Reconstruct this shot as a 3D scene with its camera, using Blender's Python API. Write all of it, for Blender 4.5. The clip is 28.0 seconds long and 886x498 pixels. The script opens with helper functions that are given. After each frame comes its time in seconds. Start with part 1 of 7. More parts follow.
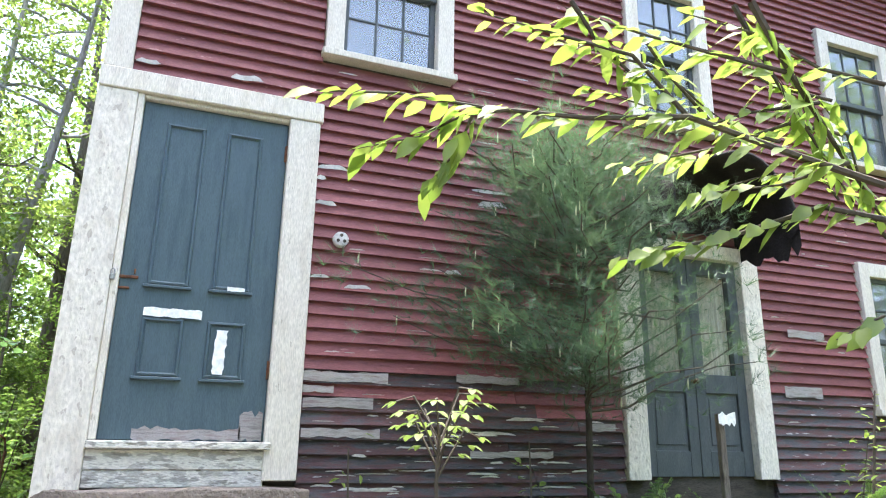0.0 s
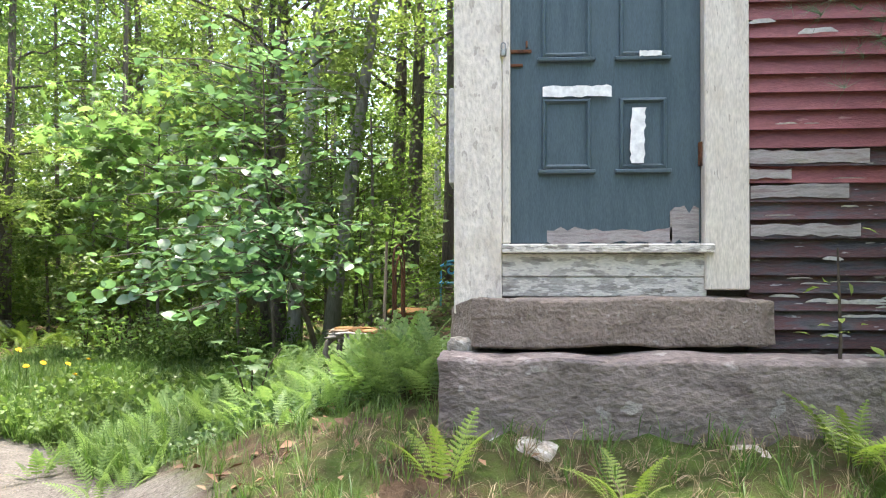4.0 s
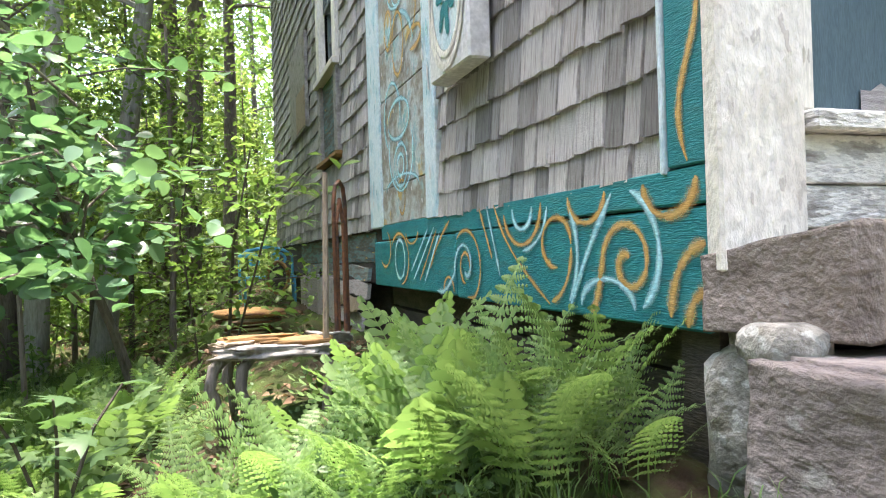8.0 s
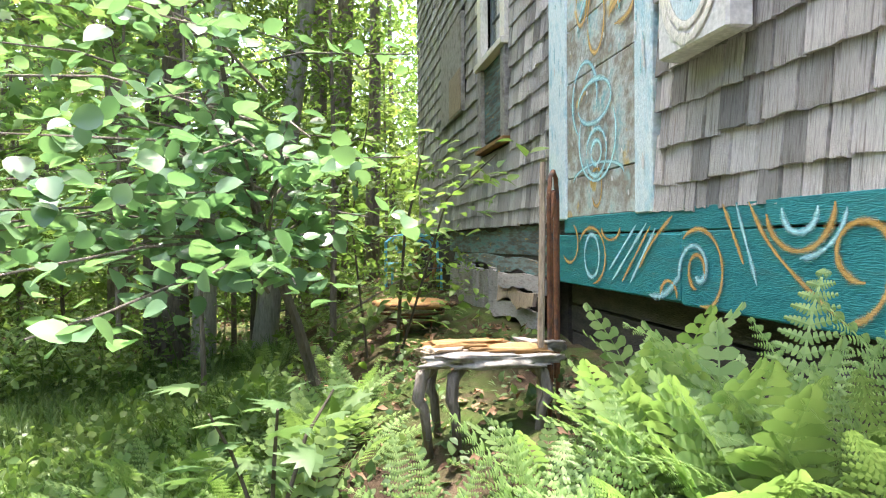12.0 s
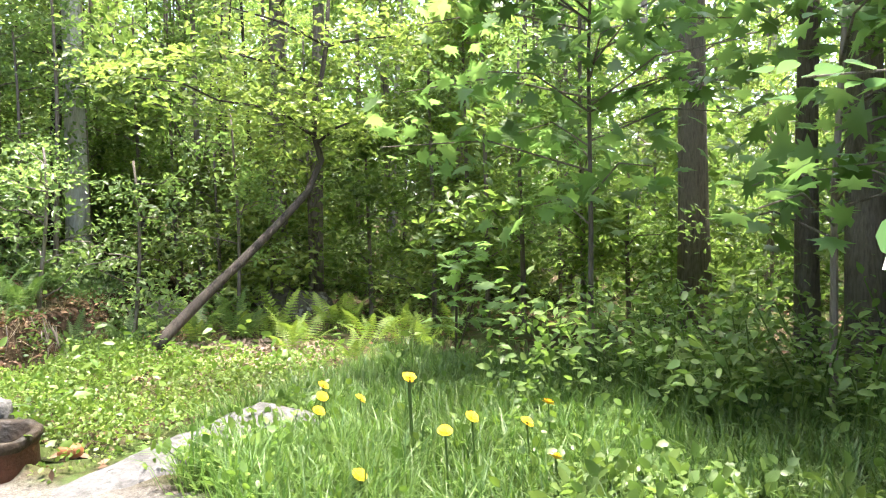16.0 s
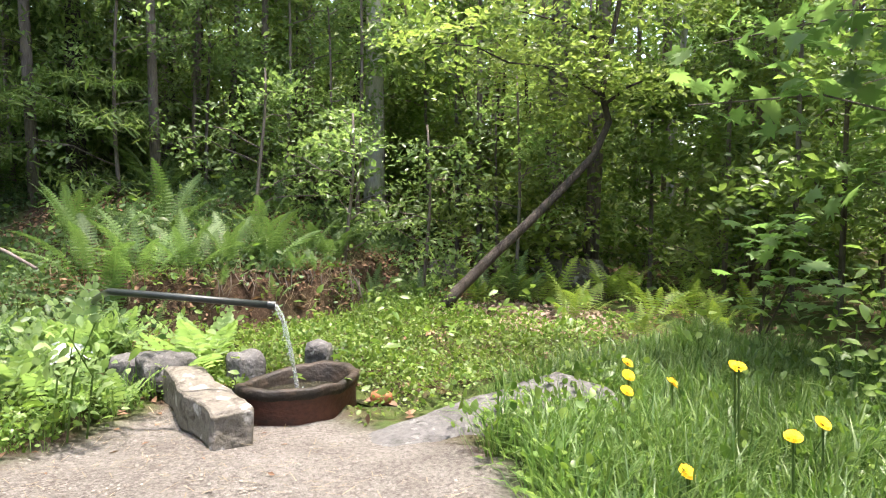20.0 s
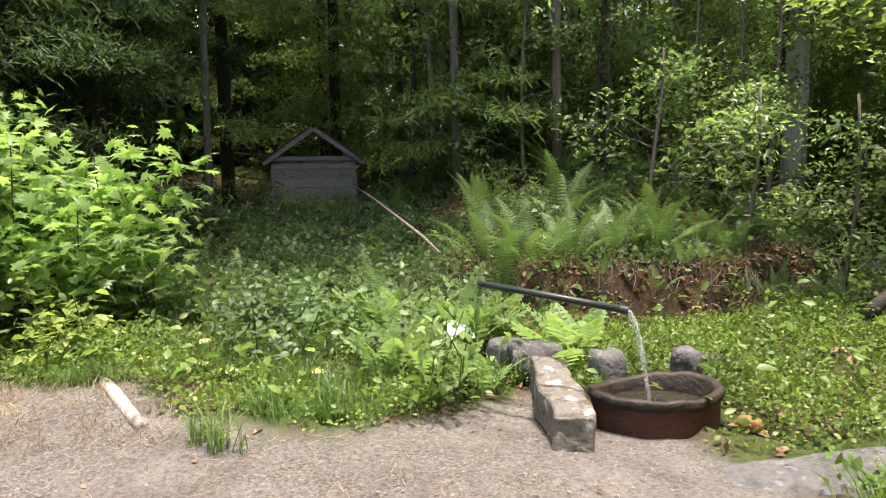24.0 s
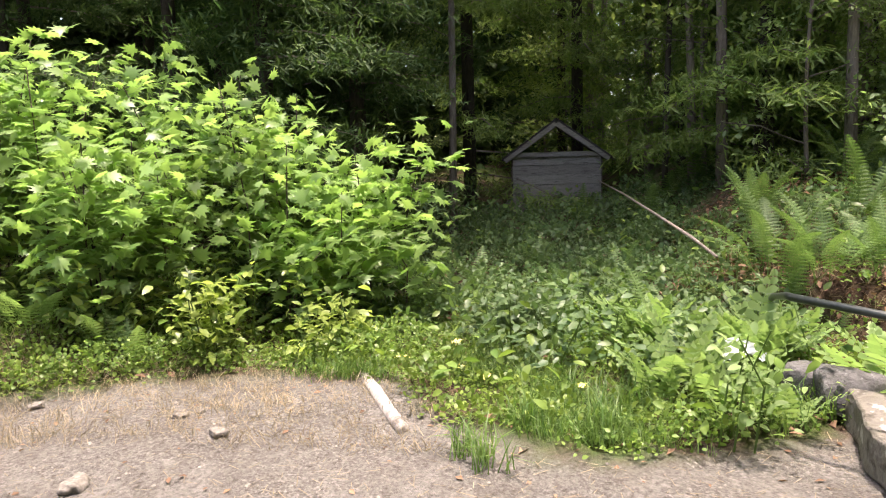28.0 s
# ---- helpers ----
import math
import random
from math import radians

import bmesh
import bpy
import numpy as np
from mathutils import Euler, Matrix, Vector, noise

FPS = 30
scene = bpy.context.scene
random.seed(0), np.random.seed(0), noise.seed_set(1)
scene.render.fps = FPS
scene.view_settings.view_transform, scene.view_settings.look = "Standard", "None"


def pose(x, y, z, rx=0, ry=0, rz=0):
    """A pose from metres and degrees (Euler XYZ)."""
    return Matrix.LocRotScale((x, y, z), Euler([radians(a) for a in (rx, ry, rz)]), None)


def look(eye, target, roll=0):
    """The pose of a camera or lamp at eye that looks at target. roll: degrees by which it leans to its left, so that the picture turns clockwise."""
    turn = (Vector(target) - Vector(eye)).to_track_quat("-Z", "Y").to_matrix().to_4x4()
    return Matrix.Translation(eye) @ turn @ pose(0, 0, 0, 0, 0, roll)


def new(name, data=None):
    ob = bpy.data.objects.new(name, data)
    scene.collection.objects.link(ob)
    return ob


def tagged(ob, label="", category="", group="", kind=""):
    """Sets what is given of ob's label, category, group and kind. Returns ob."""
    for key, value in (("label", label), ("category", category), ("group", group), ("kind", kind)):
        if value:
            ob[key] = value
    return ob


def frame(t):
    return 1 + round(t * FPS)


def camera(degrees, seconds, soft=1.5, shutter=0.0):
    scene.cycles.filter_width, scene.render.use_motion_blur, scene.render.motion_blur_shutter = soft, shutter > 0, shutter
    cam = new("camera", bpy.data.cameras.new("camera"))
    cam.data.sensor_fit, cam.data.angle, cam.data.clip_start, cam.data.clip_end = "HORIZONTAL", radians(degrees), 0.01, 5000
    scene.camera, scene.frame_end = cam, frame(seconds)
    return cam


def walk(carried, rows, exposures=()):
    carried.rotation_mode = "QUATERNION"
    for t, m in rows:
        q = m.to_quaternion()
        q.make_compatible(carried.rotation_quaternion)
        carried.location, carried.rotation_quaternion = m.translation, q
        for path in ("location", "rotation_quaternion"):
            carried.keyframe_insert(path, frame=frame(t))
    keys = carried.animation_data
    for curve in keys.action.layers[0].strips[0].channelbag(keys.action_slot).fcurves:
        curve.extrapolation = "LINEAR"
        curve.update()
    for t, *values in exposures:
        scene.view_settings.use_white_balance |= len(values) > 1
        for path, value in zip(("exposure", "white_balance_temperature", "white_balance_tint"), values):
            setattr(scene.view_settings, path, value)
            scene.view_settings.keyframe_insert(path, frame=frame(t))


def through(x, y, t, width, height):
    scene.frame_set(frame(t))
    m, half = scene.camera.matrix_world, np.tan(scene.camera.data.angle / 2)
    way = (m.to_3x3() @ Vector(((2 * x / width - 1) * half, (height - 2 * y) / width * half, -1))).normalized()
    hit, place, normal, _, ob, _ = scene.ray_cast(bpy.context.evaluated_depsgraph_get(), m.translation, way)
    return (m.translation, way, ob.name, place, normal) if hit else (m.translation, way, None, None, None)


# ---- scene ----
EXPOSURES = [(0, 3.08, 6150, 9), (2, 2.95, 6250, 10), (3, 2.88, 6400, 11), (4.5, 2.78, 6500, 10), (6.5, 3.03, 6450, 10), (8, 3.2, 6450, 11), (11, 3.38, 6500, 11), (13, 3.48, 6550, 11), (16, 3.43, 6500, 12), (18, 2.95, 6600, 12), (20, 2.82, 6600, 14), (24, 2.4, 6850, 16), (28, 2.55, 7000, 20)]
cam = camera(65.60, 28.0, 1.1)
PATH = [
    (0, (0.594, -4.181, 0.806), (1.282, -2.383, 1.350), 0.92),
    (0.5, (0.604, -4.181, 0.828), (1.238, -2.359, 1.354), 0.45),
    (1, (0.622, -4.177, 0.833), (1.223, -2.339, 1.343), 0.41),
    (1.5, (0.652, -4.170, 0.847), (1.182, -2.304, 1.336), 0.57),
    (2, (0.579, -4.118, 0.878), (1.106, -2.237, 1.307), 1.48),
    (2.5, (0.615, -4.017, 0.910), (1.003, -2.083, 1.239), 1.86),
    (3, (0.609, -3.713, 0.921), (0.805, -1.725, 1.020), 1.08),
    (3.5, (0.485, -3.437, 0.829), (0.297, -1.446, 0.803), 0.98),
    (4, (0.137, -3.192, 0.753), (0.006, -1.196, 0.765), -0.07),
    (4.5, (0.041, -2.935, 0.746), (-0.169, -0.947, 0.707), -0.43),
    (6.5, (-0.650, -1.750, 0.536), (-0.385, 0.232, 0.599), -0.48),
    (7, (-0.766, -1.524, 0.526), (-0.339, 0.429, 0.578), 0.52),
    (7.5, (-0.905, -1.303, 0.544), (-0.275, 0.595, 0.570), -1.22),
    (8, (-0.966, -1.100, 0.523), (-0.309, 0.789, 0.536), -1.66),
    (8.5, (-0.985, -0.961, 0.535), (-0.325, 0.927, 0.514), -1.43),
    (9, (-1.017, -0.942, 0.544), (-0.337, 0.939, 0.521), -1.52),
    (9.5, (-1.023, -0.943, 0.541), (-0.354, 0.942, 0.521), -1.08),
    (10, (-1.018, -0.936, 0.535), (-0.373, 0.957, 0.508), -0.36),
    (10.5, (-1.019, -0.943, 0.541), (-0.391, 0.956, 0.512), -0.46),
    (11, (-1.014, -0.942, 0.540), (-0.402, 0.962, 0.514), 0.13),
    (11.5, (-1.042, -0.850, 0.546), (-0.539, 1.086, 0.520), 0.86),
    (12, (-1.230, -0.752, 0.579), (-0.903, 1.220, 0.553), -0.40),
    (12.5, (-1.452, -0.576, 0.599), (-1.282, 1.417, 0.607), -1.40),
    (13, (-1.755, -0.313, 0.540), (-1.815, 1.686, 0.489), -0.22),
    (13.5, (-2.003, 0.036, 0.523), (-2.357, 2.004, 0.486), 0.37),
    (15.5, (-2.943, 0.682, 0.495), (-3.813, 2.483, 0.446), -0.81),
    (16, (-3.197, 0.697, 0.447), (-3.985, 2.534, 0.376), -0.45),
    (16.5, (-3.357, 0.655, 0.474), (-4.210, 2.460, 0.344), 1.94),
    (17, (-3.433, 0.739, 0.447), (-4.584, 2.368, 0.299), 1.82),
    (17.5, (-3.439, 0.759, 0.435), (-4.634, 2.355, 0.270), 1.31),
    (18, (-3.452, 0.744, 0.430), (-4.651, 2.334, 0.253), 1.00),
    (18.5, (-3.450, 0.755, 0.426), (-4.677, 2.323, 0.239), 0.36),
    (19, (-3.456, 0.775, 0.428), (-4.687, 2.341, 0.247), 0.24),
    (19.5, (-3.480, 0.747, 0.434), (-4.709, 2.315, 0.260), 0.80),
    (20, (-3.508, 0.743, 0.437), (-4.901, 2.169, 0.265), 0.92),
    (20.5, (-3.483, 0.772, 0.424), (-5.057, 1.993, 0.242), 0.12),
    (21, (-3.493, 0.784, 0.419), (-5.172, 1.856, 0.246), 0.13),
    (21.5, (-3.527, 0.815, 0.410), (-5.310, 1.705, 0.249), -0.05),
    (23.5, (-3.478, 1.053, 0.550), (-5.401, 1.548, 0.309), -0.05),
    (24, (-3.498, 1.058, 0.548), (-5.443, 1.448, 0.297), -0.57),
    (24.5, (-3.503, 1.064, 0.544), (-5.462, 1.387, 0.303), -0.50),
    (25, (-3.506, 1.051, 0.550), (-5.470, 1.332, 0.299), -0.73),
    (25.5, (-3.515, 1.055, 0.546), (-5.489, 1.253, 0.286), -1.82),
    (26, (-3.520, 1.072, 0.538), (-5.495, 1.248, 0.275), -2.11),
    (26.5, (-3.517, 1.061, 0.538), (-5.492, 1.234, 0.273), -1.82),
    (27, (-3.535, 1.021, 0.555), (-5.511, 1.154, 0.279), -1.62),
    (27.5, (-3.617, 0.985, 0.556), (-5.596, 0.845, 0.302), -2.15),
    (28, (-3.860, 0.870, 0.518), (-5.828, 0.614, 0.275), -1.61),
]
walk(cam, [(t, look(eye, target, roll)) for t, eye, target, roll in PATH], EXPOSURES)


# ---- light ----
SUN = Vector((0.8, 1.4, 14.0))
world = bpy.data.worlds.new("sky")
scene.world = world
world.use_nodes = True
wn = world.node_tree
sky = wn.nodes.new("ShaderNodeTexSky")
sky.sky_type = "NISHITA"
sky.sun_disc = False
sky.sun_elevation = math.atan2(SUN.z, math.hypot(SUN.x, SUN.y))
sky.sun_rotation = math.atan2(SUN.x, SUN.y)
sky.dust_density = 4.0
sky.ozone_density = 0.3
wn.links.new(sky.outputs["Color"], wn.nodes["Background"].inputs["Color"])
wn.nodes["Background"].inputs["Strength"].default_value = 0.15
sun = new("sun", bpy.data.lights.new("sun", "SUN"))
sun.data.energy = 1.75
sun.data.angle = radians(1.5)
sun.data.color = (1.0, 0.95, 0.86)
sun.matrix_world = look(SUN, (0, 0, 0))


# ---- materials ----
def nodes_of(name):
    m = bpy.data.materials.new(name)
    m.use_nodes = True
    return m, m.node_tree, m.node_tree.nodes, m.node_tree.nodes["Principled BSDF"]


def surface(name, colors, scale=8.0, stretch=(1, 1, 1), rough=0.75, bump=0.3, bscale=60.0, rnd=0.25, metal=0.0, detail=6.0, spots=None, island=False):
    """Noise between colours at one scale, brightness change between pieces, fine relief at another."""
    m, t, n, b = nodes_of(name)
    L = t.links.new
    co = n.new("ShaderNodeTexCoord")
    mp = n.new("ShaderNodeMapping")
    mp.inputs["Scale"].default_value = stretch
    L(co.outputs["Object"], mp.inputs["Vector"])
    oi = n.new("ShaderNodeObjectInfo")
    if not island:
        sh = n.new("ShaderNodeVectorMath")
        sh.operation = "ADD"
        off = n.new("ShaderNodeCombineXYZ")
        mu = n.new("ShaderNodeMath")
        mu.operation = "MULTIPLY"
        mu.inputs[1].default_value = 37.0
        L(oi.outputs["Random"], mu.inputs[0])
        for k in range(3):
            L(mu.outputs[0], off.inputs[k])
        L(mp.outputs[0], sh.inputs[0])
        L(off.outputs[0], sh.inputs[1])
        vec = sh.outputs[0]
    else:
        vec = mp.outputs[0]
    no = n.new("ShaderNodeTexNoise")
    no.inputs["Scale"].default_value = scale
    no.inputs["Detail"].default_value = detail
    no.inputs["Roughness"].default_value = 0.65
    L(vec, no.inputs["Vector"])
    cr = n.new("ShaderNodeValToRGB")
    e = cr.color_ramp.elements
    e[0].position, e[1].position = 0.3, 0.7
    while len(e) < len(colors):
        e.new(0.5)
    for k, c in enumerate(colors):
        e[k].position = 0.3 + 0.4 * k / (len(colors) - 1)
        e[k].color = (*c, 1)
    L(no.outputs["Fac"], cr.inputs[0])
    col = cr.outputs[0]
    fine = n.new("ShaderNodeTexNoise")
    fine.inputs["Scale"].default_value = bscale
    fine.inputs["Detail"].default_value = 8
    L(vec, fine.inputs["Vector"])
    if spots:
        sc, thr, c2 = spots
        s2 = n.new("ShaderNodeTexNoise")
        s2.inputs["Scale"].default_value = sc
        s2.inputs["Detail"].default_value = 5
        L(vec, s2.inputs["Vector"])
        r2 = n.new("ShaderNodeValToRGB")
        r2.color_ramp.elements[0].position, r2.color_ramp.elements[1].position = thr, thr + 0.04
        L(s2.outputs["Fac"], r2.inputs[0])
        mx = n.new("ShaderNodeMix")
        mx.data_type = "RGBA"
        L(r2.outputs[0], mx.inputs[0])
        L(col, mx.inputs[6])
        mx.inputs[7].default_value = (*c2, 1)
        col = mx.outputs[2]
    hv = n.new("ShaderNodeHueSaturation")
    mr = n.new("ShaderNodeMapRange")
    mr.inputs[3].default_value, mr.inputs[4].default_value = 1 - rnd, 1 + rnd
    if island:
        ge = n.new("ShaderNodeNewGeometry")
        L(ge.outputs["Random Per Island"], mr.inputs[0])
    else:
        L(oi.outputs["Random"], mr.inputs[0])
    mv = n.new("ShaderNodeMath")
    mv.operation = "MULTIPLY"
    mf = n.new("ShaderNodeMapRange")
    mf.inputs[1].default_value, mf.inputs[2].default_value = 0.3, 0.7
    mf.inputs[3].default_value, mf.inputs[4].default_value = 0.82, 1.15
    L(fine.outputs["Fac"], mf.inputs[0])
    L(mr.outputs[0], mv.inputs[0])
    L(mf.outputs[0], mv.inputs[1])
    L(mv.outputs[0], hv.inputs["Value"])
    L(col, hv.inputs["Color"])
    L(hv.outputs[0], b.inputs["Base Color"])
    b.inputs["Roughness"].default_value = rough
    b.inputs["Metallic"].default_value = metal
    b.inputs["Specular IOR Level"].default_value = 0.3
    bp = n.new("ShaderNodeBump")
    bp.inputs["Strength"].default_value = bump
    bp.inputs["Distance"].default_value = 0.01 if bump < 0.85 else 0.016
    L(fine.outputs["Fac"], bp.inputs["Height"])
    L(bp.outputs[0], b.inputs["Normal"])
    return m


def sprayed(m):
    """Paint that thins out towards the edge of the stroke."""
    t = m.node_tree
    n, L = t.nodes, t.links.new
    at = n.new("ShaderNodeAttribute")
    at.attribute_name = "body"
    no = n.new("ShaderNodeTexNoise")
    no.inputs["Scale"].default_value = 55
    ad = n.new("ShaderNodeMath")
    ad.operation = "MULTIPLY_ADD"
    ad.inputs[1].default_value = 0.9
    L(no.outputs["Fac"], ad.inputs[0])
    L(at.outputs["Fac"], ad.inputs[2])
    mr = n.new("ShaderNodeMapRange")
    mr.inputs[1].default_value, mr.inputs[2].default_value = 0.5, 1.35
    mr.inputs[4].default_value = 0.9
    L(ad.outputs[0], mr.inputs[0])
    tr = n.new("ShaderNodeBsdfTransparent")
    ms = n.new("ShaderNodeMixShader")
    L(mr.outputs[0], ms.inputs[0])
    L(tr.outputs[0], ms.inputs[1])
    L(n["Principled BSDF"].outputs[0], ms.inputs[2])
    L(ms.outputs[0], n["Material Output"].inputs["Surface"])
    return m


def leafy(name, c1, c2, through=0.45, rough=0.45, c3=None, shine=0.35):
    """Leaves: colour changes from leaf to leaf, some light passes through."""
    m, t, n, b = nodes_of(name)
    L = t.links.new
    ge = n.new("ShaderNodeNewGeometry")
    cr = n.new("ShaderNodeValToRGB")
    cr.color_ramp.elements[0].color = (*c1, 1)
    cr.color_ramp.elements[1].color = (*c2, 1)
    if c3:
        e = cr.color_ramp.elements.new(0.93)
        e.color = (*c2, 1)
        cr.color_ramp.elements[2].color = (*c3, 1)
    L(ge.outputs["Random Per Island"], cr.inputs[0])
    no = n.new("ShaderNodeTexNoise")
    no.inputs["Scale"].default_value = 1.3
    L(ge.outputs["Position"], no.inputs["Vector"])
    hv = n.new("ShaderNodeHueSaturation")
    mr = n.new("ShaderNodeMapRange")
    mr.inputs[1].default_value, mr.inputs[2].default_value = 0.35, 0.65
    mr.inputs[3].default_value, mr.inputs[4].default_value = 0.75, 1.25
    L(no.outputs["Fac"], mr.inputs[0])
    L(mr.outputs[0], hv.inputs["Value"])
    L(cr.outputs[0], hv.inputs["Color"])
    L(hv.outputs[0], b.inputs["Base Color"])
    b.inputs["Roughness"].default_value = rough
    b.inputs["Specular IOR Level"].default_value = shine
    tr = n.new("ShaderNodeBsdfTranslucent")
    ty = n.new("ShaderNodeMix")
    ty.data_type = "RGBA"
    ty.blend_type = "MULTIPLY"
    ty.inputs[0].default_value = 1.0
    L(hv.outputs[0], ty.inputs[6])
    ty.inputs[7].default_value = (1.3, 1.38, 0.9, 1)
    L(ty.outputs[2], tr.inputs["Color"])
    ms = n.new("ShaderNodeMixShader")
    ms.inputs[0].default_value = through
    L(b.outputs[0], ms.inputs[1])
    L(tr.outputs[0], ms.inputs[2])
    L(ms.outputs[0], n["Material Output"].inputs["Surface"])
    return m


RED = surface("red_clapboard_paint", [(0.165, 0.052, 0.054), (0.205, 0.07, 0.07), (0.14, 0.043, 0.046)], 5, (1, 1, 4), 0.62, 0.35, 45, 0.14, spots=(9, 0.68, (0.36, 0.2, 0.18)))
WORN = surface("worn_clapboard", [(0.026, 0.025, 0.028), (0.075, 0.07, 0.074), (0.1, 0.05, 0.05), (0.045, 0.042, 0.046)], 5, (0.8, 1, 5), 0.8, 0.5, 60, 0.35, spots=(11, 0.66, (0.34, 0.32, 0.31)))
BARE = surface("bare_grey_board", [(0.17, 0.15, 0.145), (0.33, 0.305, 0.29), (0.21, 0.15, 0.145)], 6, (1, 1, 8), 0.8, 0.4, 70, 0.15)
WHITE = surface("old_white_paint", [(0.57, 0.51, 0.43), (0.65, 0.6, 0.52), (0.54, 0.48, 0.4)], 4, (3, 3, 0.7), 0.65, 0.25, 50, 0.06, spots=(22, 0.67, (0.4, 0.36, 0.3)))
FLAKY = surface("flaking_white_paint", [(0.6, 0.545, 0.465), (0.67, 0.62, 0.54), (0.54, 0.48, 0.4)], 5, (1.5, 1.5, 0.8), 0.75, 0.8, 40, 0.1, spots=(20, 0.62, (0.42, 0.375, 0.32)))
FLAKE = surface("white_paint_flake", [(0.45, 0.42, 0.4), (0.62, 0.6, 0.57)], 12, (1, 1, 1), 0.6, 0.2, 60, 0.1)
RISER = surface("weathered_flaking_board", [(0.2, 0.175, 0.15), (0.44, 0.42, 0.38), (0.28, 0.245, 0.21)], 7, (1, 1, 3), 0.8, 0.8, 40, 0.1, spots=(14, 0.46, (0.62, 0.59, 0.53)))
DOORP = surface("slate_blue_door_paint", [(0.058, 0.088, 0.105), (0.075, 0.11, 0.13), (0.05, 0.078, 0.095)], 3, (4, 1, 0.6), 0.42, 0.12, 80, 0.06)
DOORP2 = surface("dark_grey_door_paint", [(0.06, 0.07, 0.075), (0.1, 0.11, 0.115)], 4, (3, 1, 0.8), 0.55, 0.2, 60, 0.06)
SHINGLE = surface("weathered_cedar_shingle", [(0.17, 0.145, 0.13), (0.46, 0.43, 0.405), (0.29, 0.245, 0.215)], 6, (1, 14, 0.8), 0.85, 0.9, 40, 0.5, spots=(5, 0.72, (0.52, 0.49, 0.46)))
SHINGLE_FAR = surface("weathered_cedar_shingle_joined", [(0.19, 0.17, 0.16), (0.33, 0.31, 0.29), (0.26, 0.23, 0.21)], 6, (1, 9, 1.0), 0.85, 0.6, 40, 0.3, island=True)
TEAL = surface("teal_painted_board", [(0.012, 0.125, 0.14), (0.02, 0.18, 0.19), (0.03, 0.13, 0.13)], 5, (1, 1, 7), 0.6, 0.5, 40, 0.08, spots=(14, 0.73, (0.2, 0.17, 0.14)))
ORANGE = surface("orange_brush_paint", [(0.45, 0.26, 0.07), (0.58, 0.36, 0.11)], 20, (1, 1, 4), 0.6, 0.4, 60, 0.1)
AQUA = surface("pale_blue_brush_paint", [(0.2, 0.5, 0.56), (0.42, 0.66, 0.7), (0.1, 0.36, 0.42)], 16, (1, 1, 4), 0.6, 0.4, 60, 0.1)
SPRAY_O, SPRAY_A = sprayed(ORANGE), sprayed(AQUA)
PANEL = surface("faded_mural_board", [(0.17, 0.36, 0.38), (0.44, 0.46, 0.43), (0.24, 0.2, 0.155), (0.3, 0.42, 0.4)], 6.5, (1, 1, 1), 0.7, 0.35, 50, 0.12, spots=(5, 0.62, (0.5, 0.36, 0.14)))
PANELW = surface("faded_blue_white_casing", [(0.34, 0.48, 0.52), (0.55, 0.6, 0.6), (0.2, 0.4, 0.47)], 5, (1, 2, 1), 0.7, 0.35, 60, 0.08)
FADETEAL = surface("faded_teal_board", [(0.05, 0.17, 0.18), (0.14, 0.2, 0.19), (0.1, 0.08, 0.06), (0.04, 0.14, 0.16)], 5, (1, 0.8, 6), 0.85, 0.6, 40, 0.2, spots=(8, 0.66, (0.4, 0.26, 0.08)))
# old timber toned dark, the shade of recesses put into its colour
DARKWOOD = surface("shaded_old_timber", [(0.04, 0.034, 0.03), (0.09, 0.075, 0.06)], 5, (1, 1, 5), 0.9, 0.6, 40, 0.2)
SLAB = surface("rough_brown_stone_slab", [(0.15, 0.118, 0.096), (0.24, 0.197, 0.165), (0.18, 0.143, 0.117)], 9, (1, 1, 1), 0.9, 1.0, 50, 0.05, spots=(36, 0.64, (0.3, 0.265, 0.23)))
GRANITE = surface("grey_granite", [(0.085, 0.066, 0.06), (0.22, 0.185, 0.168), (0.14, 0.113, 0.102)], 6, (1, 1, 1.4), 0.9, 1.0, 30, 0.12, spots=(9, 0.62, (0.3, 0.275, 0.25)))
FIELDSTONE = surface("lichened_fieldstone", [(0.1, 0.088, 0.068), (0.32, 0.3, 0.26), (0.17, 0.15, 0.117)], 14, (1, 1, 1), 0.9, 1.0, 38, 0.2, spots=(22, 0.57, (0.38, 0.37, 0.33)))
PEBBLE = surface("gravel_pebble", [(0.09, 0.078, 0.066), (0.19, 0.172, 0.15)], 30, (1, 1, 1), 0.9, 0.3, 60, 0.3, island=True)
PALEROCK = surface("pale_ledge_rock", [(0.047, 0.044, 0.042), (0.096, 0.093, 0.09), (0.032, 0.03, 0.027)], 7, (1, 1, 1), 0.9, 1.0, 34, 0.05, spots=(24, 0.6, (0.13, 0.127, 0.124)))
TERRA = surface("rust_brown_clay_ring", [(0.04, 0.016, 0.011), (0.075, 0.028, 0.017), (0.018, 0.012, 0.01)], 4, (1, 1, 1.6), 0.55, 0.5, 40, 0.05)
DARKCLAY = surface("wet_blackened_clay", [(0.008, 0.007, 0.006), (0.02, 0.015, 0.011), (0.045, 0.03, 0.02)], 9, (1, 1, 1), 0.6, 0.8, 40, 0.05)
BLOCK = surface("mossy_worn_granite", [(0.048, 0.041, 0.031), (0.135, 0.122, 0.104), (0.08, 0.071, 0.052)], 13, (1, 1, 1), 0.9, 1.0, 26, 0.1, spots=(9, 0.6, (0.28, 0.27, 0.25)))
PIPE = surface("black_plastic_pipe", [(0.012, 0.016, 0.015), (0.03, 0.036, 0.033)], 6, (1, 1, 1), 0.35, 0.1, 60, 0.02)
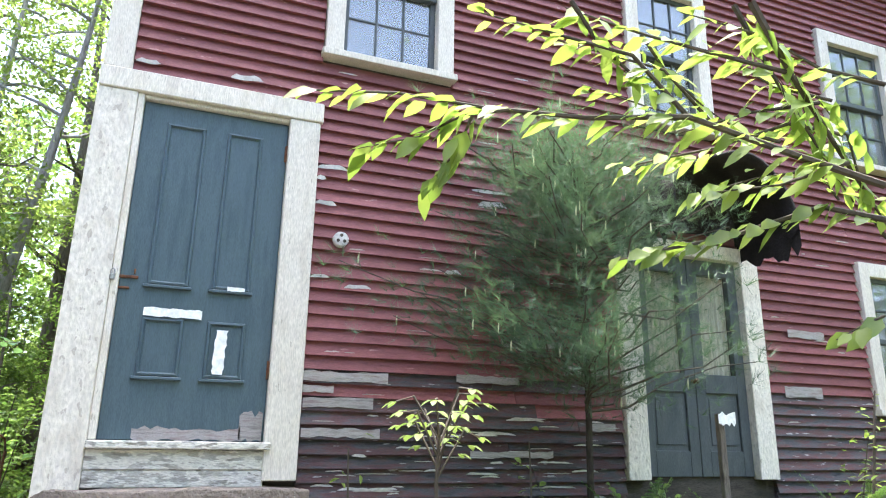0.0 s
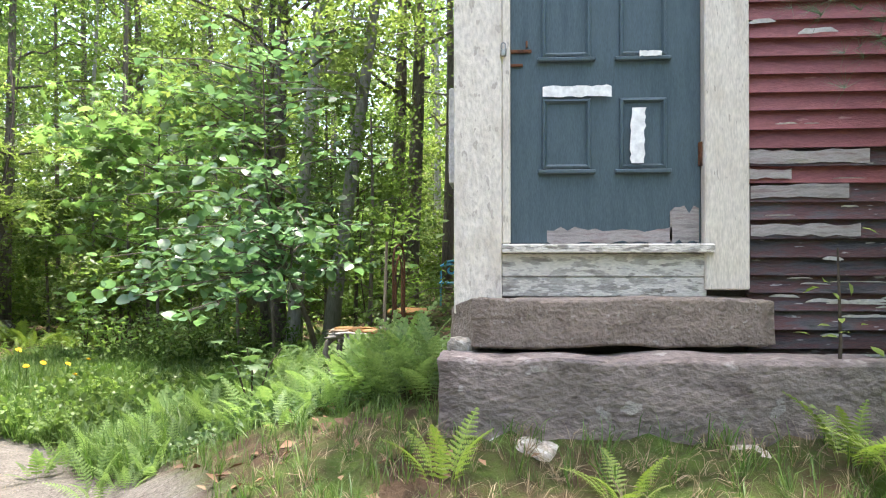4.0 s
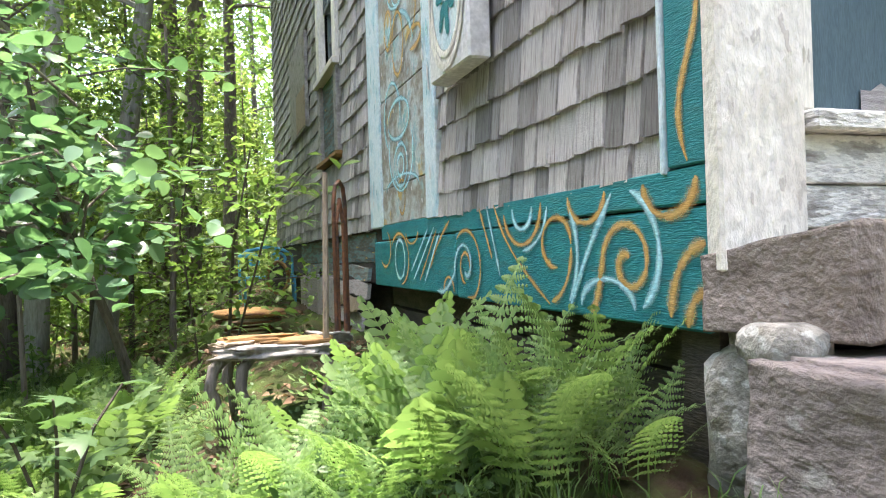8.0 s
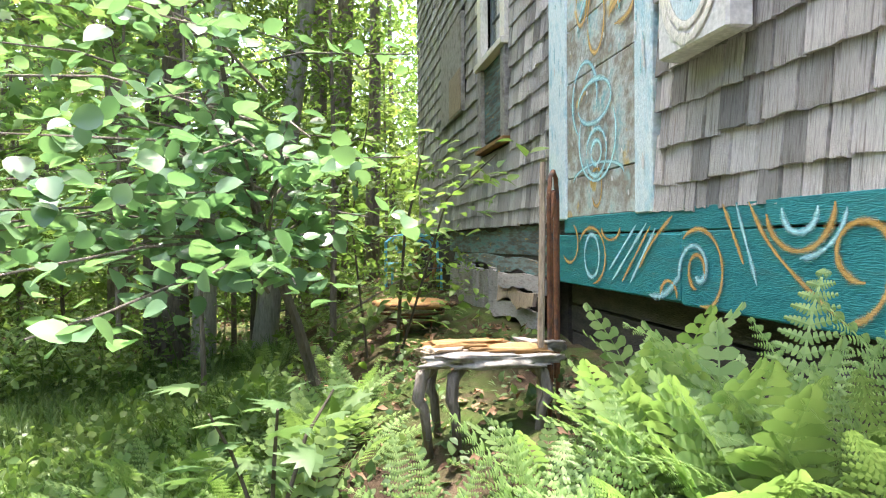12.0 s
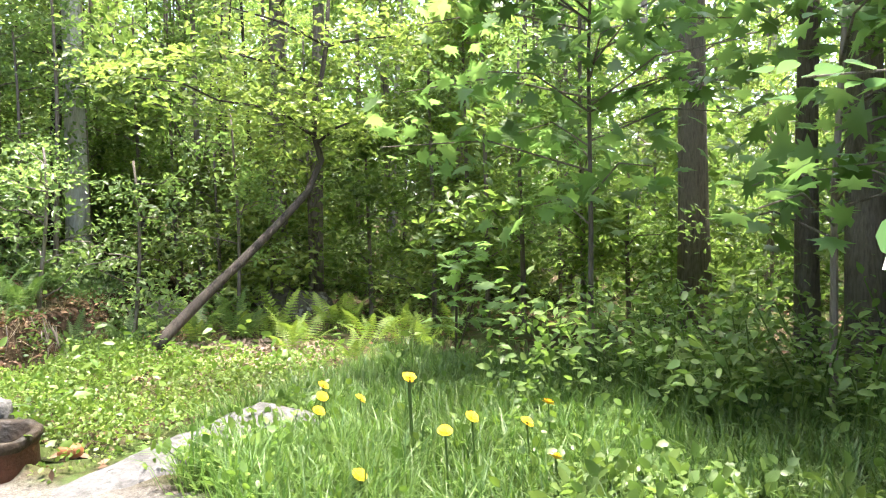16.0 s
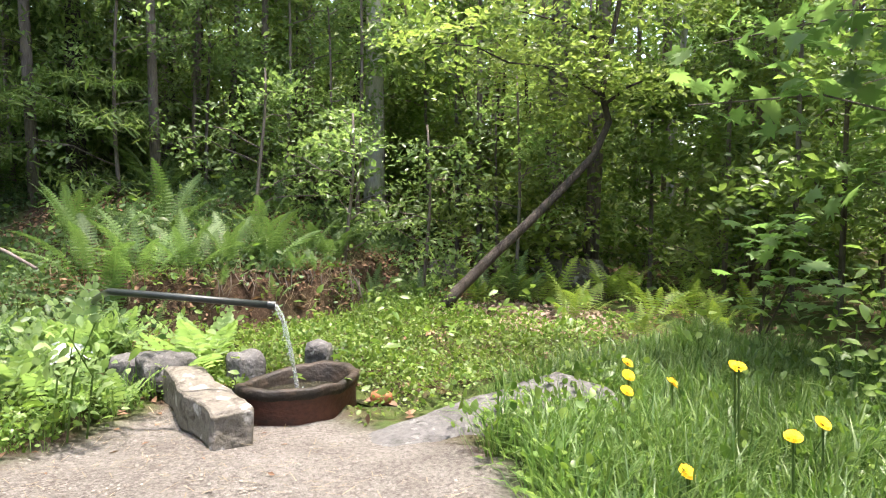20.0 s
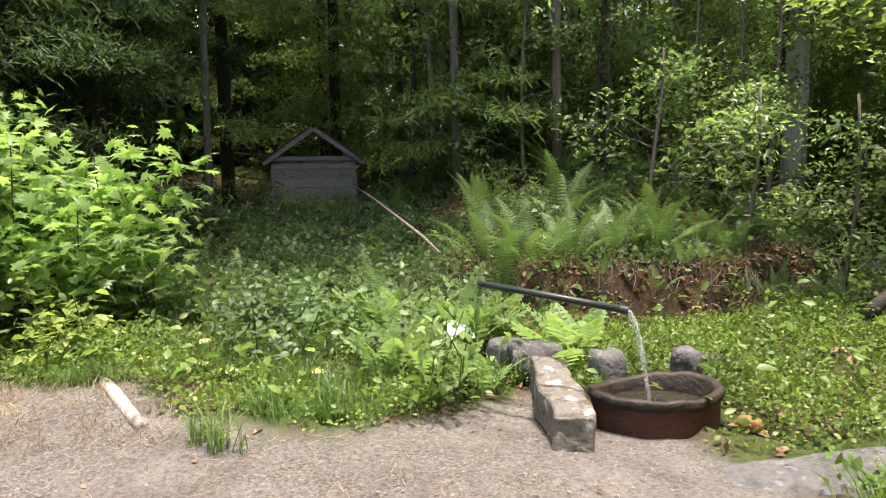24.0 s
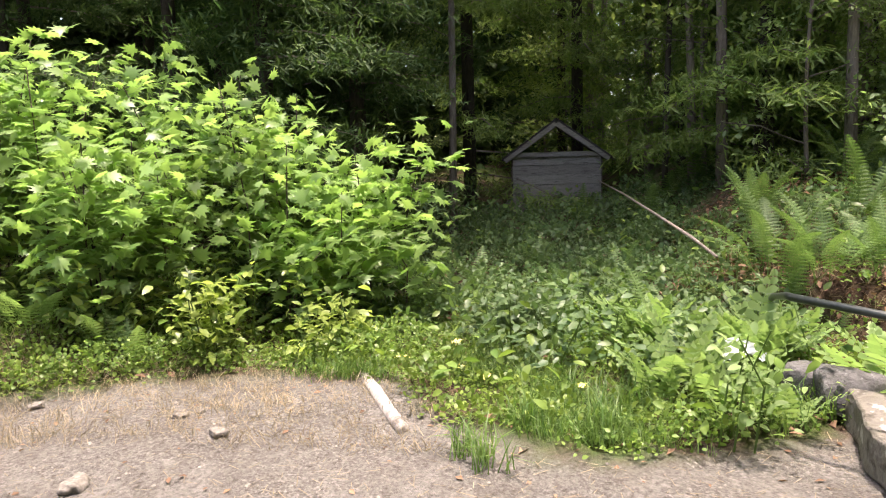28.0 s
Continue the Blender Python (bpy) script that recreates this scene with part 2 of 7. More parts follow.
IRON = surface("rusty_iron", [(0.06, 0.03, 0.02), (0.16, 0.07, 0.035), (0.05, 0.045, 0.045)], 14, (1, 1, 1), 0.8, 0.5, 70, 0.15, metal=0.3)
BLUEIRON = surface("blue_painted_iron", [(0.07, 0.28, 0.42), (0.14, 0.4, 0.55)], 10, (1, 1, 1), 0.5, 0.3, 60, 0.1)
STICK = surface("weathered_stick", [(0.2, 0.14, 0.09), (0.34, 0.26, 0.19), (0.14, 0.1, 0.07)], 8, (5, 5, 1), 0.85, 0.6, 50, 0.15)
OCHRE = surface("ochre_bracket_wood", [(0.17, 0.082, 0.026), (0.27, 0.15, 0.055), (0.11, 0.075, 0.048)], 9, (1, 1, 1), 0.8, 0.5, 50, 0.15)
PALESTICK = surface("bleached_stick", [(0.15, 0.128, 0.11), (0.28, 0.255, 0.23), (0.11, 0.09, 0.078)], 9, (1, 1, 1), 0.8, 0.5, 50, 0.1)
BARK = surface("grey_brown_bark", [(0.07, 0.055, 0.045), (0.16, 0.135, 0.115), (0.1, 0.08, 0.065)], 5, (4, 4, 0.8), 0.9, 1.0, 22, 0.3)
DARKBARK = surface("dark_damp_bark", [(0.018, 0.014, 0.012), (0.055, 0.045, 0.036), (0.032, 0.026, 0.021)], 5, (4, 4, 0.8), 0.9, 1.0, 22, 0.1)
PALEBARK = surface("pale_grey_bark", [(0.2, 0.185, 0.17), (0.36, 0.34, 0.32), (0.26, 0.235, 0.215)], 5, (4, 4, 0.8), 0.9, 0.7, 24, 0.2)
TWIG = surface("twig_bark", [(0.05, 0.04, 0.03), (0.1, 0.08, 0.06)], 8, (1, 1, 1), 0.85, 0.3, 50, 0.1)
TAR = surface("dark_brown_roll_roofing", [(0.012, 0.009, 0.009), (0.03, 0.024, 0.023)], 6, (1, 1, 1), 0.85, 0.5, 60, 0.1)
PAPER = surface("white_paper", [(0.72, 0.72, 0.7), (0.82, 0.82, 0.8)], 6, (1, 1, 1), 0.7, 0.1, 40, 0.03)
CURTAIN = surface("faded_curtain", [(0.16, 0.17, 0.13), (0.4, 0.38, 0.3), (0.26, 0.26, 0.2)], 9, (7, 1, 0.8), 0.9, 0.3, 40, 0.05)
METAL = surface("zinc_metal", [(0.3, 0.3, 0.29), (0.5, 0.49, 0.46)], 10, (1, 1, 1), 0.4, 0.1, 60, 0.05, metal=0.8)
YELLOW = surface("dandelion_yellow", [(0.75, 0.42, 0.01), (0.85, 0.55, 0.02)], 20, (1, 1, 1), 0.7, 0.3, 80, 0.08)
PALELEAF = surface("fallen_yellow_leaf", [(0.75, 0.62, 0.12), (0.8, 0.7, 0.25)], 9, (1, 1, 1), 0.6, 0.1, 60, 0.08)
RUSSET = surface("orange_clay_shard", [(0.17, 0.06, 0.025), (0.3, 0.12, 0.05)], 9, (1, 1, 1), 0.7, 0.3, 60, 0.05)
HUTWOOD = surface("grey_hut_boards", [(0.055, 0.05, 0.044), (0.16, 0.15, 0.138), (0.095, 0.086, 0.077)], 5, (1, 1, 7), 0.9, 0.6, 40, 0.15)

LEAF_WOOD = leafy("woodland_leaf", (0.1, 0.165, 0.045), (0.17, 0.235, 0.07), 0.62, 0.35, shine=0.5)
LEAF_YELLOW = leafy("sunlit_woodland_leaf", (0.125, 0.18, 0.05), (0.215, 0.265, 0.085), 0.62, 0.35, shine=0.5)
LEAF_BROAD = leafy("round_shrub_leaf", (0.085, 0.165, 0.085), (0.14, 0.235, 0.118), 0.45, 0.3, shine=0.7)
LEAF_MID = leafy("sapling_leaf", (0.12, 0.19, 0.068), (0.195, 0.265, 0.105), 0.62, 0.32, shine=0.55)
LEAF_MAPLE = leafy("maple_leaf", (0.115, 0.2, 0.07), (0.18, 0.275, 0.105), 0.6, 0.38, shine=0.4)
LEAF_BUSH = leafy("bush_leaf", (0.1, 0.17, 0.045), (0.17, 0.24, 0.07), 0.5, 0.4)
LEAF_BRAMBLE = leafy("bramble_leaf", (0.125, 0.215, 0.062), (0.225, 0.33, 0.105), 0.55, 0.36, shine=0.4)
LEAF_CREAM = leafy("young_yellow_green_leaf", (0.16, 0.23, 0.05), (0.28, 0.34, 0.09), 0.5, 0.35)
LEAF_SEED = leafy("seedling_leaf", (0.12, 0.165, 0.05), (0.19, 0.235, 0.08), 0.4, 0.45)
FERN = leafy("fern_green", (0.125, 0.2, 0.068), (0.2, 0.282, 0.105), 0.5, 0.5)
# fern green darkened, woodland shade put into the colour
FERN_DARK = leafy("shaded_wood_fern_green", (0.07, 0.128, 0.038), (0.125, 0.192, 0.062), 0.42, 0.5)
FERN_Y = leafy("fern_yellow_green", (0.13, 0.21, 0.035), (0.22, 0.28, 0.06), 0.4, 0.5)
GRASS = leafy("grass_green", (0.05, 0.105, 0.022), (0.11, 0.17, 0.045), 0.42, 0.45)
HERB = leafy("blue_green_herb", (0.06, 0.11, 0.043), (0.108, 0.163, 0.064), 0.4, 0.45)
DRYGRASS = leafy("dry_straw", (0.15, 0.115, 0.072), (0.29, 0.235, 0.16), 0.2, 0.7)
COVER = leafy("ground_cover_leaf", (0.075, 0.14, 0.028), (0.145, 0.21, 0.045), 0.42, 0.4)
CRESS = leafy("yellow_green_cress", (0.075, 0.125, 0.022), (0.14, 0.195, 0.038), 0.4, 0.42)
PALELITTER = leafy("pale_dead_leaf", (0.2, 0.135, 0.1), (0.42, 0.32, 0.25), 0.1, 0.8)
LITTER = leafy("dead_leaf", (0.1, 0.054, 0.03), (0.24, 0.145, 0.09), 0.1, 0.8)
PINE = leafy("pine_needle", (0.075, 0.125, 0.08), (0.125, 0.18, 0.118), 0.4, 0.5)
CANDLE = surface("pale_pine_candle", [(0.4, 0.42, 0.25), (0.5, 0.5, 0.32)], 9, (1, 1, 1), 0.7, 0.1, 60, 0.05)
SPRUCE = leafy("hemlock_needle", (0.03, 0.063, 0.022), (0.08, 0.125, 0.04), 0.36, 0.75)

# hemlock green lightened: sunlight on the sprays is put into the colour
SPRUCE_LIT = leafy("sunlit_hemlock_needle", (0.085, 0.14, 0.04), (0.175, 0.235, 0.075), 0.55, 0.6)


def glass(name):
    m, t, n, b = nodes_of(name)
    b.inputs["Base Color"].default_value = (0.75, 0.8, 0.8, 1)
    b.inputs["Transmission Weight"].default_value = 0.8
    b.inputs["Roughness"].default_value = 0.04
    b.inputs["Specular IOR Level"].default_value = 1.0
    b.inputs["IOR"].default_value = 1.9
    return m


def water(name):
    m, t, n, b = nodes_of(name)
    b.inputs["Base Color"].default_value = (0.9, 0.95, 0.97, 1)
    b.inputs["Roughness"].default_value = 0.08
    b.inputs["Transmission Weight"].default_value = 0.85
    b.inputs["IOR"].default_value = 1.33
    no = n.new("ShaderNodeTexNoise")
    no.inputs["Scale"].default_value = 40
    bp = n.new("ShaderNodeBump")
    bp.inputs["Strength"].default_value = 0.6
    t.links.new(no.outputs["Fac"], bp.inputs["Height"])
    t.links.new(bp.outputs[0], b.inputs["Normal"])
    return m


BAG = surface("dirty_white_plastic", [(0.26, 0.3, 0.29), (0.44, 0.48, 0.47)], 9, (1, 1, 1), 0.35, 0.3, 40, 0.02)
PANE = glass("window_glass")
WATER = water("spring_water")
POOL = surface("dark_still_water", [(0.012, 0.012, 0.008), (0.03, 0.028, 0.018)], 4, (1, 1, 1), 0.06, 0.02, 30, 0.0)


# ---- builders ----
class Build:
    """Gathers points and faces of one mesh."""

    def __init__(self):
        self.v, self.f = [], []

    def add(self, vs, fs):
        o = len(self.v)
        self.v += [tuple(p) for p in vs]
        self.f += [tuple(i + o for i in q) for q in fs]
        return self

    def box(self, x0, x1, y0, y1, z0, z1, jitter=0.0, m=None, bevel=0.0):
        b = bevel
        if b:
            vs, rings = [], []
            for z, k in ((z0, b), (z0 + b, 0), (z1 - b, 0), (z1, b)):
                ring = []
                for x, y in ((x0 + b, y0), (x1 - b, y0), (x1, y0 + b), (x1, y1 - b), (x1 - b, y1), (x0 + b, y1), (x0, y1 - b), (x0, y0 + b)):
                    cx, cy = (x0 + x1) / 2, (y0 + y1) / 2
                    x2 = x - math.copysign(k, x - cx) * (abs(x - cx) > (x1 - x0) / 2 - b * 1.5)
                    y2 = y - math.copysign(k, y - cy) * (abs(y - cy) > (y1 - y0) / 2 - b * 1.5)
                    ring.append(len(vs))
                    vs.append(Vector((x2, y2, z)))
                rings.append(ring)
            fs = [tuple(reversed(rings[0])), tuple(rings[-1])]
            for a, c in zip(rings, rings[1:]):
                fs += [(a[i], a[(i + 1) % 8], c[(i + 1) % 8], c[i]) for i in range(8)]
        else:
            vs = [Vector((x, y, z)) for z in (z0, z1) for x, y in ((x0, y0), (x1, y0), (x1, y1), (x0, y1))]
            fs = [(3, 2, 1, 0), (4, 5, 6, 7), (0, 1, 5, 4), (1, 2, 6, 5), (2, 3, 7, 6), (3, 0, 4, 7)]
        if jitter:
            vs = [p + Vector([random.uniform(-jitter, jitter) for _ in range(3)]) for p in vs]
        if m:
            vs = [m @ p for p in vs]
        return self.add(vs, fs)

    def tube(self, pts, radii, seg=8, cap=True):
        pts = [Vector(p) for p in pts]
        if not isinstance(radii, (list, tuple)):
            radii = [radii] * len(pts)
        rings, vs = [], []
        side = None
        for i, p in enumerate(pts):
            d = (pts[min(i + 1, len(pts) - 1)] - pts[max(i - 1, 0)]).normalized()
            if side is None:
                side = d.orthogonal().normalized()
            side = (side - d * side.dot(d)).normalized()
            up = d.cross(side)
            rings.append(range(len(vs), len(vs) + seg))
            for k in range(seg):
                a = 2 * math.pi * k / seg
                vs.append(p + (side * math.cos(a) + up * math.sin(a)) * radii[i])
        fs = []
        for a, c in zip(rings, rings[1:]):
            fs += [(a[i], a[(i + 1) % seg], c[(i + 1) % seg], c[i]) for i in range(seg)]
        if cap:
            fs += [tuple(reversed(rings[0])), tuple(rings[-1])]
        return self.add(vs, fs)

    def mesh(self, name, smooth=False):
        me = bpy.data.meshes.new(name)
        me.from_pydata(self.v, [], self.f)
        if smooth:
            me.polygons.foreach_set("use_smooth", [True] * len(me.polygons))
        me.update()
        return me


def part(name, b, material, parent=None, label="", smooth=False):
    """Links a Build (or a ready mesh) as one object under its thing."""
    me = b.mesh(name, smooth) if isinstance(b, Build) else b
    if not me.materials:
        me.materials.append(material)
    ob = new(name, me)
    ob.parent = parent
    if label:
        ob["label"] = label
    return ob


def thing(name, at, label, category, group="", kind=""):
    ob = new(name)
    ob.location = at
    ob.empty_display_size = 0.1
    return tagged(ob, label, category, group, kind)


def put(ob, parent):
    """Puts an object built in world places under a thing that stands elsewhere."""
    ob.parent = parent
    ob.matrix_parent_inverse = Matrix.Translation(parent.location).inverted()
    return ob


def wpart(name, b, material, parent, label="", smooth=False):
    return put(part(name, b, material, None, label, smooth), parent)


rng = np.random.default_rng(7)


def tri_mesh(name, verts, tris, smooth=False):
    me = bpy.data.meshes.new(name)
    n, f = len(verts), len(tris)
    me.vertices.add(n)
    me.loops.add(3 * f)
    me.polygons.add(f)
    me.vertices.foreach_set("co", np.asarray(verts, np.float32).ravel())
    me.loops.foreach_set("vertex_index", np.asarray(tris, np.int32).ravel())
    me.polygons.foreach_set("loop_start", np.arange(0, 3 * f, 3, dtype=np.int32))
    if smooth:
        me.polygons.foreach_set("use_smooth", np.ones(f, bool))
    me.update(calc_edges=True)
    return me


def turns(normal, spin):
    """Rotation matrices whose third column is the normal, turned about it by spin."""
    nz = normal / np.linalg.norm(normal, axis=1, keepdims=True)
    ref = np.where(np.abs(nz[:, 2:3]) > 0.95, np.array([[1.0, 0, 0]]), np.array([[0, 0, 1.0]]))
    x = np.cross(ref, nz)
    x /= np.linalg.norm(x, axis=1, keepdims=True)
    y = np.cross(nz, x)
    c, s = np.cos(spin)[:, None], np.sin(spin)[:, None]
    return np.stack([x * c + y * s, y * c - x * s, nz], axis=2)


def scatter(name, template, pos, rot, size):
    tv, tf = template
    n = len(pos)
    v = np.einsum("nij,kj->nki", rot, tv) * np.asarray(size).reshape(-1, 1, 1) + np.asarray(pos)[:, None, :]
    f = tf[None] + (np.arange(n) * len(tv))[:, None, None]
    return tri_mesh(name, v.reshape(-1, 3), f.reshape(-1, 3))


def joined(name, pieces):
    vs, fs, o = [], [], 0
    for v, f in pieces:
        vs.append(v)
        fs.append(f + o)
        o += len(v)
    return tri_mesh(name, np.concatenate(vs), np.concatenate(fs))


def T_leaf(width=0.5, fold=0.12, droop=0.15):
    """A pointed leaf of unit length along x, folded along its midrib."""
    v = np.array([[0, 0, 0], [0.3, width * 0.46, fold * 0.8], [0.66, width * 0.4, fold * 0.5 - droop * 0.4], [1, 0, -droop], [0.66, -width * 0.4, fold * 0.5 - droop * 0.4], [0.3, -width * 0.46, fold * 0.8], [0.48, 0, 0]])
    f = np.array([[0, 6, 1], [1, 6, 2], [2, 6, 3], [3, 6, 4], [4, 6, 5], [5, 6, 0]])
    return v, f


def T_clump(n, spread, leaf, seed, flat=0.35):
    """A spray of n leaves, so that a far crown needs fewer placings."""
    r = np.random.default_rng(seed)
    pos = r.normal(0, spread, (n, 3)) * (1, 1, flat)
    nrm = r.normal(0, 0.5, (n, 3)) + (0, 0, 1)
    rot = turns(nrm, r.uniform(0, 6.283, n))
    tv, tf = leaf
    v = np.einsum("nij,kj->nki", rot, tv) * r.uniform(0.7, 1.2, (n, 1, 1)) + pos[:, None, :]
    return v.reshape(-1, 3), (tf[None] + (np.arange(n) * len(tv))[:, None, None]).reshape(-1, 3)


def T_maple():
    out = []
    for a, r in ((-150, 0.35), (-125, 0.22), (-95, 0.7), (-70, 0.4), (-55, 0.62), (-42, 0.42), (-28, 0.8), (-14, 0.48), (0, 1.0), (14, 0.48), (28, 0.8), (42, 0.42), (55, 0.62), (70, 0.4), (95, 0.7), (125, 0.22), (150, 0.35)):
        out.append((0.3 + r * 0.7 * math.cos(radians(a)), r * 0.7 * math.sin(radians(a)), -0.12 * r))
    v = np.array([(0.25, 0, 0.02)] + out)
    n = len(out)
    f = np.array([[0, i + 1, (i + 1) % n + 1] for i in range(n)])
    return v, f


def T_frond(pairs=13, width=0.34, arch=0.35, cut=False):
    """A fern frond of unit length along x, arching down; pinnae are toothed, or broad lobes where cut."""
    v, f = [], []
    for i in range(pairs):
        u = (i + 0.6) / pairs
        w = width * (math.sin(min(1, u * 2.2 + 0.2) * math.pi / 2)) * (1 - u) ** 0.7 + 0.015
        z = arch * (u * 0.9 - u * u * 1.15)
        for s in (-1, 1):
            dx, dy = 0.34, 0.94 * s
            if cut:
                h = 0.3 / pairs
                o = len(v)
                v += [(u - h * 0.8, 0, z), (u + h * 0.8, 0, z)]
                for q, k in ((0.25, 0.95), (0.5, 1.5), (0.78, 1.15)):
                    for g in (-1, 1):
                        v.append((u + w * q * dx + g * h * k * 0.94, w * q * dy - g * h * k * dx * s, z + 0.012 * math.sin(q * 3) - 0.1 * w * q * q))
                v.append((u + w * dx, w * dy, z - 0.1 * w))
                for a in (0, 2, 4):
                    f += [(o + a, o + a + 1, o + a + 3), (o + a, o + a + 3, o + a + 2)]
                f.append((o + 6, o + 7, o + 8))
            else:
                m = 6
                for j in range(m):
                    q = (j + 0.5) / m
                    L = 0.42 / pairs * (1 - q) ** 0.6 + 0.004
                    x0, y0, z0 = u + w * q * dx, w * q * dy, z + 0.05 * w * q - 0.34 * w * q * q
                    st = w / m * 0.5
                    for g in (-1, 1):
                        o = len(v)
                        v += [(x0 - dx * st, y0 - dy * st, z0), (x0 + dx * st, y0 + dy * st, z0), (x0 + dx * st * 0.9 + g * L * 0.94, y0 + dy * st * 0.7 - g * L * dx * s, z0 - 0.004), (x0 - dx * st * 0.3 + g * L * 0.8, y0 - dy * st * 0.4 - g * L * dx * s, z0 - 0.004)]
                        f += [(o, o + 1, o + 2), (o, o + 2, o + 3)]
    o = len(v)
    for i in range(7):
        u = -0.3 + 1.25 * i / 6
        z = arch * (u * 0.9 - u * u * 1.15) if u > 0 else u * 0.5
        v += [(u, -0.007, z), (u, 0.007, z)]
    for i in range(6):
        a = o + 2 * i
        f += [(a, a + 1, a + 3), (a, a + 3, a + 2)]
    return np.array(v), np.array(f)


def T_grass(n, seed, spread=0.05, lean=0.5):
    r = np.random.default_rng(seed)
    v, f = [], []
    for _ in range(n):
        a, h, b = r.uniform(0, 6.283), r.uniform(0.5, 1.0), r.uniform(0.1, lean)
        x, y = r.normal(0, spread, 2)
        w = 0.0115
        d, q = (math.cos(a), math.sin(a)), (-math.sin(a) * w, math.cos(a) * w)
        o = len(v)
        v += [(x - q[0], y - q[1], 0), (x + q[0], y + q[1], 0), (x + d[0] * b * 0.35 * h - q[0], y + d[1] * b * 0.35 * h - q[1], h * 0.6), (x + d[0] * b * 0.35 * h + q[0], y + d[1] * b * 0.35 * h + q[1], h * 0.6), (x + d[0] * b * h, y + d[1] * b * h, h * (1 - b * 0.3))]
        f += [(o, o + 1, o + 3), (o, o + 3, o + 2), (o + 2, o + 3, o + 4)]
    return np.array(v), np.array(f)


def smooth(a, b, x):
    u = np.clip((x - a) / (b - a), 0, 1)
    return u * u * (3 - 2 * u)


def gz(x, y):
    """Height of the ground: a mound under the house, a level yard, a bank behind the spring."""
    x, y = np.asarray(x, float), np.asarray(y, float)
    d = np.hypot(np.maximum(-x, 0), np.maximum(-y, 0))
    z = 0.04 - 0.66 * smooth(0.1, 2.7, d)
    edge = 7.95 + np.where(y < 2.8, 1.05 * (2.8 - y), 0.55 * np.maximum(0, y - 4.2)) - 0.0 * y
    edge = np.minimum(edge, 12.0)
    rise = 0.3 + 0.52 * smooth(1.6, 3.2, y)
    s = -x - edge
    z = z + rise * (0.46 * smooth(0, 0.3, s) + 0.54 * smooth(0.2, 2.4, s)) - 0.1 * np.exp(-((s + 0.02) / 0.13) ** 2) * smooth(2.6, 3.4, y) * smooth(5.6, 4.8, y) + 0.07 * np.clip(s - 0.5, 0, 9)
    left = -(y + 1.6) + 0.25 * (-x - 6.5)
    z = z + 0.3 * smooth(0, 1.2, left) * smooth(6.2, 7.4, -x)
    far = np.hypot(x + 3, y)
    z = z + 0.03 * np.clip(far - 14, 0, 40)
    return z + 0.035 * np.sin(x * 1.7 + 0.6) * np.cos(y * 1.3) * smooth(0.5, 2, d) + 0.02 * np.sin(x * 4.1) * np.sin(y * 3.7 + 1)


def spread_on(n, x0, x1, y0, y1, keep=None):
    p = rng.uniform((x0, y0), (x1, y1), (n, 2))
    if keep is not None:
        p = p[keep(p[:, 0], p[:, 1])]
    return np.column_stack([p, gz(p[:, 0], p[:, 1])])


def up_turns(n, tilt):
    return turns(rng.normal(0, tilt, (n, 3)) + (0, 0, 1), rng.uniform(0, 6.283, n))


# ---- ground ----
def yard(x, y):
    """1 on the bare gravel yard, 0 on the green."""
    wob = 0.12 * np.sin(x * 2.3 + y) + 0.1 * np.sin(y * 3.1 - x * 1.2) + 0.05 * np.sin(x * 7 + y * 5)
    yb = np.where(x < -3.9, np.interp(x, [-7.2, -6.4, -5.7, -5.0, -4.5, -3.9], [2.2, 2.38, 2.6, 2.62, 2.47, 2.23]), 2.23 - 0.92 * (np.maximum(x, -3.9) + 3.9))
    a = smooth(-0.12, 0.14, yb - y + wob)
    wx = -6.75 + 0.15 * np.sin(y * 1.4) - 0.35 * (1 - smooth(0.1, 0.9, y)) - 0.2 * (1 - smooth(-2.2, -1.2, y)) * -3
    b = smooth(-0.15, 0.15, x - wx + wob)
    return a * b


def axis(lo, hi, step, far):
    core = np.arange(lo, hi + 1e-6, step)
    g = np.cumsum(step * 1.35 ** np.arange(1, 60))
    g = g[g < far]
    return np.concatenate([lo - g[::-1], core, hi + g])


gx, gy = axis(-14, 6, 0.09, 500), axis(-7, 11, 0.09, 500)
GX, GY = np.meshgrid(gx, gy, indexing="ij")
GZ = gz(GX, GY)
fine = np.random.default_rng(3).normal(0, 1, GX.shape)
near = (np.abs(GX + 4) < 10) & (np.abs(GY - 2) < 9)
YARD = yard(GX, GY)
GZ = GZ + np.where(near, fine * (0.004 + 0.012 * (1 - YARD)), 0)
GZ = np.where((GX > 0.1) & (GX < 9) & (GY > 0.1) & (GY < 8.6), GZ - 0.25, GZ)
ni, nj = GX.shape
idx = np.arange(ni * nj).reshape(ni, nj)
a, b, c, d = idx[:-1, :-1].ravel(), idx[1:, :-1].ravel(), idx[1:, 1:].ravel(), idx[:-1, 1:].ravel()
gme = tri_mesh("ground", np.column_stack([GX.ravel(), GY.ravel(), GZ.ravel()]), np.concatenate([np.column_stack([a, b, c]), np.column_stack([a, c, d])]), True)
at = gme.attributes.new("yard", "FLOAT", "POINT")
at.data.foreach_set("value", YARD.ravel().astype(np.float32))
slope = smooth(0.05, 0.5, gz(GX - 0.3, GY) - gz(GX + 0.3, GY))
at = gme.attributes.new("bare", "FLOAT", "POINT")
at.data.foreach_set("value", slope.ravel().astype(np.float32))


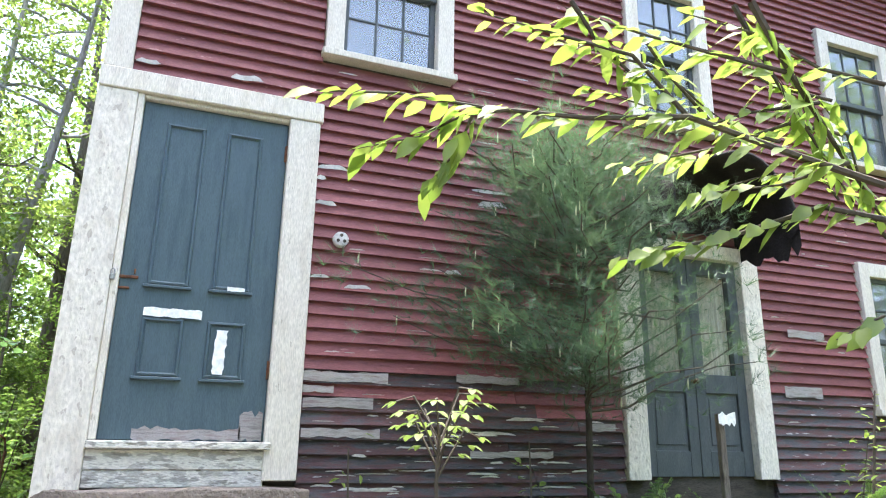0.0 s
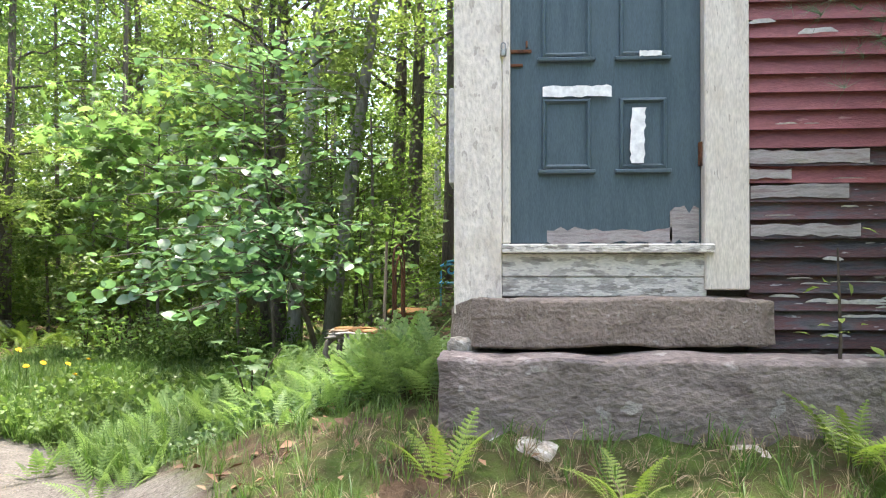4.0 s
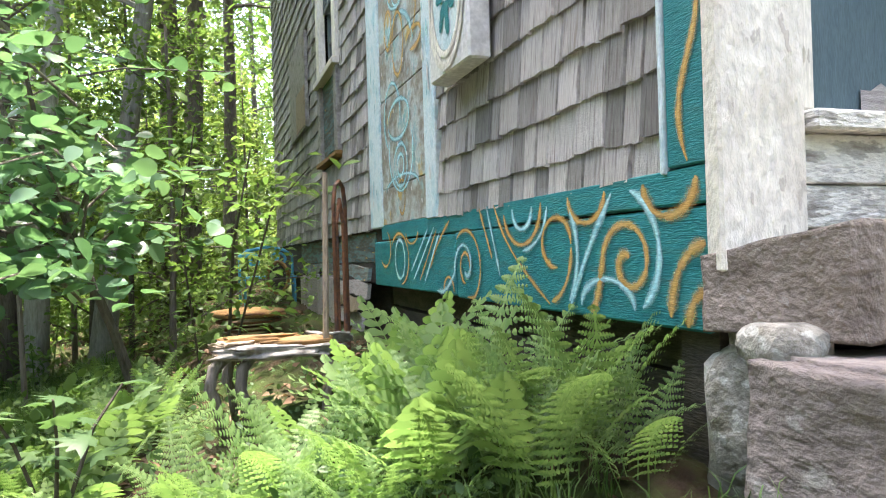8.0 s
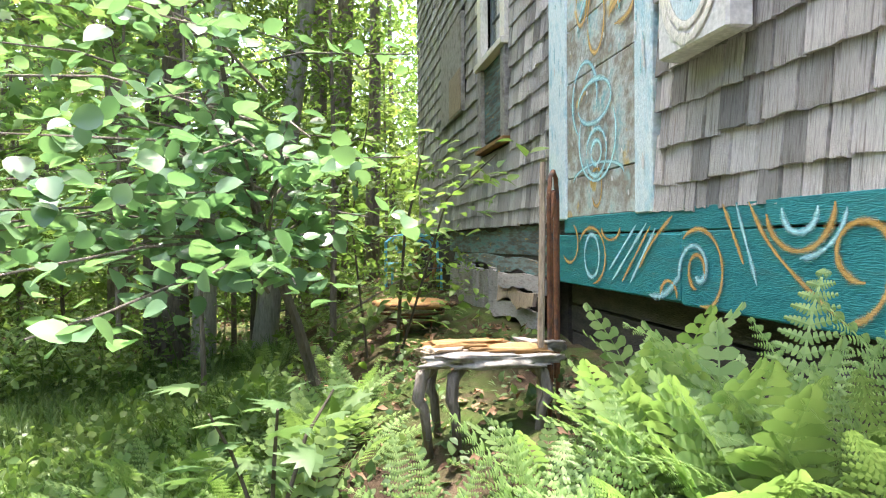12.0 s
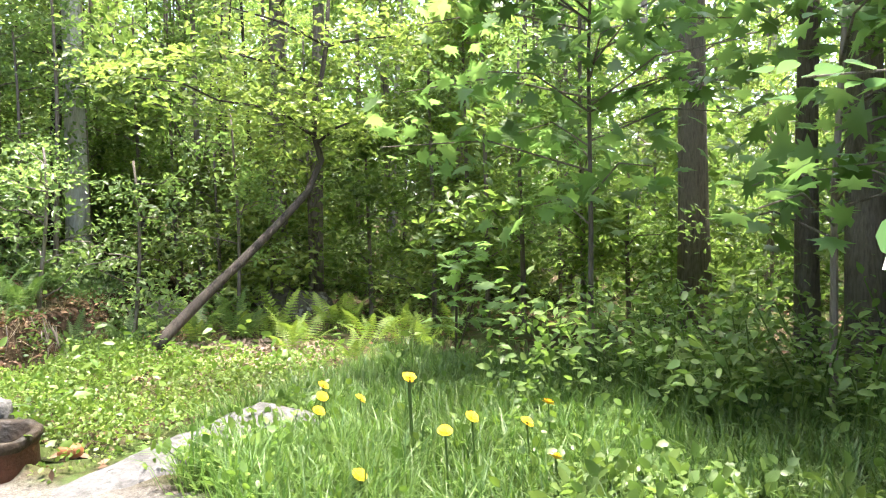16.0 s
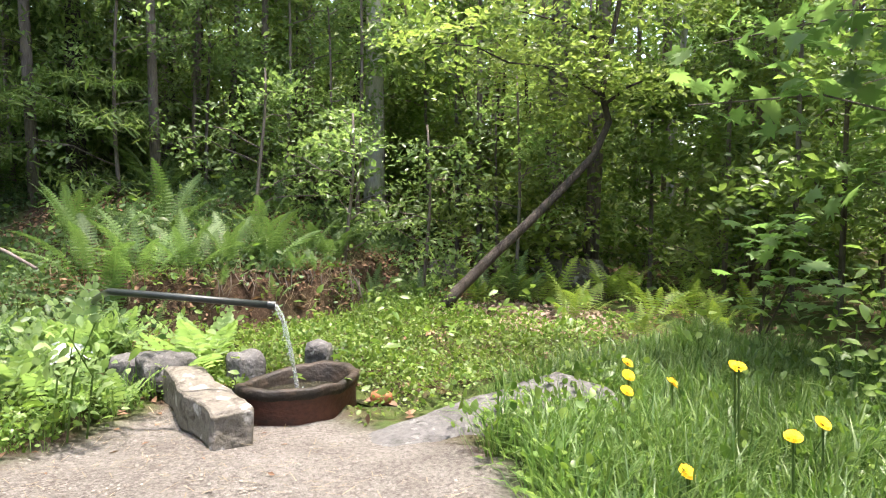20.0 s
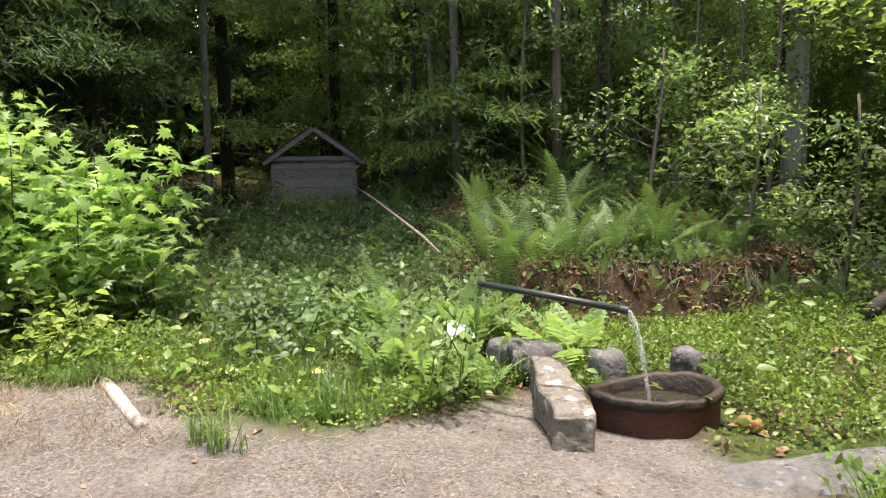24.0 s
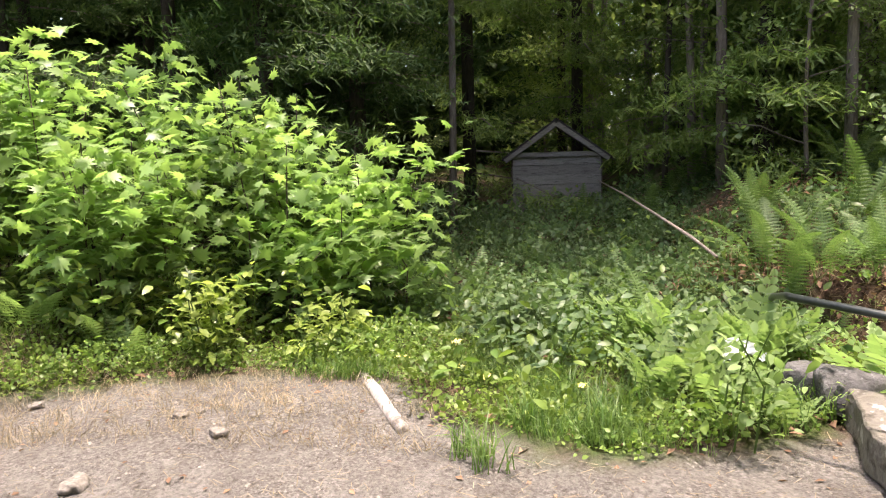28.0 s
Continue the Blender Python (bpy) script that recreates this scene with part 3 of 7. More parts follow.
def ground_material():
    m, t, n, b = nodes_of("yard_and_woodland_floor")
    L = t.links.new
    ge = n.new("ShaderNodeNewGeometry")

    def noise_at(scale, detail=8):
        k = n.new("ShaderNodeTexNoise")
        k.inputs["Scale"].default_value, k.inputs["Detail"].default_value = scale, detail
        k.inputs["Roughness"].default_value = 0.7
        L(ge.outputs["Position"], k.inputs["Vector"])
        return k.outputs["Fac"]

    def ramp(src, stops):
        r = n.new("ShaderNodeValToRGB")
        e = r.color_ramp.elements
        while len(e) < len(stops):
            e.new(0.5)
        for k, (p, col) in enumerate(stops):
            e[k].position, e[k].color = p, (*col, 1)
        L(src, r.inputs[0])
        return r.outputs[0]

    def mix(f, c1, c2):
        k = n.new("ShaderNodeMix")
        k.data_type = "RGBA"
        L(f, k.inputs[0])
        L(c1, k.inputs[6])
        L(c2, k.inputs[7])
        return k.outputs[2]

    vo = n.new("ShaderNodeTexVoronoi")
    vo.inputs["Scale"].default_value = 105
    L(ge.outputs["Position"], vo.inputs["Vector"])
    peb = ramp(vo.outputs["Color"], [(0.1, (0.06, 0.051, 0.043)), (0.5, (0.15, 0.136, 0.12)), (0.9, (0.28, 0.265, 0.244))])
    sand = ramp(noise_at(5), [(0.3, (0.085, 0.073, 0.062)), (0.5, (0.162, 0.147, 0.131)), (0.72, (0.24, 0.226, 0.208))])
    patch = ramp(noise_at(0.9, 4), [(0.4, (0.1, 0.088, 0.075)), (0.62, (0.212, 0.198, 0.18))])
    grav = mix(ramp(noise_at(2.2), [(0.4, (0.1, 0.1, 0.1)), (0.65, (0.7, 0.7, 0.7))]), mix(noise_at(11, 3), sand, patch), peb)
    speck = n.new("ShaderNodeMix")
    speck.data_type, speck.blend_type = "RGBA", "MULTIPLY"
    speck.inputs[0].default_value = 1.0
    L(grav, speck.inputs[6])
    L(ramp(noise_at(48, 10), [(0.36, (0.6, 0.58, 0.56)), (0.5, (0.97, 0.97, 0.97)), (0.68, (1.25, 1.25, 1.25))]), speck.inputs[7])
    grav = speck.outputs[2]
    soil = ramp(noise_at(7), [(0.3, (0.035, 0.024, 0.016)), (0.55, (0.082, 0.054, 0.035)), (0.75, (0.15, 0.102, 0.068))])
    moss = ramp(noise_at(13), [(0.3, (0.03, 0.06, 0.012)), (0.7, (0.09, 0.13, 0.03))])
    green = mix(ramp(noise_at(1.6), [(0.42, (0, 0, 0)), (0.58, (1, 1, 1))]), soil, moss)
    bank = ramp(noise_at(6), [(0.3, (0.018, 0.011, 0.007)), (0.5, (0.056, 0.034, 0.021)), (0.75, (0.115, 0.075, 0.05))])
    ab = n.new("ShaderNodeAttribute")
    ab.attribute_name = "bare"
    ay = n.new("ShaderNodeAttribute")
    ay.attribute_name = "yard"
    col = mix(ay.outputs["Fac"], mix(ab.outputs["Fac"], green, bank), grav)
    L(col, b.inputs["Base Color"])
    b.inputs["Roughness"].default_value = 0.95
    b.inputs["Specular IOR Level"].default_value = 0.15
    bp = n.new("ShaderNodeBump")
    bp.inputs["Strength"].default_value, bp.inputs["Distance"].default_value = 1.0, 0.022
    L(noise_at(90), bp.inputs["Height"])
    L(bp.outputs[0], b.inputs["Normal"])
    return m


gme.materials.append(ground_material())
tagged(new("ground", gme), "bare gravel yard and mossy woodland floor with leaf litter", "ground", kind="structure")


# ---- house: walls ----
def pierced(x0, x1, z0, z1, holes):
    """Rectangles that are left of a wall when the holes are cut out."""
    xs = sorted({x0, x1, *[h[0] for h in holes], *[h[1] for h in holes]})
    zs = sorted({z0, z1, *[h[2] for h in holes], *[h[3] for h in holes]})
    for xa, xb in zip(xs, xs[1:]):
        for za, zb in zip(zs, zs[1:]):
            mx, mz = (xa + xb) / 2, (za + zb) / 2
            if x0 < mx < x1 and z0 < mz < z1 and not any(h[0] < mx < h[1] and h[2] < mz < h[3] for h in holes):
                yield xa, xb, za, zb


TOP = 5.6
LONG, DEEP = 9.0, 8.7
HOLES = [(0.24, 1.115, 0.79, 2.8), (1.43, 2.12, 3.4, 4.62), (3.92, 4.52, 3.4, 4.62), (6.14, 6.84, 3.4, 4.62), (3.765, 4.745, 0.6, 2.24), (6.22, 7.0, 1.15, 2.28)]
wb = Build()
for xa, xb, za, zb in pierced(0.03, LONG, 0.0, TOP, HOLES):
    wb.box(xa, xb, 0.05, 0.17, za, zb)
wall_front = tagged(part("wall_front", wb, DARKWOOD), "red clapboard house front with peeling paint and bare grey lower boards", "wall", kind="structure")

SIDE_HOLES = [(3.98, 4.6, 2.0, 3.1)]
wb = Build()
for ya, yb, za, zb in pierced(0.17, DEEP, 0.35, TOP, SIDE_HOLES):
    wb.box(0.03, 0.15, ya, yb, za, zb)
wall_side = tagged(part("wall_side", wb, DARKWOOD), "side wall clad in weathered grey cedar shingles", "wall", kind="structure")
wb = Build().box(0.2, LONG, DEEP - 0.12, DEEP, 0.0, TOP).box(LONG - 0.12, LONG, 0.2, DEEP - 0.14, 0.0, TOP).box(0.2, LONG - 0.14, 0.2, DEEP - 0.14, 0.38, 0.45)
tagged(part("wall_rear", wb, DARKWOOD), "plain rear walls and floor of the old house", "wall", kind="structure")
rb = Build()
rid = 7.6
rb.add([(-0.2, -0.2, TOP), (LONG + 0.2, -0.2, TOP), (LONG + 0.2, DEEP + 0.2, TOP), (-0.2, DEEP + 0.2, TOP), (-0.2, DEEP / 2, rid), (LONG + 0.2, DEEP / 2, rid)], [(3, 2, 1, 0), (0, 1, 5, 4), (2, 3, 4, 5), (0, 4, 3), (1, 2, 5)])
tagged(part("roof", rb, TAR), "dark gabled house roof", "roof", kind="structure")

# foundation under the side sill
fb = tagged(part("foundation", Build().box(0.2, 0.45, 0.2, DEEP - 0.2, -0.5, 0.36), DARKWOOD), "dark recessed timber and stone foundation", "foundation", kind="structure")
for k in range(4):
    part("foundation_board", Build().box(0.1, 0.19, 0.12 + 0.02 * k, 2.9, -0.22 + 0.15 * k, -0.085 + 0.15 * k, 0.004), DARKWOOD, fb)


# ---- house: front trim, door, windows ----
def trim(name, label, *boxes, material=WHITE, bevel=0.006, category="trim"):
    b = Build()
    for q in boxes:
        b.box(*q, bevel=bevel)
    return tagged(part(name, b, material), label, category, kind="structure")


trim("corner_board", "long white-painted corner board with chipped paint", (-0.015, 0.146, -0.02, 0.024, 2.962, TOP))
trim("door_casing_post", "thick white corner post beside the blue door, paint flaking", (-0.02, 0.2, -0.025, 0.024, 0.47, 2.822), material=FLAKY)
trim("door_casing_strip", "narrow white inner casing strip", (0.2, 0.241, -0.012, 0.1, 0.796, 2.822))
trim("door_casing", "white door casing board, worn grey at its foot", (1.113, 1.31, -0.025, 0.08, 0.585, 2.822))
trim("door_header", "white-painted board above the blue door", (-0.02, 1.325, -0.035, 0.024, 2.824, 2.96))
trim("door_header_strip", "narrow white strip under the door header", (0.241, 1.113, -0.005, 0.1, 2.795, 2.823))
sill = trim("door_sill", "weathered white wooden door sill", (0.2, 1.15, -0.05, 0.12, 0.752, 0.795), material=RISER)
trim("riser_board", "flaking white board under the door sill", (0.2, 1.135, -0.012, 0.1, 0.645, 0.75), (0.2, 1.125, -0.006, 0.1, 0.553, 0.643), material=RISER, bevel=0.004)

door = tagged(part("door_1", Build().box(0.243, 1.111, 0.03, 0.075, 0.798, 2.793, bevel=0.003), DOORP), "slate blue four-panel wooden door with torn white paper strips", "door", kind="structure")


def panel_frame(x0, x1, z0, z1):
    """A raised moulding round a sunk door panel."""
    b = Build()
    w, y = 0.024, 0.03
    prof = ((0, 0), (0.004, -0.013), (0.014, -0.016), (w, -0.004), (w, 0.0))
    for (xa, za), (xb, zb), sx, sz in (((x0, z0), (x1, z0), 0, 1), ((x1, z0), (x1, z1), -1, 0), ((x1, z1), (x0, z1), 0, -1), ((x0, z1), (x0, z0), 1, 0)):
        vs = []
        for off, out in prof:
            for (x, z), s in (((xa, za), 1), ((xb, zb), -1)):
                dx = off if sx == 1 else -off if sx == -1 else (off if x == x0 else -off)
                dz = off if sz == 1 else -off if sz == -1 else (off if z == z0 else -off)
                vs.append((x + dx, y + out, z + dz))
        b.add(vs, [(2 * i, 2 * i + 1, 2 * i + 3, 2 * i + 2) for i in range(len(prof) - 1)])
    return b


for x0, x1, z0, z1 in ((0.387, 0.613, 1.14, 1.47), (0.742, 0.957, 1.14, 1.47), (0.387, 0.613, 1.66, 2.67), (0.742, 0.957, 1.66, 2.67)):
    part("panel_moulding", panel_frame(x0, x1, z0, z1), DOORP, door)
    part("panel_ledge", Build().box(x0 - 0.02, x1 + 0.02, 0.006, 0.03, z0 - 0.02, z0 - 0.001, bevel=0.004), DOORP, door)


def ragged(x0, x1, z0, z1, y, n=12, amp=0.012, top=True, thick=0.003):
    """A torn flat strip with uneven upper and lower edges."""
    b = Build()
    vs, fs = [], []
    for i in range(n + 1):
        x = x0 + (x1 - x0) * i / n
        e = random.uniform(-amp, amp)
        g = random.uniform(-amp, amp) if top else 0
        for yy in (y, y - thick):
            vs += [(x, yy, z0 + e), (x, yy, z1 + g)]
    for i in range(n):
        a = 4 * i
        fs += [(a + 2, a + 3, a + 7, a + 6), (a + 3, a + 1, a + 5, a + 7), (a, a + 2, a + 6, a + 4)]
    return b.add(vs, fs)


part("torn_paper", ragged(0.39, 0.705, 1.475, 1.525, 0.012, 14, 0.004), PAPER, door, "torn white paper strip")
strip = ragged(1.165, 1.42, 0, 0.062, 0.012, 12, 0.005)
strip.v = [(0.79 + z + 0.02 * (x - 1.165), y, x) for x, y, z in strip.v]
part("torn_paper", strip, PAPER, door, "torn white paper strip")
part("torn_paper", ragged(0.83, 0.93, 1.655, 1.68, 0.004, 8, 0.004), PAPER, door, "scrap of white paper")
part("bare_wood_edge", ragged(0.41, 0.98, 0.8, 0.862, 0.027, 18, 0.014), BARE, door, "bare worn wood along the bottom edge")
part("bare_wood_edge", ragged(0.97, 1.1, 0.8, 0.95, 0.027, 6, 0.02), BARE, door, "bare worn wood at the bottom corner")
for z in (1.15, 2.53):
    part("hinge", Build().box(1.098, 1.114, 0.018, 0.03, z, z + 0.11, bevel=0.003).tube([(1.112, 0.016, z), (1.112, 0.016, z + 0.11)], 0.007), IRON, door, "dark iron hinge")
hasp = part("hasp", Build().box(0.225, 0.34, 0.018, 0.028, 1.683, 1.7, bevel=0.003).box(0.225, 0.3, 0.018, 0.028, 1.62, 1.634, bevel=0.003).tube([(0.318, 0.026, 1.74), (0.318, 0.02, 1.71)], 0.005), IRON, door, "dark iron hasp and bolt")
part("padlock", Build().box(0.195, 0.222, -0.035, -0.013, 1.655, 1.692, bevel=0.006).tube([(0.2, -0.024, 1.69), (0.2, -0.024, 1.715), (0.209, -0.024, 1.722), (0.218, -0.024, 1.715), (0.218, -0.024, 1.69)], 0.004), METAL, hasp, "small metal padlock")

disc = thing("porcelain_insulator", (1.487, -0.02, 2.045), "round white porcelain insulator on the red clapboards", "insulator")
db = Build().tube([(0, 0.02, 0), (0, -0.012, 0), (0, -0.02, 0), (0, -0.022, 0)], [0.05, 0.05, 0.043, 0.02], 20)
part("base", db, FLAKE, disc, smooth=False)
# dark plugs stand for the shade inside the holes
for k in range(3):
    a = radians(90 + 120 * k)
    part("knob_hole", Build().tube([(0.024 * math.cos(a), -0.018, 0.024 * math.sin(a)), (0.024 * math.cos(a), -0.024, 0.024 * math.sin(a))], 0.011, 10), DARKWOOD, disc, "dark round hole")


def sash_window(name, x0, x1, z0, z1, place, label, cas=0.125, ncol=3, nrow=2):
    """A two-sash window with muntins, casing and sill; place maps (along, out, up) into the world."""
    def bx(b, a0, a1, o0, o1, u0, u1, bev=0.004):
        return b.box(a0, a1, o0, o1, u0, u1, bevel=bev, m=place)
    w = tagged(part(name, bx(bx(Build(), x0 - cas, x0, -0.03, 0.12, z0 - 0.02, z1 + cas), x1, x1 + cas, -0.03, 0.12, z0 - 0.02, z1 + cas), WHITE), label, "window", kind="structure")
    part("head_casing", bx(Build(), x0, x1, -0.03, 0.12, z1, z1 + cas), WHITE, w)
    part("window_sill", bx(Build(), x0 - cas - 0.02, x1 + cas + 0.02, -0.06, 0.12, z0 - 0.07, z0 - 0.021), WHITE, w)
    mid = (z0 + z1) / 2
    for za, zb, o in ((z0, mid + 0.02, 0.05), (mid - 0.02, z1, 0.02)):
        s = Build()
        bx(s, x0, x0 + 0.04, o, o + 0.035, za, zb)
        bx(s, x1 - 0.04, x1, o, o + 0.035, za, zb)
        bx(s, x0 + 0.04, x1 - 0.04, o, o + 0.035, za, za + 0.045)
        bx(s, x0 + 0.04, x1 - 0.04, o, o + 0.035, zb - 0.04, zb)
        sash = part("sash", s, DOORP2, w, "dark painted sash")
        ax, bxx, az, bz = x0 + 0.04, x1 - 0.04, za + 0.045, zb - 0.04
        for i in range(1, ncol):
            x = ax + (bxx - ax) * i / ncol
            part("muntin", bx(Build(), x - 0.008, x + 0.008, o + 0.004, o + 0.03, az, bz, 0.002), DOORP2, sash)
        for i in range(1, nrow):
            z = az + (bz - az) * i / nrow
            part("muntin", bx(Build(), ax, bxx, o + 0.006, o + 0.028, z - 0.008, z + 0.008, 0.002), DOORP2, sash)
        for i in range(ncol):
            for j in range(nrow):
                xa, xb = ax + (bxx - ax) * i / ncol, ax + (bxx - ax) * (i + 1) / ncol
                za2, zb2 = az + (bz - az) * j / nrow, az + (bz - az) * (j + 1) / nrow
                t1, t2 = random.uniform(-0.002, 0.002), random.uniform(-0.002, 0.002)
                pv = [(xa, o + 0.015 + t1, za2), (xb, o + 0.015 + t2, za2), (xb, o + 0.015 - t1, zb2), (xa, o + 0.015 - t2, zb2)]
                part("pane", Build().add([place @ Vector(p) for p in pv], [(0, 1, 2, 3)]), PANE, sash, "reflecting window pane")
    return w


FRONT = Matrix.Identity(4)
SIDE = Matrix(((0, 1, 0, 0), (1, 0, 0, 0), (0, 0, 1, 0), (0, 0, 0, 1)))
sash_window("window_1", 1.43, 2.12, 3.4, 4.62, FRONT, "upper sash window with white casing in the red front")
sash_window("window_2", 3.92, 4.52, 3.4, 4.62, FRONT, "upper sash window above the hooded doorway")
sash_window("window_3", 6.14, 6.84, 3.4, 4.62, FRONT, "upper sash window far along the red front")
sash_window("window_4", 6.22, 7.0, 1.15, 2.28, FRONT, "lower window half hidden behind saplings")
side_window = sash_window("window_5", 3.98, 4.6, 2.0, 3.1, SIDE, "sash window with grey-white casing over a faded teal panel", 0.12, 2, 2)
part("lower_panel", Build().box(0.0, 0.028, 3.98, 4.6, 1.34, 1.925, bevel=0.004), FADETEAL, side_window, "faded teal boarded panel")
for ya, yb in ((3.86, 3.978), (4.602, 4.72)):
    part("casing_post", Build().box(-0.03, 0.028, ya, yb, 1.3, 1.925, 0.002, bevel=0.004), PALESTICK, side_window, "weathered grey casing post")
part("rusted_ledge", Build().box(-0.05, 0.026, 3.84, 4.74, 1.265, 1.297, 0.003, bevel=0.004), OCHRE, side_window, "rust-stained ledge")

# double door under the hood
d2 = tagged(part("door_2", Build().box(3.58, 3.762, -0.03, 0.1, 0.58, 2.36, bevel=0.005).box(4.748, 4.93, -0.03, 0.1, 0.58, 2.36, bevel=0.005).box(3.762, 4.748, -0.03, 0.1, 2.245, 2.36, bevel=0.005), FLAKY), "grey double door with curtained upper panes in a white casing", "door", kind="structure")
for x0, x1 in ((3.767, 4.252), (4.258, 4.743)):
    lb = Build()
    for q in ((x0, x0 + 0.09, 0.6, 2.24), (x1 - 0.09, x1, 0.6, 2.24), (x0 + 0.09, x1 - 0.09, 0.6, 0.78), (x0 + 0.09, x1 - 0.09, 1.2, 1.34), (x0 + 0.09, x1 - 0.09, 2.12, 2.24)):
        lb.box(q[0], q[1], 0.03, 0.075, q[2], q[3], bevel=0.003)
    leaf = part("door_leaf", lb, DOORP2, d2, "dark grey door leaf")
    part("lower_panel", Build().box(x0 + 0.09, x1 - 0.09, 0.05, 0.07, 0.78, 1.2).box(x0 + 0.12, x1 - 0.12, 0.042, 0.052, 0.82, 1.16, bevel=0.004), DOORP2, leaf)
    cu = Build()
    vs = []
    for i in range(25):
        x = x0 + 0.09 + (x1 - x0 - 0.18) * i / 24
        vs += [(x, 0.085 + 0.008 * math.sin(i * 1.7), 1.34), (x, 0.085 + 0.008 * math.sin(i * 1.7 + 0.4), 2.12)]
    cu.add(vs, [(2 * i, 2 * i + 2, 2 * i + 3, 2 * i + 1) for i in range(24)])
    part("curtain", cu, CURTAIN, leaf, "faded streaked curtain behind the glass")
part("door_knob", Build().tube([(4.22, 0.03, 1.28), (4.22, -0.03, 1.28), (4.22, -0.045, 1.28)], [0.012, 0.022, 0.01], 10), IRON, d2, "dark door knob")

# tattered hood over the double door
hood = thing("door_hood", (4.2, 0, 2.42), "tattered dark brown arched hood over the doorway", "awning")
hb = Build()
vs, fs = [], []
NA, NY = 18, 8
for i in range(NA + 1):
    a = math.pi * i / NA
    for j in range(NY + 1):
        y = -0.62 * j / NY
        sag = 0.05 * math.sin(a * 3 + j) * j / NY
        for r in (0.57, 0.545):
            hang = -0.16 * random.random() if i in (0, NA) else 0
            vs.append((-math.cos(a) * r, y, 0.02 + math.sin(a) * (r * 0.78 + sag) + hang))
W2 = 2 * (NY + 1)
for i in range(NA):
    for j in range(NY):
        p = i * W2 + 2 * j
        fs += [(p, p + 2, p + 2 + W2, p + W2), (p + 1, p + 1 + W2, p + 3 + W2, p + 3)]
    p = i * W2 + 2 * NY
    fs += [(p, p + 1, p + 1 + W2, p + W2)]
part("roof_sheet", hb.add(vs, fs), TAR, hood, smooth=True)
for s in (-1, 1):
    part("hanging_edge", ragged(-0.31, 0.31, -0.22, 0.05, 0, 14, 0.06), TAR, hood, "ragged hanging roofing edge").matrix_basis = Matrix.Translation((s * 0.56, -0.31, 0)) @ Matrix.Rotation(radians(90), 4, "Z")

part("tympanum", Build().add([(0, -0.045, 0.0)] + [(-0.55 * math.cos(a), -0.045, 0.02 + 0.44 * math.sin(a)) for a in np.linspace(0, math.pi, 20)], [(0, i + 1, i + 2) for i in range(19)]), TAR, hood, "dark board filling the arch")
# notice post before the double door
post = thing("notice_post", (3.92, -0.55, 0.0), "grey wooden post with a torn white notice", "post")
part("post", Build().box(-0.022, 0.022, -0.022, 0.022, -0.1, 1.02, 0.002, bevel=0.006), BARK, post)
part("torn_paper", ragged(-0.06, 0.08, 0.95, 1.02, -0.055, 8, 0.015), PAPER, post, "torn white paper scrap")


# ---- red clapboards ----
ROW = 0.0825
blocks = [(-0.1, 1.312, 0.0, 2.962), (-0.1, 0.148, 2.9, 6.0), (1.3, 2.25, 3.325, 4.75), (3.79, 4.65, 3.325, 4.75), (6.0, 6.97, 3.325, 4.75), (3.578, 4.932, 0.0, 2.362), (6.09, 7.13, 1.075, 2.41)]
z = 0.24 - 2 * ROW
row = 0
while z < TOP - 0.05:
    spans, x = [], 0.0
    edges = sorted({0.0, LONG, *[e for q in blocks if q[2] < z + ROW / 2 < q[3] for e in q[:2] if 0 < e < LONG]})
    for xa, xb in zip(edges, edges[1:]):
        if not any(q[0] < (xa + xb) / 2 < q[1] and q[2] < z + ROW / 2 < q[3] for q in blocks):
            spans.append((xa, xb))
    for xa, xb in spans:
        x = xa
        while x < xb - 0.01:
            e = min(xb, x + random.uniform(1.3, 3.6))
            if xb - e < 0.3:
                e = xb
            lo, dz = 0.0 if z > 1.0 else random.uniform(0, 0.004), random.uniform(-0.002, 0.002)
            n = max(2, int((e - x) / 0.35))
            vs, fs = [], []
            for i in range(n + 1):
                xx = x + 0.0015 + (e - x - 0.003) * i / n
                wv = 0.0025 * math.sin(xx * 2.1 + row) + random.uniform(-0.0012, 0.0012)
                vs += [(xx, 0.05, z + dz), (xx, 0.012 - 0.014 + wv, z + dz + wv), (xx, 0.03 + wv * 0.3, z + ROW + 0.012), (xx, 0.05, z + ROW + 0.012)]
            for i in range(n):
                q = 4 * i
                fs += [(q, q + 4, q + 5, q + 1), (q + 1, q + 5, q + 6, q + 2), (q + 2, q + 6, q + 7, q + 3)]
            fs += [(0, 1, 2, 3), (4 * n + 3, 4 * n + 2, 4 * n + 1, 4 * n)]
            old = z < 0.93 or (z < 1.17 and random.random() < 0.55)
            part("clapboard", Build().add(vs, fs), WORN if old else RED, wall_front, "bare blackened clapboard" if old else "")
            x = e
    z += ROW
    row += 1

def flake(x, z, w, h, y=-0.006):
    """A torn, curling chip of paint with an uneven outline."""
    b = Build()
    vs, n = [], max(5, int(w / 0.028))
    ph = random.uniform(0, 6)
    for i in range(n + 1):
        u = i / n
        hh = h * random.uniform(0.78, 1.0) * min(1, 6 * u + 0.3) * min(1, 5 * (1 - u) + 0.12)
        c = 0.009 * u ** 4
        lo = z + 0.12 * h * math.sin(ph + u * 5) + random.uniform(-0.07, 0.07) * h
        vs += [(x + w * u, y - c, lo), (x + w * u, y - c - 0.003, lo + hh)]
    return b.add(vs, [(2 * i, 2 * i + 2, 2 * i + 3, 2 * i + 1) for i in range(n)])


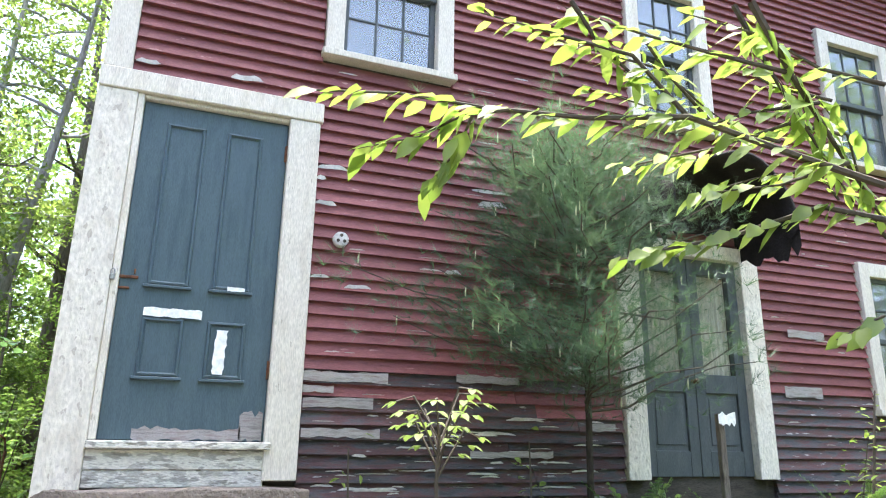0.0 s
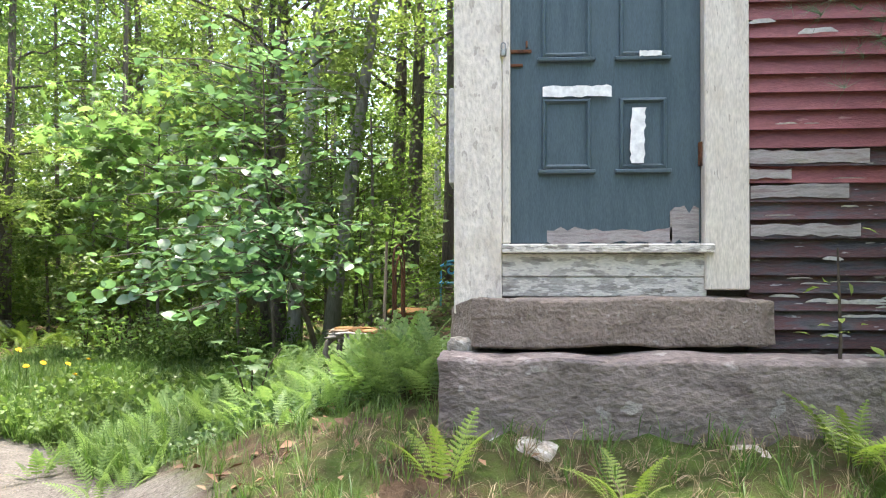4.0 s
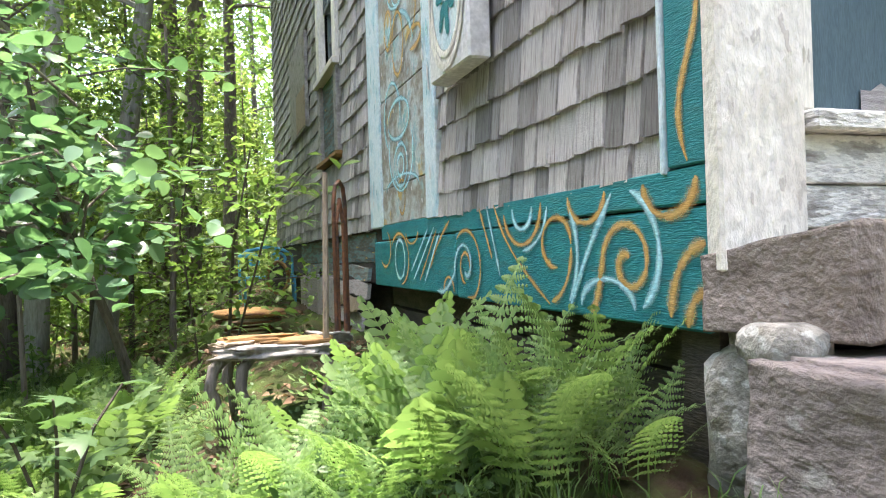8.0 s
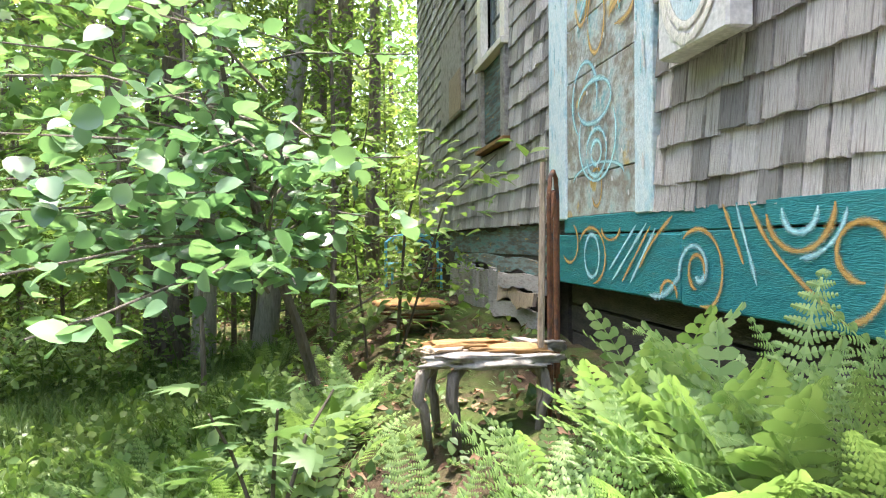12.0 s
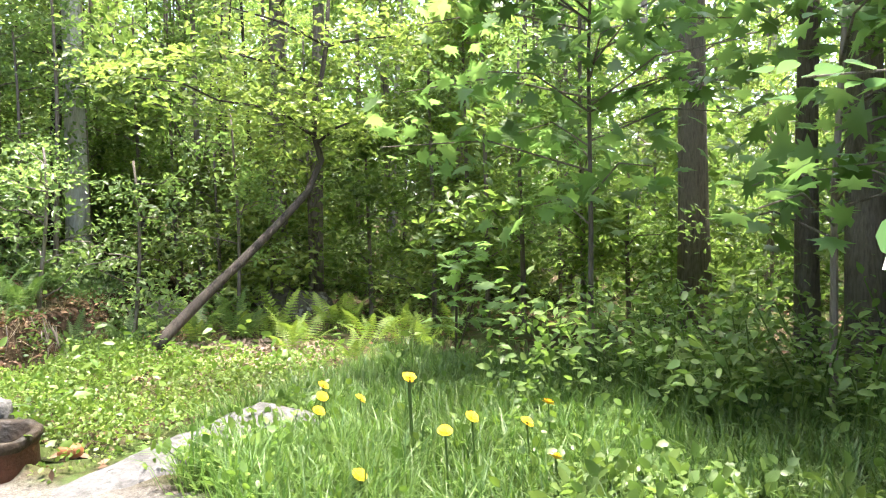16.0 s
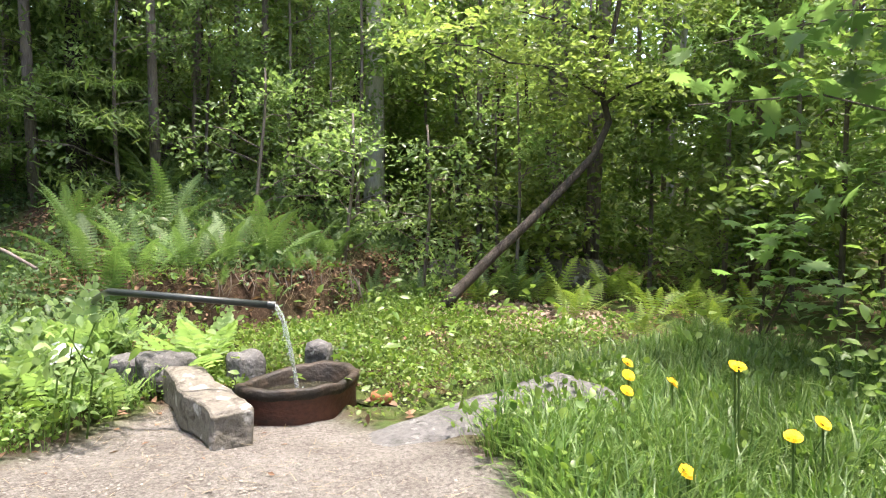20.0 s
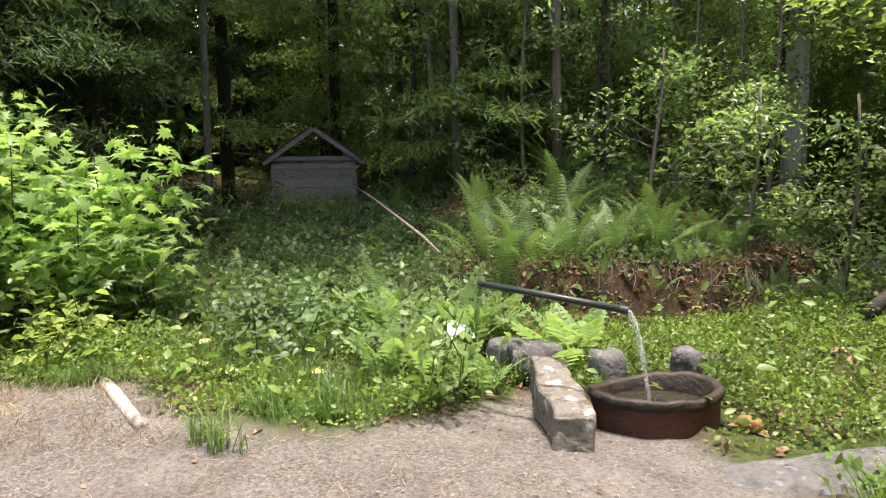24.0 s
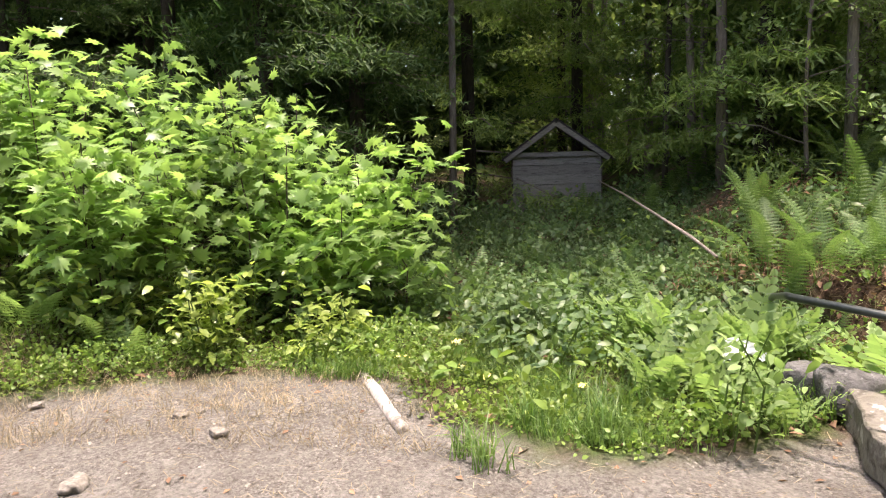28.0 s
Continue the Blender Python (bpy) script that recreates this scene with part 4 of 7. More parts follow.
bare = [(1.312, 1.84, 1.155, 1.215), (1.312, 1.5, 1.09, 1.13), (2.62, 3.1, 1.44, 1.5), (3.1, 3.56, 1.275, 1.33), (2.3, 2.75, 1.185, 1.235), (1.32, 1.75, 1.0, 1.06), (5.1, 5.5, 1.2, 1.28), (1.32, 1.8, 0.83, 0.88), (2.4, 3.0, 0.72, 0.76), (5.2, 5.6, 1.68, 1.74), (3.28, 3.5, 0.9, 0.95)]
for x0, x1, z0, z1 in bare:
    part("bare_patch", ragged(x0, x1, z0, z1, -0.002, max(5, int((x1 - x0) / 0.05)), 0.007), BARE, wall_front, "pale board bare of paint")


chips = [(0.16, 3.03, 0.14, 0.03), (0.72, 3.04, 0.2, 0.04), (1.31, 2.52, 0.2, 0.03), (1.31, 2.44, 0.06, 0.03), (1.31, 2.27, 0.14, 0.03), (1.31, 1.79, 0.12, 0.02), (1.53, 1.74, 0.17, 0.025), (2.45, 2.42, 0.22, 0.04), (2.4, 2.52, 0.3, 0.025), (2.2, 1.9, 0.12, 0.03)]
for x, z, w, h in chips:
    part("paint_flake", flake(x, z, w, h), FLAKE, wall_front, "curling white paint flake")
for k in range(70):
    x = random.choice((random.uniform(1.33, 3.5), random.uniform(5.0, 7.5)))
    z = 0.24 + ROW * random.randint(0, 40) + 0.02
    if any(q[0] < x + 0.05 < q[1] and q[2] < z < q[3] for q in blocks):
        continue
    part("paint_flake", flake(x, z, random.uniform(0.02, 0.16), random.uniform(0.003, 0.011)), FLAKE, wall_front, "curling white paint flake")
for k in range(64):
    x, z = random.uniform(1.33, 3.3), 0.25 + ROW * random.randint(0, 8) + random.uniform(0.01, 0.06)
    part("paint_flake", flake(x, z, random.uniform(0.06, 0.3), random.uniform(0.004, 0.018)), FLAKE, wall_front, "curling white paint flake")


# ---- side wall: sill beam, painted boards, shingles ----
beam = tagged(part("sill_beam", Build().box(-0.006, 0.09, 0.03, 1.5, 0.347, 0.606, 0.003, bevel=0.005).box(-0.004, 0.09, 1.502, 2.9, 0.35, 0.6, 0.003, bevel=0.005), TEAL), "teal-painted sill board with orange and blue spirals", "board", kind="structure")
part("upper_board", Build().box(-0.008, 0.09, 0.03, 1.02, 0.612, 0.69, 0.002, bevel=0.004), TEAL, beam)
part("upper_board", Build().box(-0.006, 0.09, 1.024, 2.72, 0.608, 0.69, 0.002, bevel=0.004), TEAL, beam)
cornerteal = tagged(part("painted_corner_board", Build().box(-0.012, 0.03, 0.026, 0.148, 0.692, 3.4, bevel=0.004), TEAL), "teal corner board with a wavy orange stripe", "board", kind="structure")
part("edge_strip", Build().box(-0.02, 0.03, 0.15, 0.163, 0.68, 3.4, bevel=0.003), PANELW, cornerteal, "narrow faded blue edge strip")


def ribbon(pts, w, x):
    """A brushed stripe of paint on a wall facing the spring; points are (along, up)."""
    p = np.array(pts, float)
    d = np.gradient(p, axis=0)
    d /= np.linalg.norm(d, axis=1, keepdims=True) + 1e-9
    nrm = np.column_stack([-d[:, 1], d[:, 0]])
    n = len(p)
    ww = w * (0.5 + 0.1 * np.sin(np.linspace(0, 9, n)) + 0.06 * rng.normal(size=n)) * np.minimum(1, 0.35 + np.minimum(np.arange(n), n - 1 - np.arange(n)) * 0.25)
    a, b = p + nrm * ww[:, None], p - nrm * ww[:, None]
    vs = []
    for i in range(n):
        vs += [(x, a[i, 0], a[i, 1]), (x - 0.0015, p[i, 0], p[i, 1]), (x, b[i, 0], b[i, 1])]
    fs = []
    for i in range(n - 1):
        q = 3 * i
        fs += [(q, q + 1, q + 4, q + 3), (q + 1, q + 2, q + 5, q + 4)]
    me = Build().add(vs, fs).mesh("brushed_paint", True)
    at = me.attributes.new("body", "FLOAT", "POINT")
    at.data.foreach_set("value", [0.0, 1.0, 0.0] * n)
    return me


def spiral(cy, cz, r, turn, start, sgn=1, tail=None):
    u = np.linspace(0.12, 1, 44)
    ang = radians(start) + sgn * (1 - u) * turn * 2 * math.pi
    pts = np.column_stack([cy + r * u * np.cos(ang), cz + r * u * np.sin(ang)])
    if tail:
        k = np.linspace(0, 1, 16)[1:, None]
        q, e = pts[-1], np.array(tail)
        pts = np.vstack([pts, q + (e - q) * k + np.column_stack([0 * k, -0.03 * np.sin(k * math.pi)])])
    return pts


def arc(cy, cz, ry, rz, a0, a1, n=26):
    a = np.radians(np.linspace(a0, a1, n))
    return np.column_stack([cy + ry * np.cos(a), cz + rz * np.sin(a)])


XB = -0.012
def line(y0, z0, y1, z1, bow=0.0, n=18):
    u = np.linspace(0, 1, n)
    return np.column_stack([y0 + (y1 - y0) * u + bow * np.sin(u * math.pi), z0 + (z1 - z0) * u])


strokes = [
    (ORANGE, 0.022, spiral(0.304, 0.487, 0.112, 1.5, 0, 1, (0.475, 0.36))), (AQUA, 0.02, arc(0.335, 0.51, 0.152, 0.155, 108, 235)),
    (AQUA, 0.02, line(0.367, 0.66, 0.585, 0.36, 0.012)), (AQUA, 0.02, arc(0.72, 0.515, 0.182, 0.2, 140, 222)), (AQUA, 0.018, arc(0.4, 0.375, 0.12, 0.072, 0, 180)),
    (ORANGE, 0.018, arc(0.655, 0.545, 0.085, 0.072, -95, 185)), (ORANGE, 0.016, arc(0.72, 0.53, 0.15, 0.16, 180, 258)),
    (ORANGE, 0.02, arc(0.49, 0.668, 0.092, 0.075, 180, 360)), (ORANGE, 0.026, arc(0.147, 0.668, 0.09, 0.078, 180, 360)),
    (ORANGE, 0.024, arc(0.02, 0.37, 0.127, 0.16, 0, 85)), (ORANGE, 0.026, arc(0.025, 0.352, 0.066, 0.078, 0, 85)),
    (AQUA, 0.018, arc(0.875, 0.66, 0.07, 0.068, 180, 360)), (ORANGE, 0.018, arc(0.88, 0.668, 0.135, 0.125, 180, 350)), (AQUA, 0.014, arc(0.89, 0.665, 0.185, 0.142, 185, 265)),
    (AQUA, 0.015, line(1.16, 0.685, 1.055, 0.44)), (ORANGE, 0.015, line(1.23, 0.685, 1.12, 0.5)), (ORANGE, 0.016, line(1.095, 0.685, 0.7, 0.366, 0.06)),
    (AQUA, 0.02, spiral(1.385, 0.465, 0.122, 0.95, -10, 1, (1.73, 0.362))), (ORANGE, 0.015, arc(1.38, 0.47, 0.148, 0.14, 50, 265)), (ORANGE, 0.018, arc(1.385, 0.465, 0.052, 0.058, -90, 200)),
    (ORANGE, 0.015, arc(1.58, 0.365, 0.062, 0.06, 0, 180)), (ORANGE, 0.016, line(1.55, 0.66, 1.82, 0.46, 0.03)),
    (AQUA, 0.015, line(1.755, 0.64, 2.08, 0.4)), (AQUA, 0.015, line(1.68, 0.62, 1.9, 0.4)), (AQUA, 0.014, line(1.84, 0.64, 2.12, 0.44)), (ORANGE, 0.013, line(1.72, 0.63, 1.98, 0.4)),
    (AQUA, 0.02, arc(2.32, 0.5, 0.09, 0.1, 0, 360)), (ORANGE, 0.016, arc(2.33, 0.5, 0.17, 0.132, 30, 260)), (ORANGE, 0.016, arc(2.1, 0.63, 0.1, 0.055, 180, 360)), (ORANGE, 0.016, arc(2.62, 0.56, 0.12, 0.1, 120, 320)),
]
for mat, w, pts in strokes:
    pts = np.column_stack([pts[:, 0], np.clip(pts[:, 1], 0.352, 0.687)])
    part("painted_scroll", ribbon(pts, w * 1.65, XB), mat, beam, "orange brushed scroll" if mat is ORANGE else "pale blue brushed scroll")
zz = np.linspace(0.7, 2.6, 70)
part("painted_wave", ribbon(np.column_stack([0.066 + 0.034 * np.cos((zz - 0.8) * 13), zz]), 0.028, -0.016), ORANGE, cornerteal, "wavy orange stripe")

# boarded and painted doorway
mural = tagged(part("mural_panel", Build().box(-0.012, 0.03, 1.71, 1.862, 0.68, 3.2, bevel=0.005).box(-0.012, 0.03, 2.68, 2.95, 0.68, 3.2, bevel=0.005), PANELW), "boarded doorway painted with faded blue and ochre figures", "panel", kind="structure")
z = 0.69
for h in (0.2, 0.49, 0.27, 0.4, 0.45, 0.46, 0.2):
    part("mural_board", Build().box(-0.002, 0.028, 1.864, 2.678, z, z + h - 0.006, 0.001, bevel=0.003), PANEL, mural)
    z += h
for mat, w, pts in ((AQUA, 0.03, arc(2.27, 1.05, 0.22, 0.2, 150, 390)), (ORANGE, 0.03, arc(2.1, 1.75, 0.16, 0.2, 0, 250)), (AQUA, 0.035, arc(2.42, 1.25, 0.16, 0.18, -60, 200)), (AQUA, 0.05, arc(2.27, 1.45, 0.28, 0.3, 30, 160)), (ORANGE, 0.04, arc(2.0, 1.55, 0.12, 0.05, 0, 300)), (AQUA, 0.025, arc(2.27, 0.86, 0.3, 0.07, 0, 180)), (ORANGE, 0.03, arc(2.27, 0.82, 0.06, 0.09, 0, 330)), (AQUA, 0.03, arc(2.27, 1.95, 0.2, 0.16, 0, 360)), (AQUA, 0.02, arc(2.27, 1.9, 0.1, 0.1, 0, 360))):
    part("painted_figure", ribbon(pts, w, -0.007), mat, mural, "faded painted curve")
for cy, cz, ry, rz, mat in ((2.27, 0.98, 0.12, 0.11, AQUA), (2.27, 0.98, 0.06, 0.055, AQUA), (2.3, 1.22, 0.2, 0.1, AQUA), (2.27, 1.6, 0.1, 0.16, ORANGE), (2.45, 1.72, 0.07, 0.1, ORANGE)):
    part("painted_figure", ribbon(arc(cy, cz, ry, rz, 0, 350), 0.036, -0.0085), mat, mural, "faded painted ring")
for k in range(22):
    y0, z0 = 1.92 + 0.7 * ((k * 0.618) % 1), 0.76 + 0.036 * k
    part("painted_dot", ribbon(np.column_stack([y0 + 0.004 * np.sin(np.linspace(0, 2, 6)), np.linspace(z0, z0 + 0.022, 6)]), 0.02, -0.0095), FLAKE, mural, "small white painted dot")
for k in range(26):
    y0 = random.choice((random.uniform(1.73, 1.84), random.uniform(2.7, 2.92)))
    z0 = random.uniform(0.7, 1.9)
    part("painted_dot", ribbon(np.column_stack([y0 + 0.004 * np.sin(np.linspace(0, 2, 6)), np.linspace(z0, z0 + random.uniform(0.03, 0.09), 6)]), 0.026, -0.017), AQUA if k % 3 else FLAKE, mural, "painted dab")

plaque = thing("carved_plaque", (-0.02, 1.27, 1.475), "white wooden box plaque with a carved oval and teal motif", "plaque")
part("box", Build().box(-0.085, 0.0, -0.215, 0.2, -0.29, 0.3, 0.002, bevel=0.008), FLAKE, plaque)
for r, w, x in ((0.96, 0.028, -0.09), (0.8, 0.022, -0.091)):
    part("oval_ring", ribbon(arc(-0.008, 0.0, 0.19 * r, 0.275 * r, 0, 360, 48), w, x), FLAKY, plaque)
ov = Build().add([(-0.0875, -0.008, 0)] + [(-0.0875, -0.008 + 0.14 * math.cos(a), 0.205 * math.sin(a)) for a in np.linspace(0, 2 * math.pi, 40, endpoint=False)], [(0, i + 1, (i + 1) % 40 + 1) for i in range(40)])
part("oval_face", ov, PANELW, plaque)
for k in range(7):
    a = 2 * math.pi * k / 7
    part("motif_stroke", ribbon(np.column_stack([-0.008 + np.linspace(0.02, 0.1, 8) * math.cos(a), np.linspace(0.03, 0.16, 8) * math.sin(a)]), 0.05, -0.09), TEAL, plaque, "teal painted petal")

# broken boards past the sill beam
ruin = tagged(part("rotten_boards", Build().box(0.02, 0.08, 2.98, 4.3, 0.48, 0.665, 0.006, bevel=0.004).box(0.025, 0.1, 4.31, 6.4, 0.47, 0.66, 0.006, bevel=0.004), FADETEAL), "rotten broken sill boards with flaking teal paint", "board", kind="structure")


def torn_board(y0, y1, z0, z1, x, n=14, amp=0.018, thick=0.022):
    """A split, curling board on the side wall with a ragged lower edge."""
    b, vs, fs = Build(), [], []
    ph = random.uniform(0, 6)
    for i in range(n + 1):
        u = i / n
        y = y0 + (y1 - y0) * u
        lo, hi = z0 + amp * math.sin(ph + u * 9) + random.uniform(-amp, amp) * 0.7, z1 + 0.5 * amp * math.sin(ph + 1 + u * 7)
        out = x - 0.03 * (0.5 + 0.5 * math.sin(ph + u * 5))
        vs += [(out, y, lo), (out + 0.012, y, hi), (out + thick, y, lo), (out + thick + 0.012, y, hi)]
    for i in range(n):
        q = 4 * i
        fs += [(q, q + 4, q + 5, q + 1), (q + 2, q + 3, q + 7, q + 6), (q, q + 2, q + 6, q + 4), (q + 1, q + 5, q + 7, q + 3)]
    fs += [(0, 1, 3, 2), (4 * n, 4 * n + 2, 4 * n + 3, 4 * n + 1)]
    return b.add(vs, fs)


for y0, y1, z0, z1, x, mat in ((2.92, 4.0, 0.37, 0.455, -0.03, FADETEAL), (2.95, 3.95, 0.27, 0.36, -0.05, BARE), (3.0, 3.9, 0.17, 0.265, -0.07, STICK), (3.0, 4.0, 0.06, 0.165, -0.06, BARE), (4.1, 5.9, 0.38, 0.46, 0.0, FADETEAL)):
    part("broken_board", torn_board(y0, y1, z0, z1, x), mat, ruin, "split curling board")
for k in range(13):
    y0 = 4.0 + 0.15 * k
    part("upright_slat", Build().box(-0.05, -0.02, y0, y0 + 0.14, -0.3, 0.36 + random.uniform(-0.03, 0.02), 0.005), BARE, ruin, "grey upright slat")
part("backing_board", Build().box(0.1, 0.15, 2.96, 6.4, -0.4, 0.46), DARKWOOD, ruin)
white_board = tagged(part("patch_board", Build().box(-0.035, 0.0, 5.38, 6.54, 1.75, 2.66, bevel=0.004), PALESTICK), "pale grey board nailed over the shingles", "board", kind="structure")
part("rust_corner", Build().box(-0.042, -0.036, 5.4, 6.0, 1.77, 2.15, bevel=0.002), STICK, white_board, "rust-stained lower part")

# rubble at the house corner
def rock(w, d, h, seed, rough=0.16, sub=3):
    """An uneven stone of that width, depth and height, standing on z = 0."""
    bm = bmesh.new()
    bmesh.ops.create_icosphere(bm, subdivisions=sub, radius=1)
    o = Vector((seed * 3.1, seed * 1.7, seed * 0.9))
    for v in bm.verts:
        p = v.co.copy()
        q = Vector([math.copysign(abs(c) ** 0.62, c) for c in p])
        q *= 1 + rough * 1.0 * noise.noise(p * 1.3 + o) + rough * 0.4 * noise.noise(p * 4 + o) + rough * 0.25 * noise.noise(p * 9 + o)
        v.co = (q.x * w / 2, q.y * d / 2, (q.z + 0.9) * h / 1.85)
    me = bpy.data.meshes.new("stone")
    bm.to_mesh(me)
    bm.free()
    me.polygons.foreach_set("use_smooth", [True] * len(me.polygons))
    return me


def slab_mesh(x0, x1, y0, y1, z0, z1, seed, rough=0.02, cuts=14, chip=0.0):
    """A squared block of stone with broken faces and edges."""
    bm = bmesh.new()
    bmesh.ops.create_cube(bm, size=1)
    bmesh.ops.bevel(bm, geom=bm.edges[:], offset=0.025, segments=2, affect="EDGES")
    bmesh.ops.subdivide_edges(bm, edges=[e for e in bm.edges if e.calc_length() > 0.3], cuts=cuts, use_grid_fill=True)
    o = Vector((seed * 2.3, seed, seed * 5.1))
    for v in bm.verts:
        p = Vector((x0 + (v.co.x + 0.5) * (x1 - x0), y0 + (v.co.y + 0.5) * (y1 - y0), z0 + (v.co.z + 0.5) * (z1 - z0)))
        k = noise.noise_vector(p * 3.2 + o) * rough * 1.6 + noise.noise_vector(p * 11 + o) * rough * 0.6
        if chip:
            a, f = max(0.0, 1 - (p.x - x0) / 0.22), (p.y - y0) / (y1 - y0)
            p.x -= chip * a * f
            p.z -= 0.6 * chip * a * f * (p.z - z0) / (z1 - z0)
        v.co = p + k
    me = bpy.data.meshes.new("block")
    bm.to_mesh(me)
    bm.free()
    me.polygons.foreach_set("use_smooth", [True] * len(me.polygons))
    return me


step1 = tagged(part("stone_step", slab_mesh(0.06, 1.36, -0.245, 0.02, 0.345, 0.555, 1, 0.012, 26, 0.1), SLAB), "rough brown stone slab step under the blue door", "step")
step1.matrix_basis = Matrix.Rotation(radians(4), 4, "Z")
tagged(part("granite_step", slab_mesh(-0.07, 1.75, -0.42, -0.12, -0.02, 0.322, 2, 0.014, 26), GRANITE), "large split grey granite doorstep block", "step")
for k, (x, y, z, w, d, h) in enumerate([(0.03, -0.12, 0.3, 0.14, 0.14, 0.08), (0.09, 0.0, 0.0, 0.16, 0.22, 0.32), (0.12, 0.02, 0.28, 0.18, 0.16, 0.12), (-0.06, -0.34, -0.18, 0.18, 0.2, 0.16), (0.22, -0.5, -0.18, 0.2, 0.2, 0.12), (0.25, -0.38, -0.16, 0.36, 0.24, 0.17), (0.62, -0.42, -0.17, 0.3, 0.22, 0.13), (0.32, -0.4, -0.14, 0.26, 0.2, 0.13), (0.24, 0.34, -0.1, 0.18, 0.2, 0.24), (1.1, -0.4, -0.14, 0.4, 0.22, 0.14)]):
    s = tagged(part("foundation_stone", rock(w, d, h, k + 3, 0.2), FIELDSTONE), "lichened grey fieldstone under the doorstep", "stone", group="doorstep stones")
    s.matrix_basis = pose(x, y, z, 0, 0, 30 * k)


def shingle_mesh(w, h, seed):
    r = random.Random(seed)
    vs = []
    n = 3
    t = 0.019
    for i in range(n + 1):
        y = -w / 2 + w * i / n
        zb = r.uniform(-0.004, 0.004)
        wx = r.uniform(-0.002, 0.002)
        vs += [(0.0, y, zb), (-t + wx, y, zb), (-0.002, y, h), (0.004, y, h)]
    fs = [(0, 1, 2, 3), (4 * n + 3, 4 * n + 2, 4 * n + 1, 4 * n)]
    for i in range(n):
        q = 4 * i
        fs += [(q, q + 4, q + 5, q + 1), (q + 1, q + 5, q + 6, q + 2), (q + 2, q + 6, q + 7, q + 3)]
    return Build().add(vs, fs)


SROW = 0.139
SW = [0.07, 0.085, 0.1, 0.115, 0.13, 0.15]
shingles = {}
for w in SW:
    for k in range(3):
        shingles[w, k] = shingle_mesh(w - 0.009, SROW + 0.05, k + int(w * 1000)).mesh("shingle")
        shingles[w, k].materials.append(SHINGLE)
side_blocks = [(1.7, 2.96, 0.0, 3.21), (3.83, 4.75, 1.26, 3.23), (5.36, 6.56, 1.73, 2.68)]
far_rows = Build()
rs = random.Random(5)
z, row = 0.676, 0
while z < TOP - 0.1:
    y = 0.166
    while y < DEEP - 0.05:
        w = rs.choice(SW)
        b = next((q for q in side_blocks if q[2] < z + 0.07 < q[3] and q[0] - 0.02 < y + w / 2 < q[1] + 0.02), None)
        if b and b[0] > y + 0.04:
            w = b[0] - y
        elif b:
            y = b[1]
            continue
        k = rs.randrange(3)
        dz, tilt, out = rs.uniform(-0.006, 0.006), rs.uniform(-0.8, 0.8), rs.uniform(-0.004, 0.003)
        if rs.random() < 0.05:
            tilt *= 4
        m = Matrix.Translation((0.012 + out, y + w / 2, z + dz)) @ Matrix.Rotation(radians(tilt), 4, "X") @ Matrix.Diagonal((1, 1, 1, 1))
        if y < 3.5 and z < 2.1 and w in SW:
            o = part("shingle", shingles[w, k], SHINGLE, wall_side)
            o.matrix_basis = m
        else:
            sb = shingle_mesh(max(0.02, w - 0.003), SROW + 0.05, k)
            far_rows.add([m @ Vector(p) for p in sb.v], sb.f)
        y += w
    z += SROW if row else 0.1
    row += 1
tagged(part("shingle_courses", far_rows, SHINGLE_FAR, wall_side), "courses of weathered grey shingles", kind="stuff")


# ---- spring: trough ring, pipe, stones ----


def clay_ring():
    ob = thing("clay_trough", (-6.28, 2.6, -0.715), "round rust-brown clay trough with a chipped dark rim", "trough")
    vs, fs, N = [], [], 48
    prof = ((0.29, 0.0), (0.3, 0.08), (0.298, 0.17), (0.306, 0.2), (0.318, 0.215), (0.318, 0.243), (0.306, 0.252), (0.28, 0.25), (0.266, 0.24), (0.262, 0.1), (0.26, 0.02))
    for i in range(N):
        a = 2 * math.pi * i / N
        chip = 0.03 * max(0, noise.noise((math.cos(a) * 2.2, math.sin(a) * 2.2, 3.0))) + 0.04 * max(0, math.cos(a - radians(200))) ** 3
        for r, z in prof:
            k = 1 + 0.012 * noise.noise((math.cos(a) * 3, math.sin(a) * 3, z * 6))
            vs.append((0.76 * r * k * math.cos(a), r * k * math.sin(a), z - (chip if z > 0.19 else 0)))
    P = len(prof)
    for i in range(N):
        for j in range(P - 1):
            p, q = i * P + j, ((i + 1) % N) * P + j
            fs.append((p, q, q + 1, p + 1))
    body = [f for f in fs if f[0] % P < 3]
    part("ring", Build().add(vs, body), TERRA, ob, smooth=True)
    part("rim", Build().add(vs, [f for f in fs if f[0] % P >= 3]), DARKCLAY, ob, "wet blackened rim", True)
    w = Build().add([(0.2 * math.cos(a), 0.262 * math.sin(a), 0.15) for a in np.linspace(0, 2 * math.pi, 32, endpoint=False)], [tuple(range(32))])
    part("water_surface", w, POOL, ob, "dark still water")
    return ob


clay_ring()

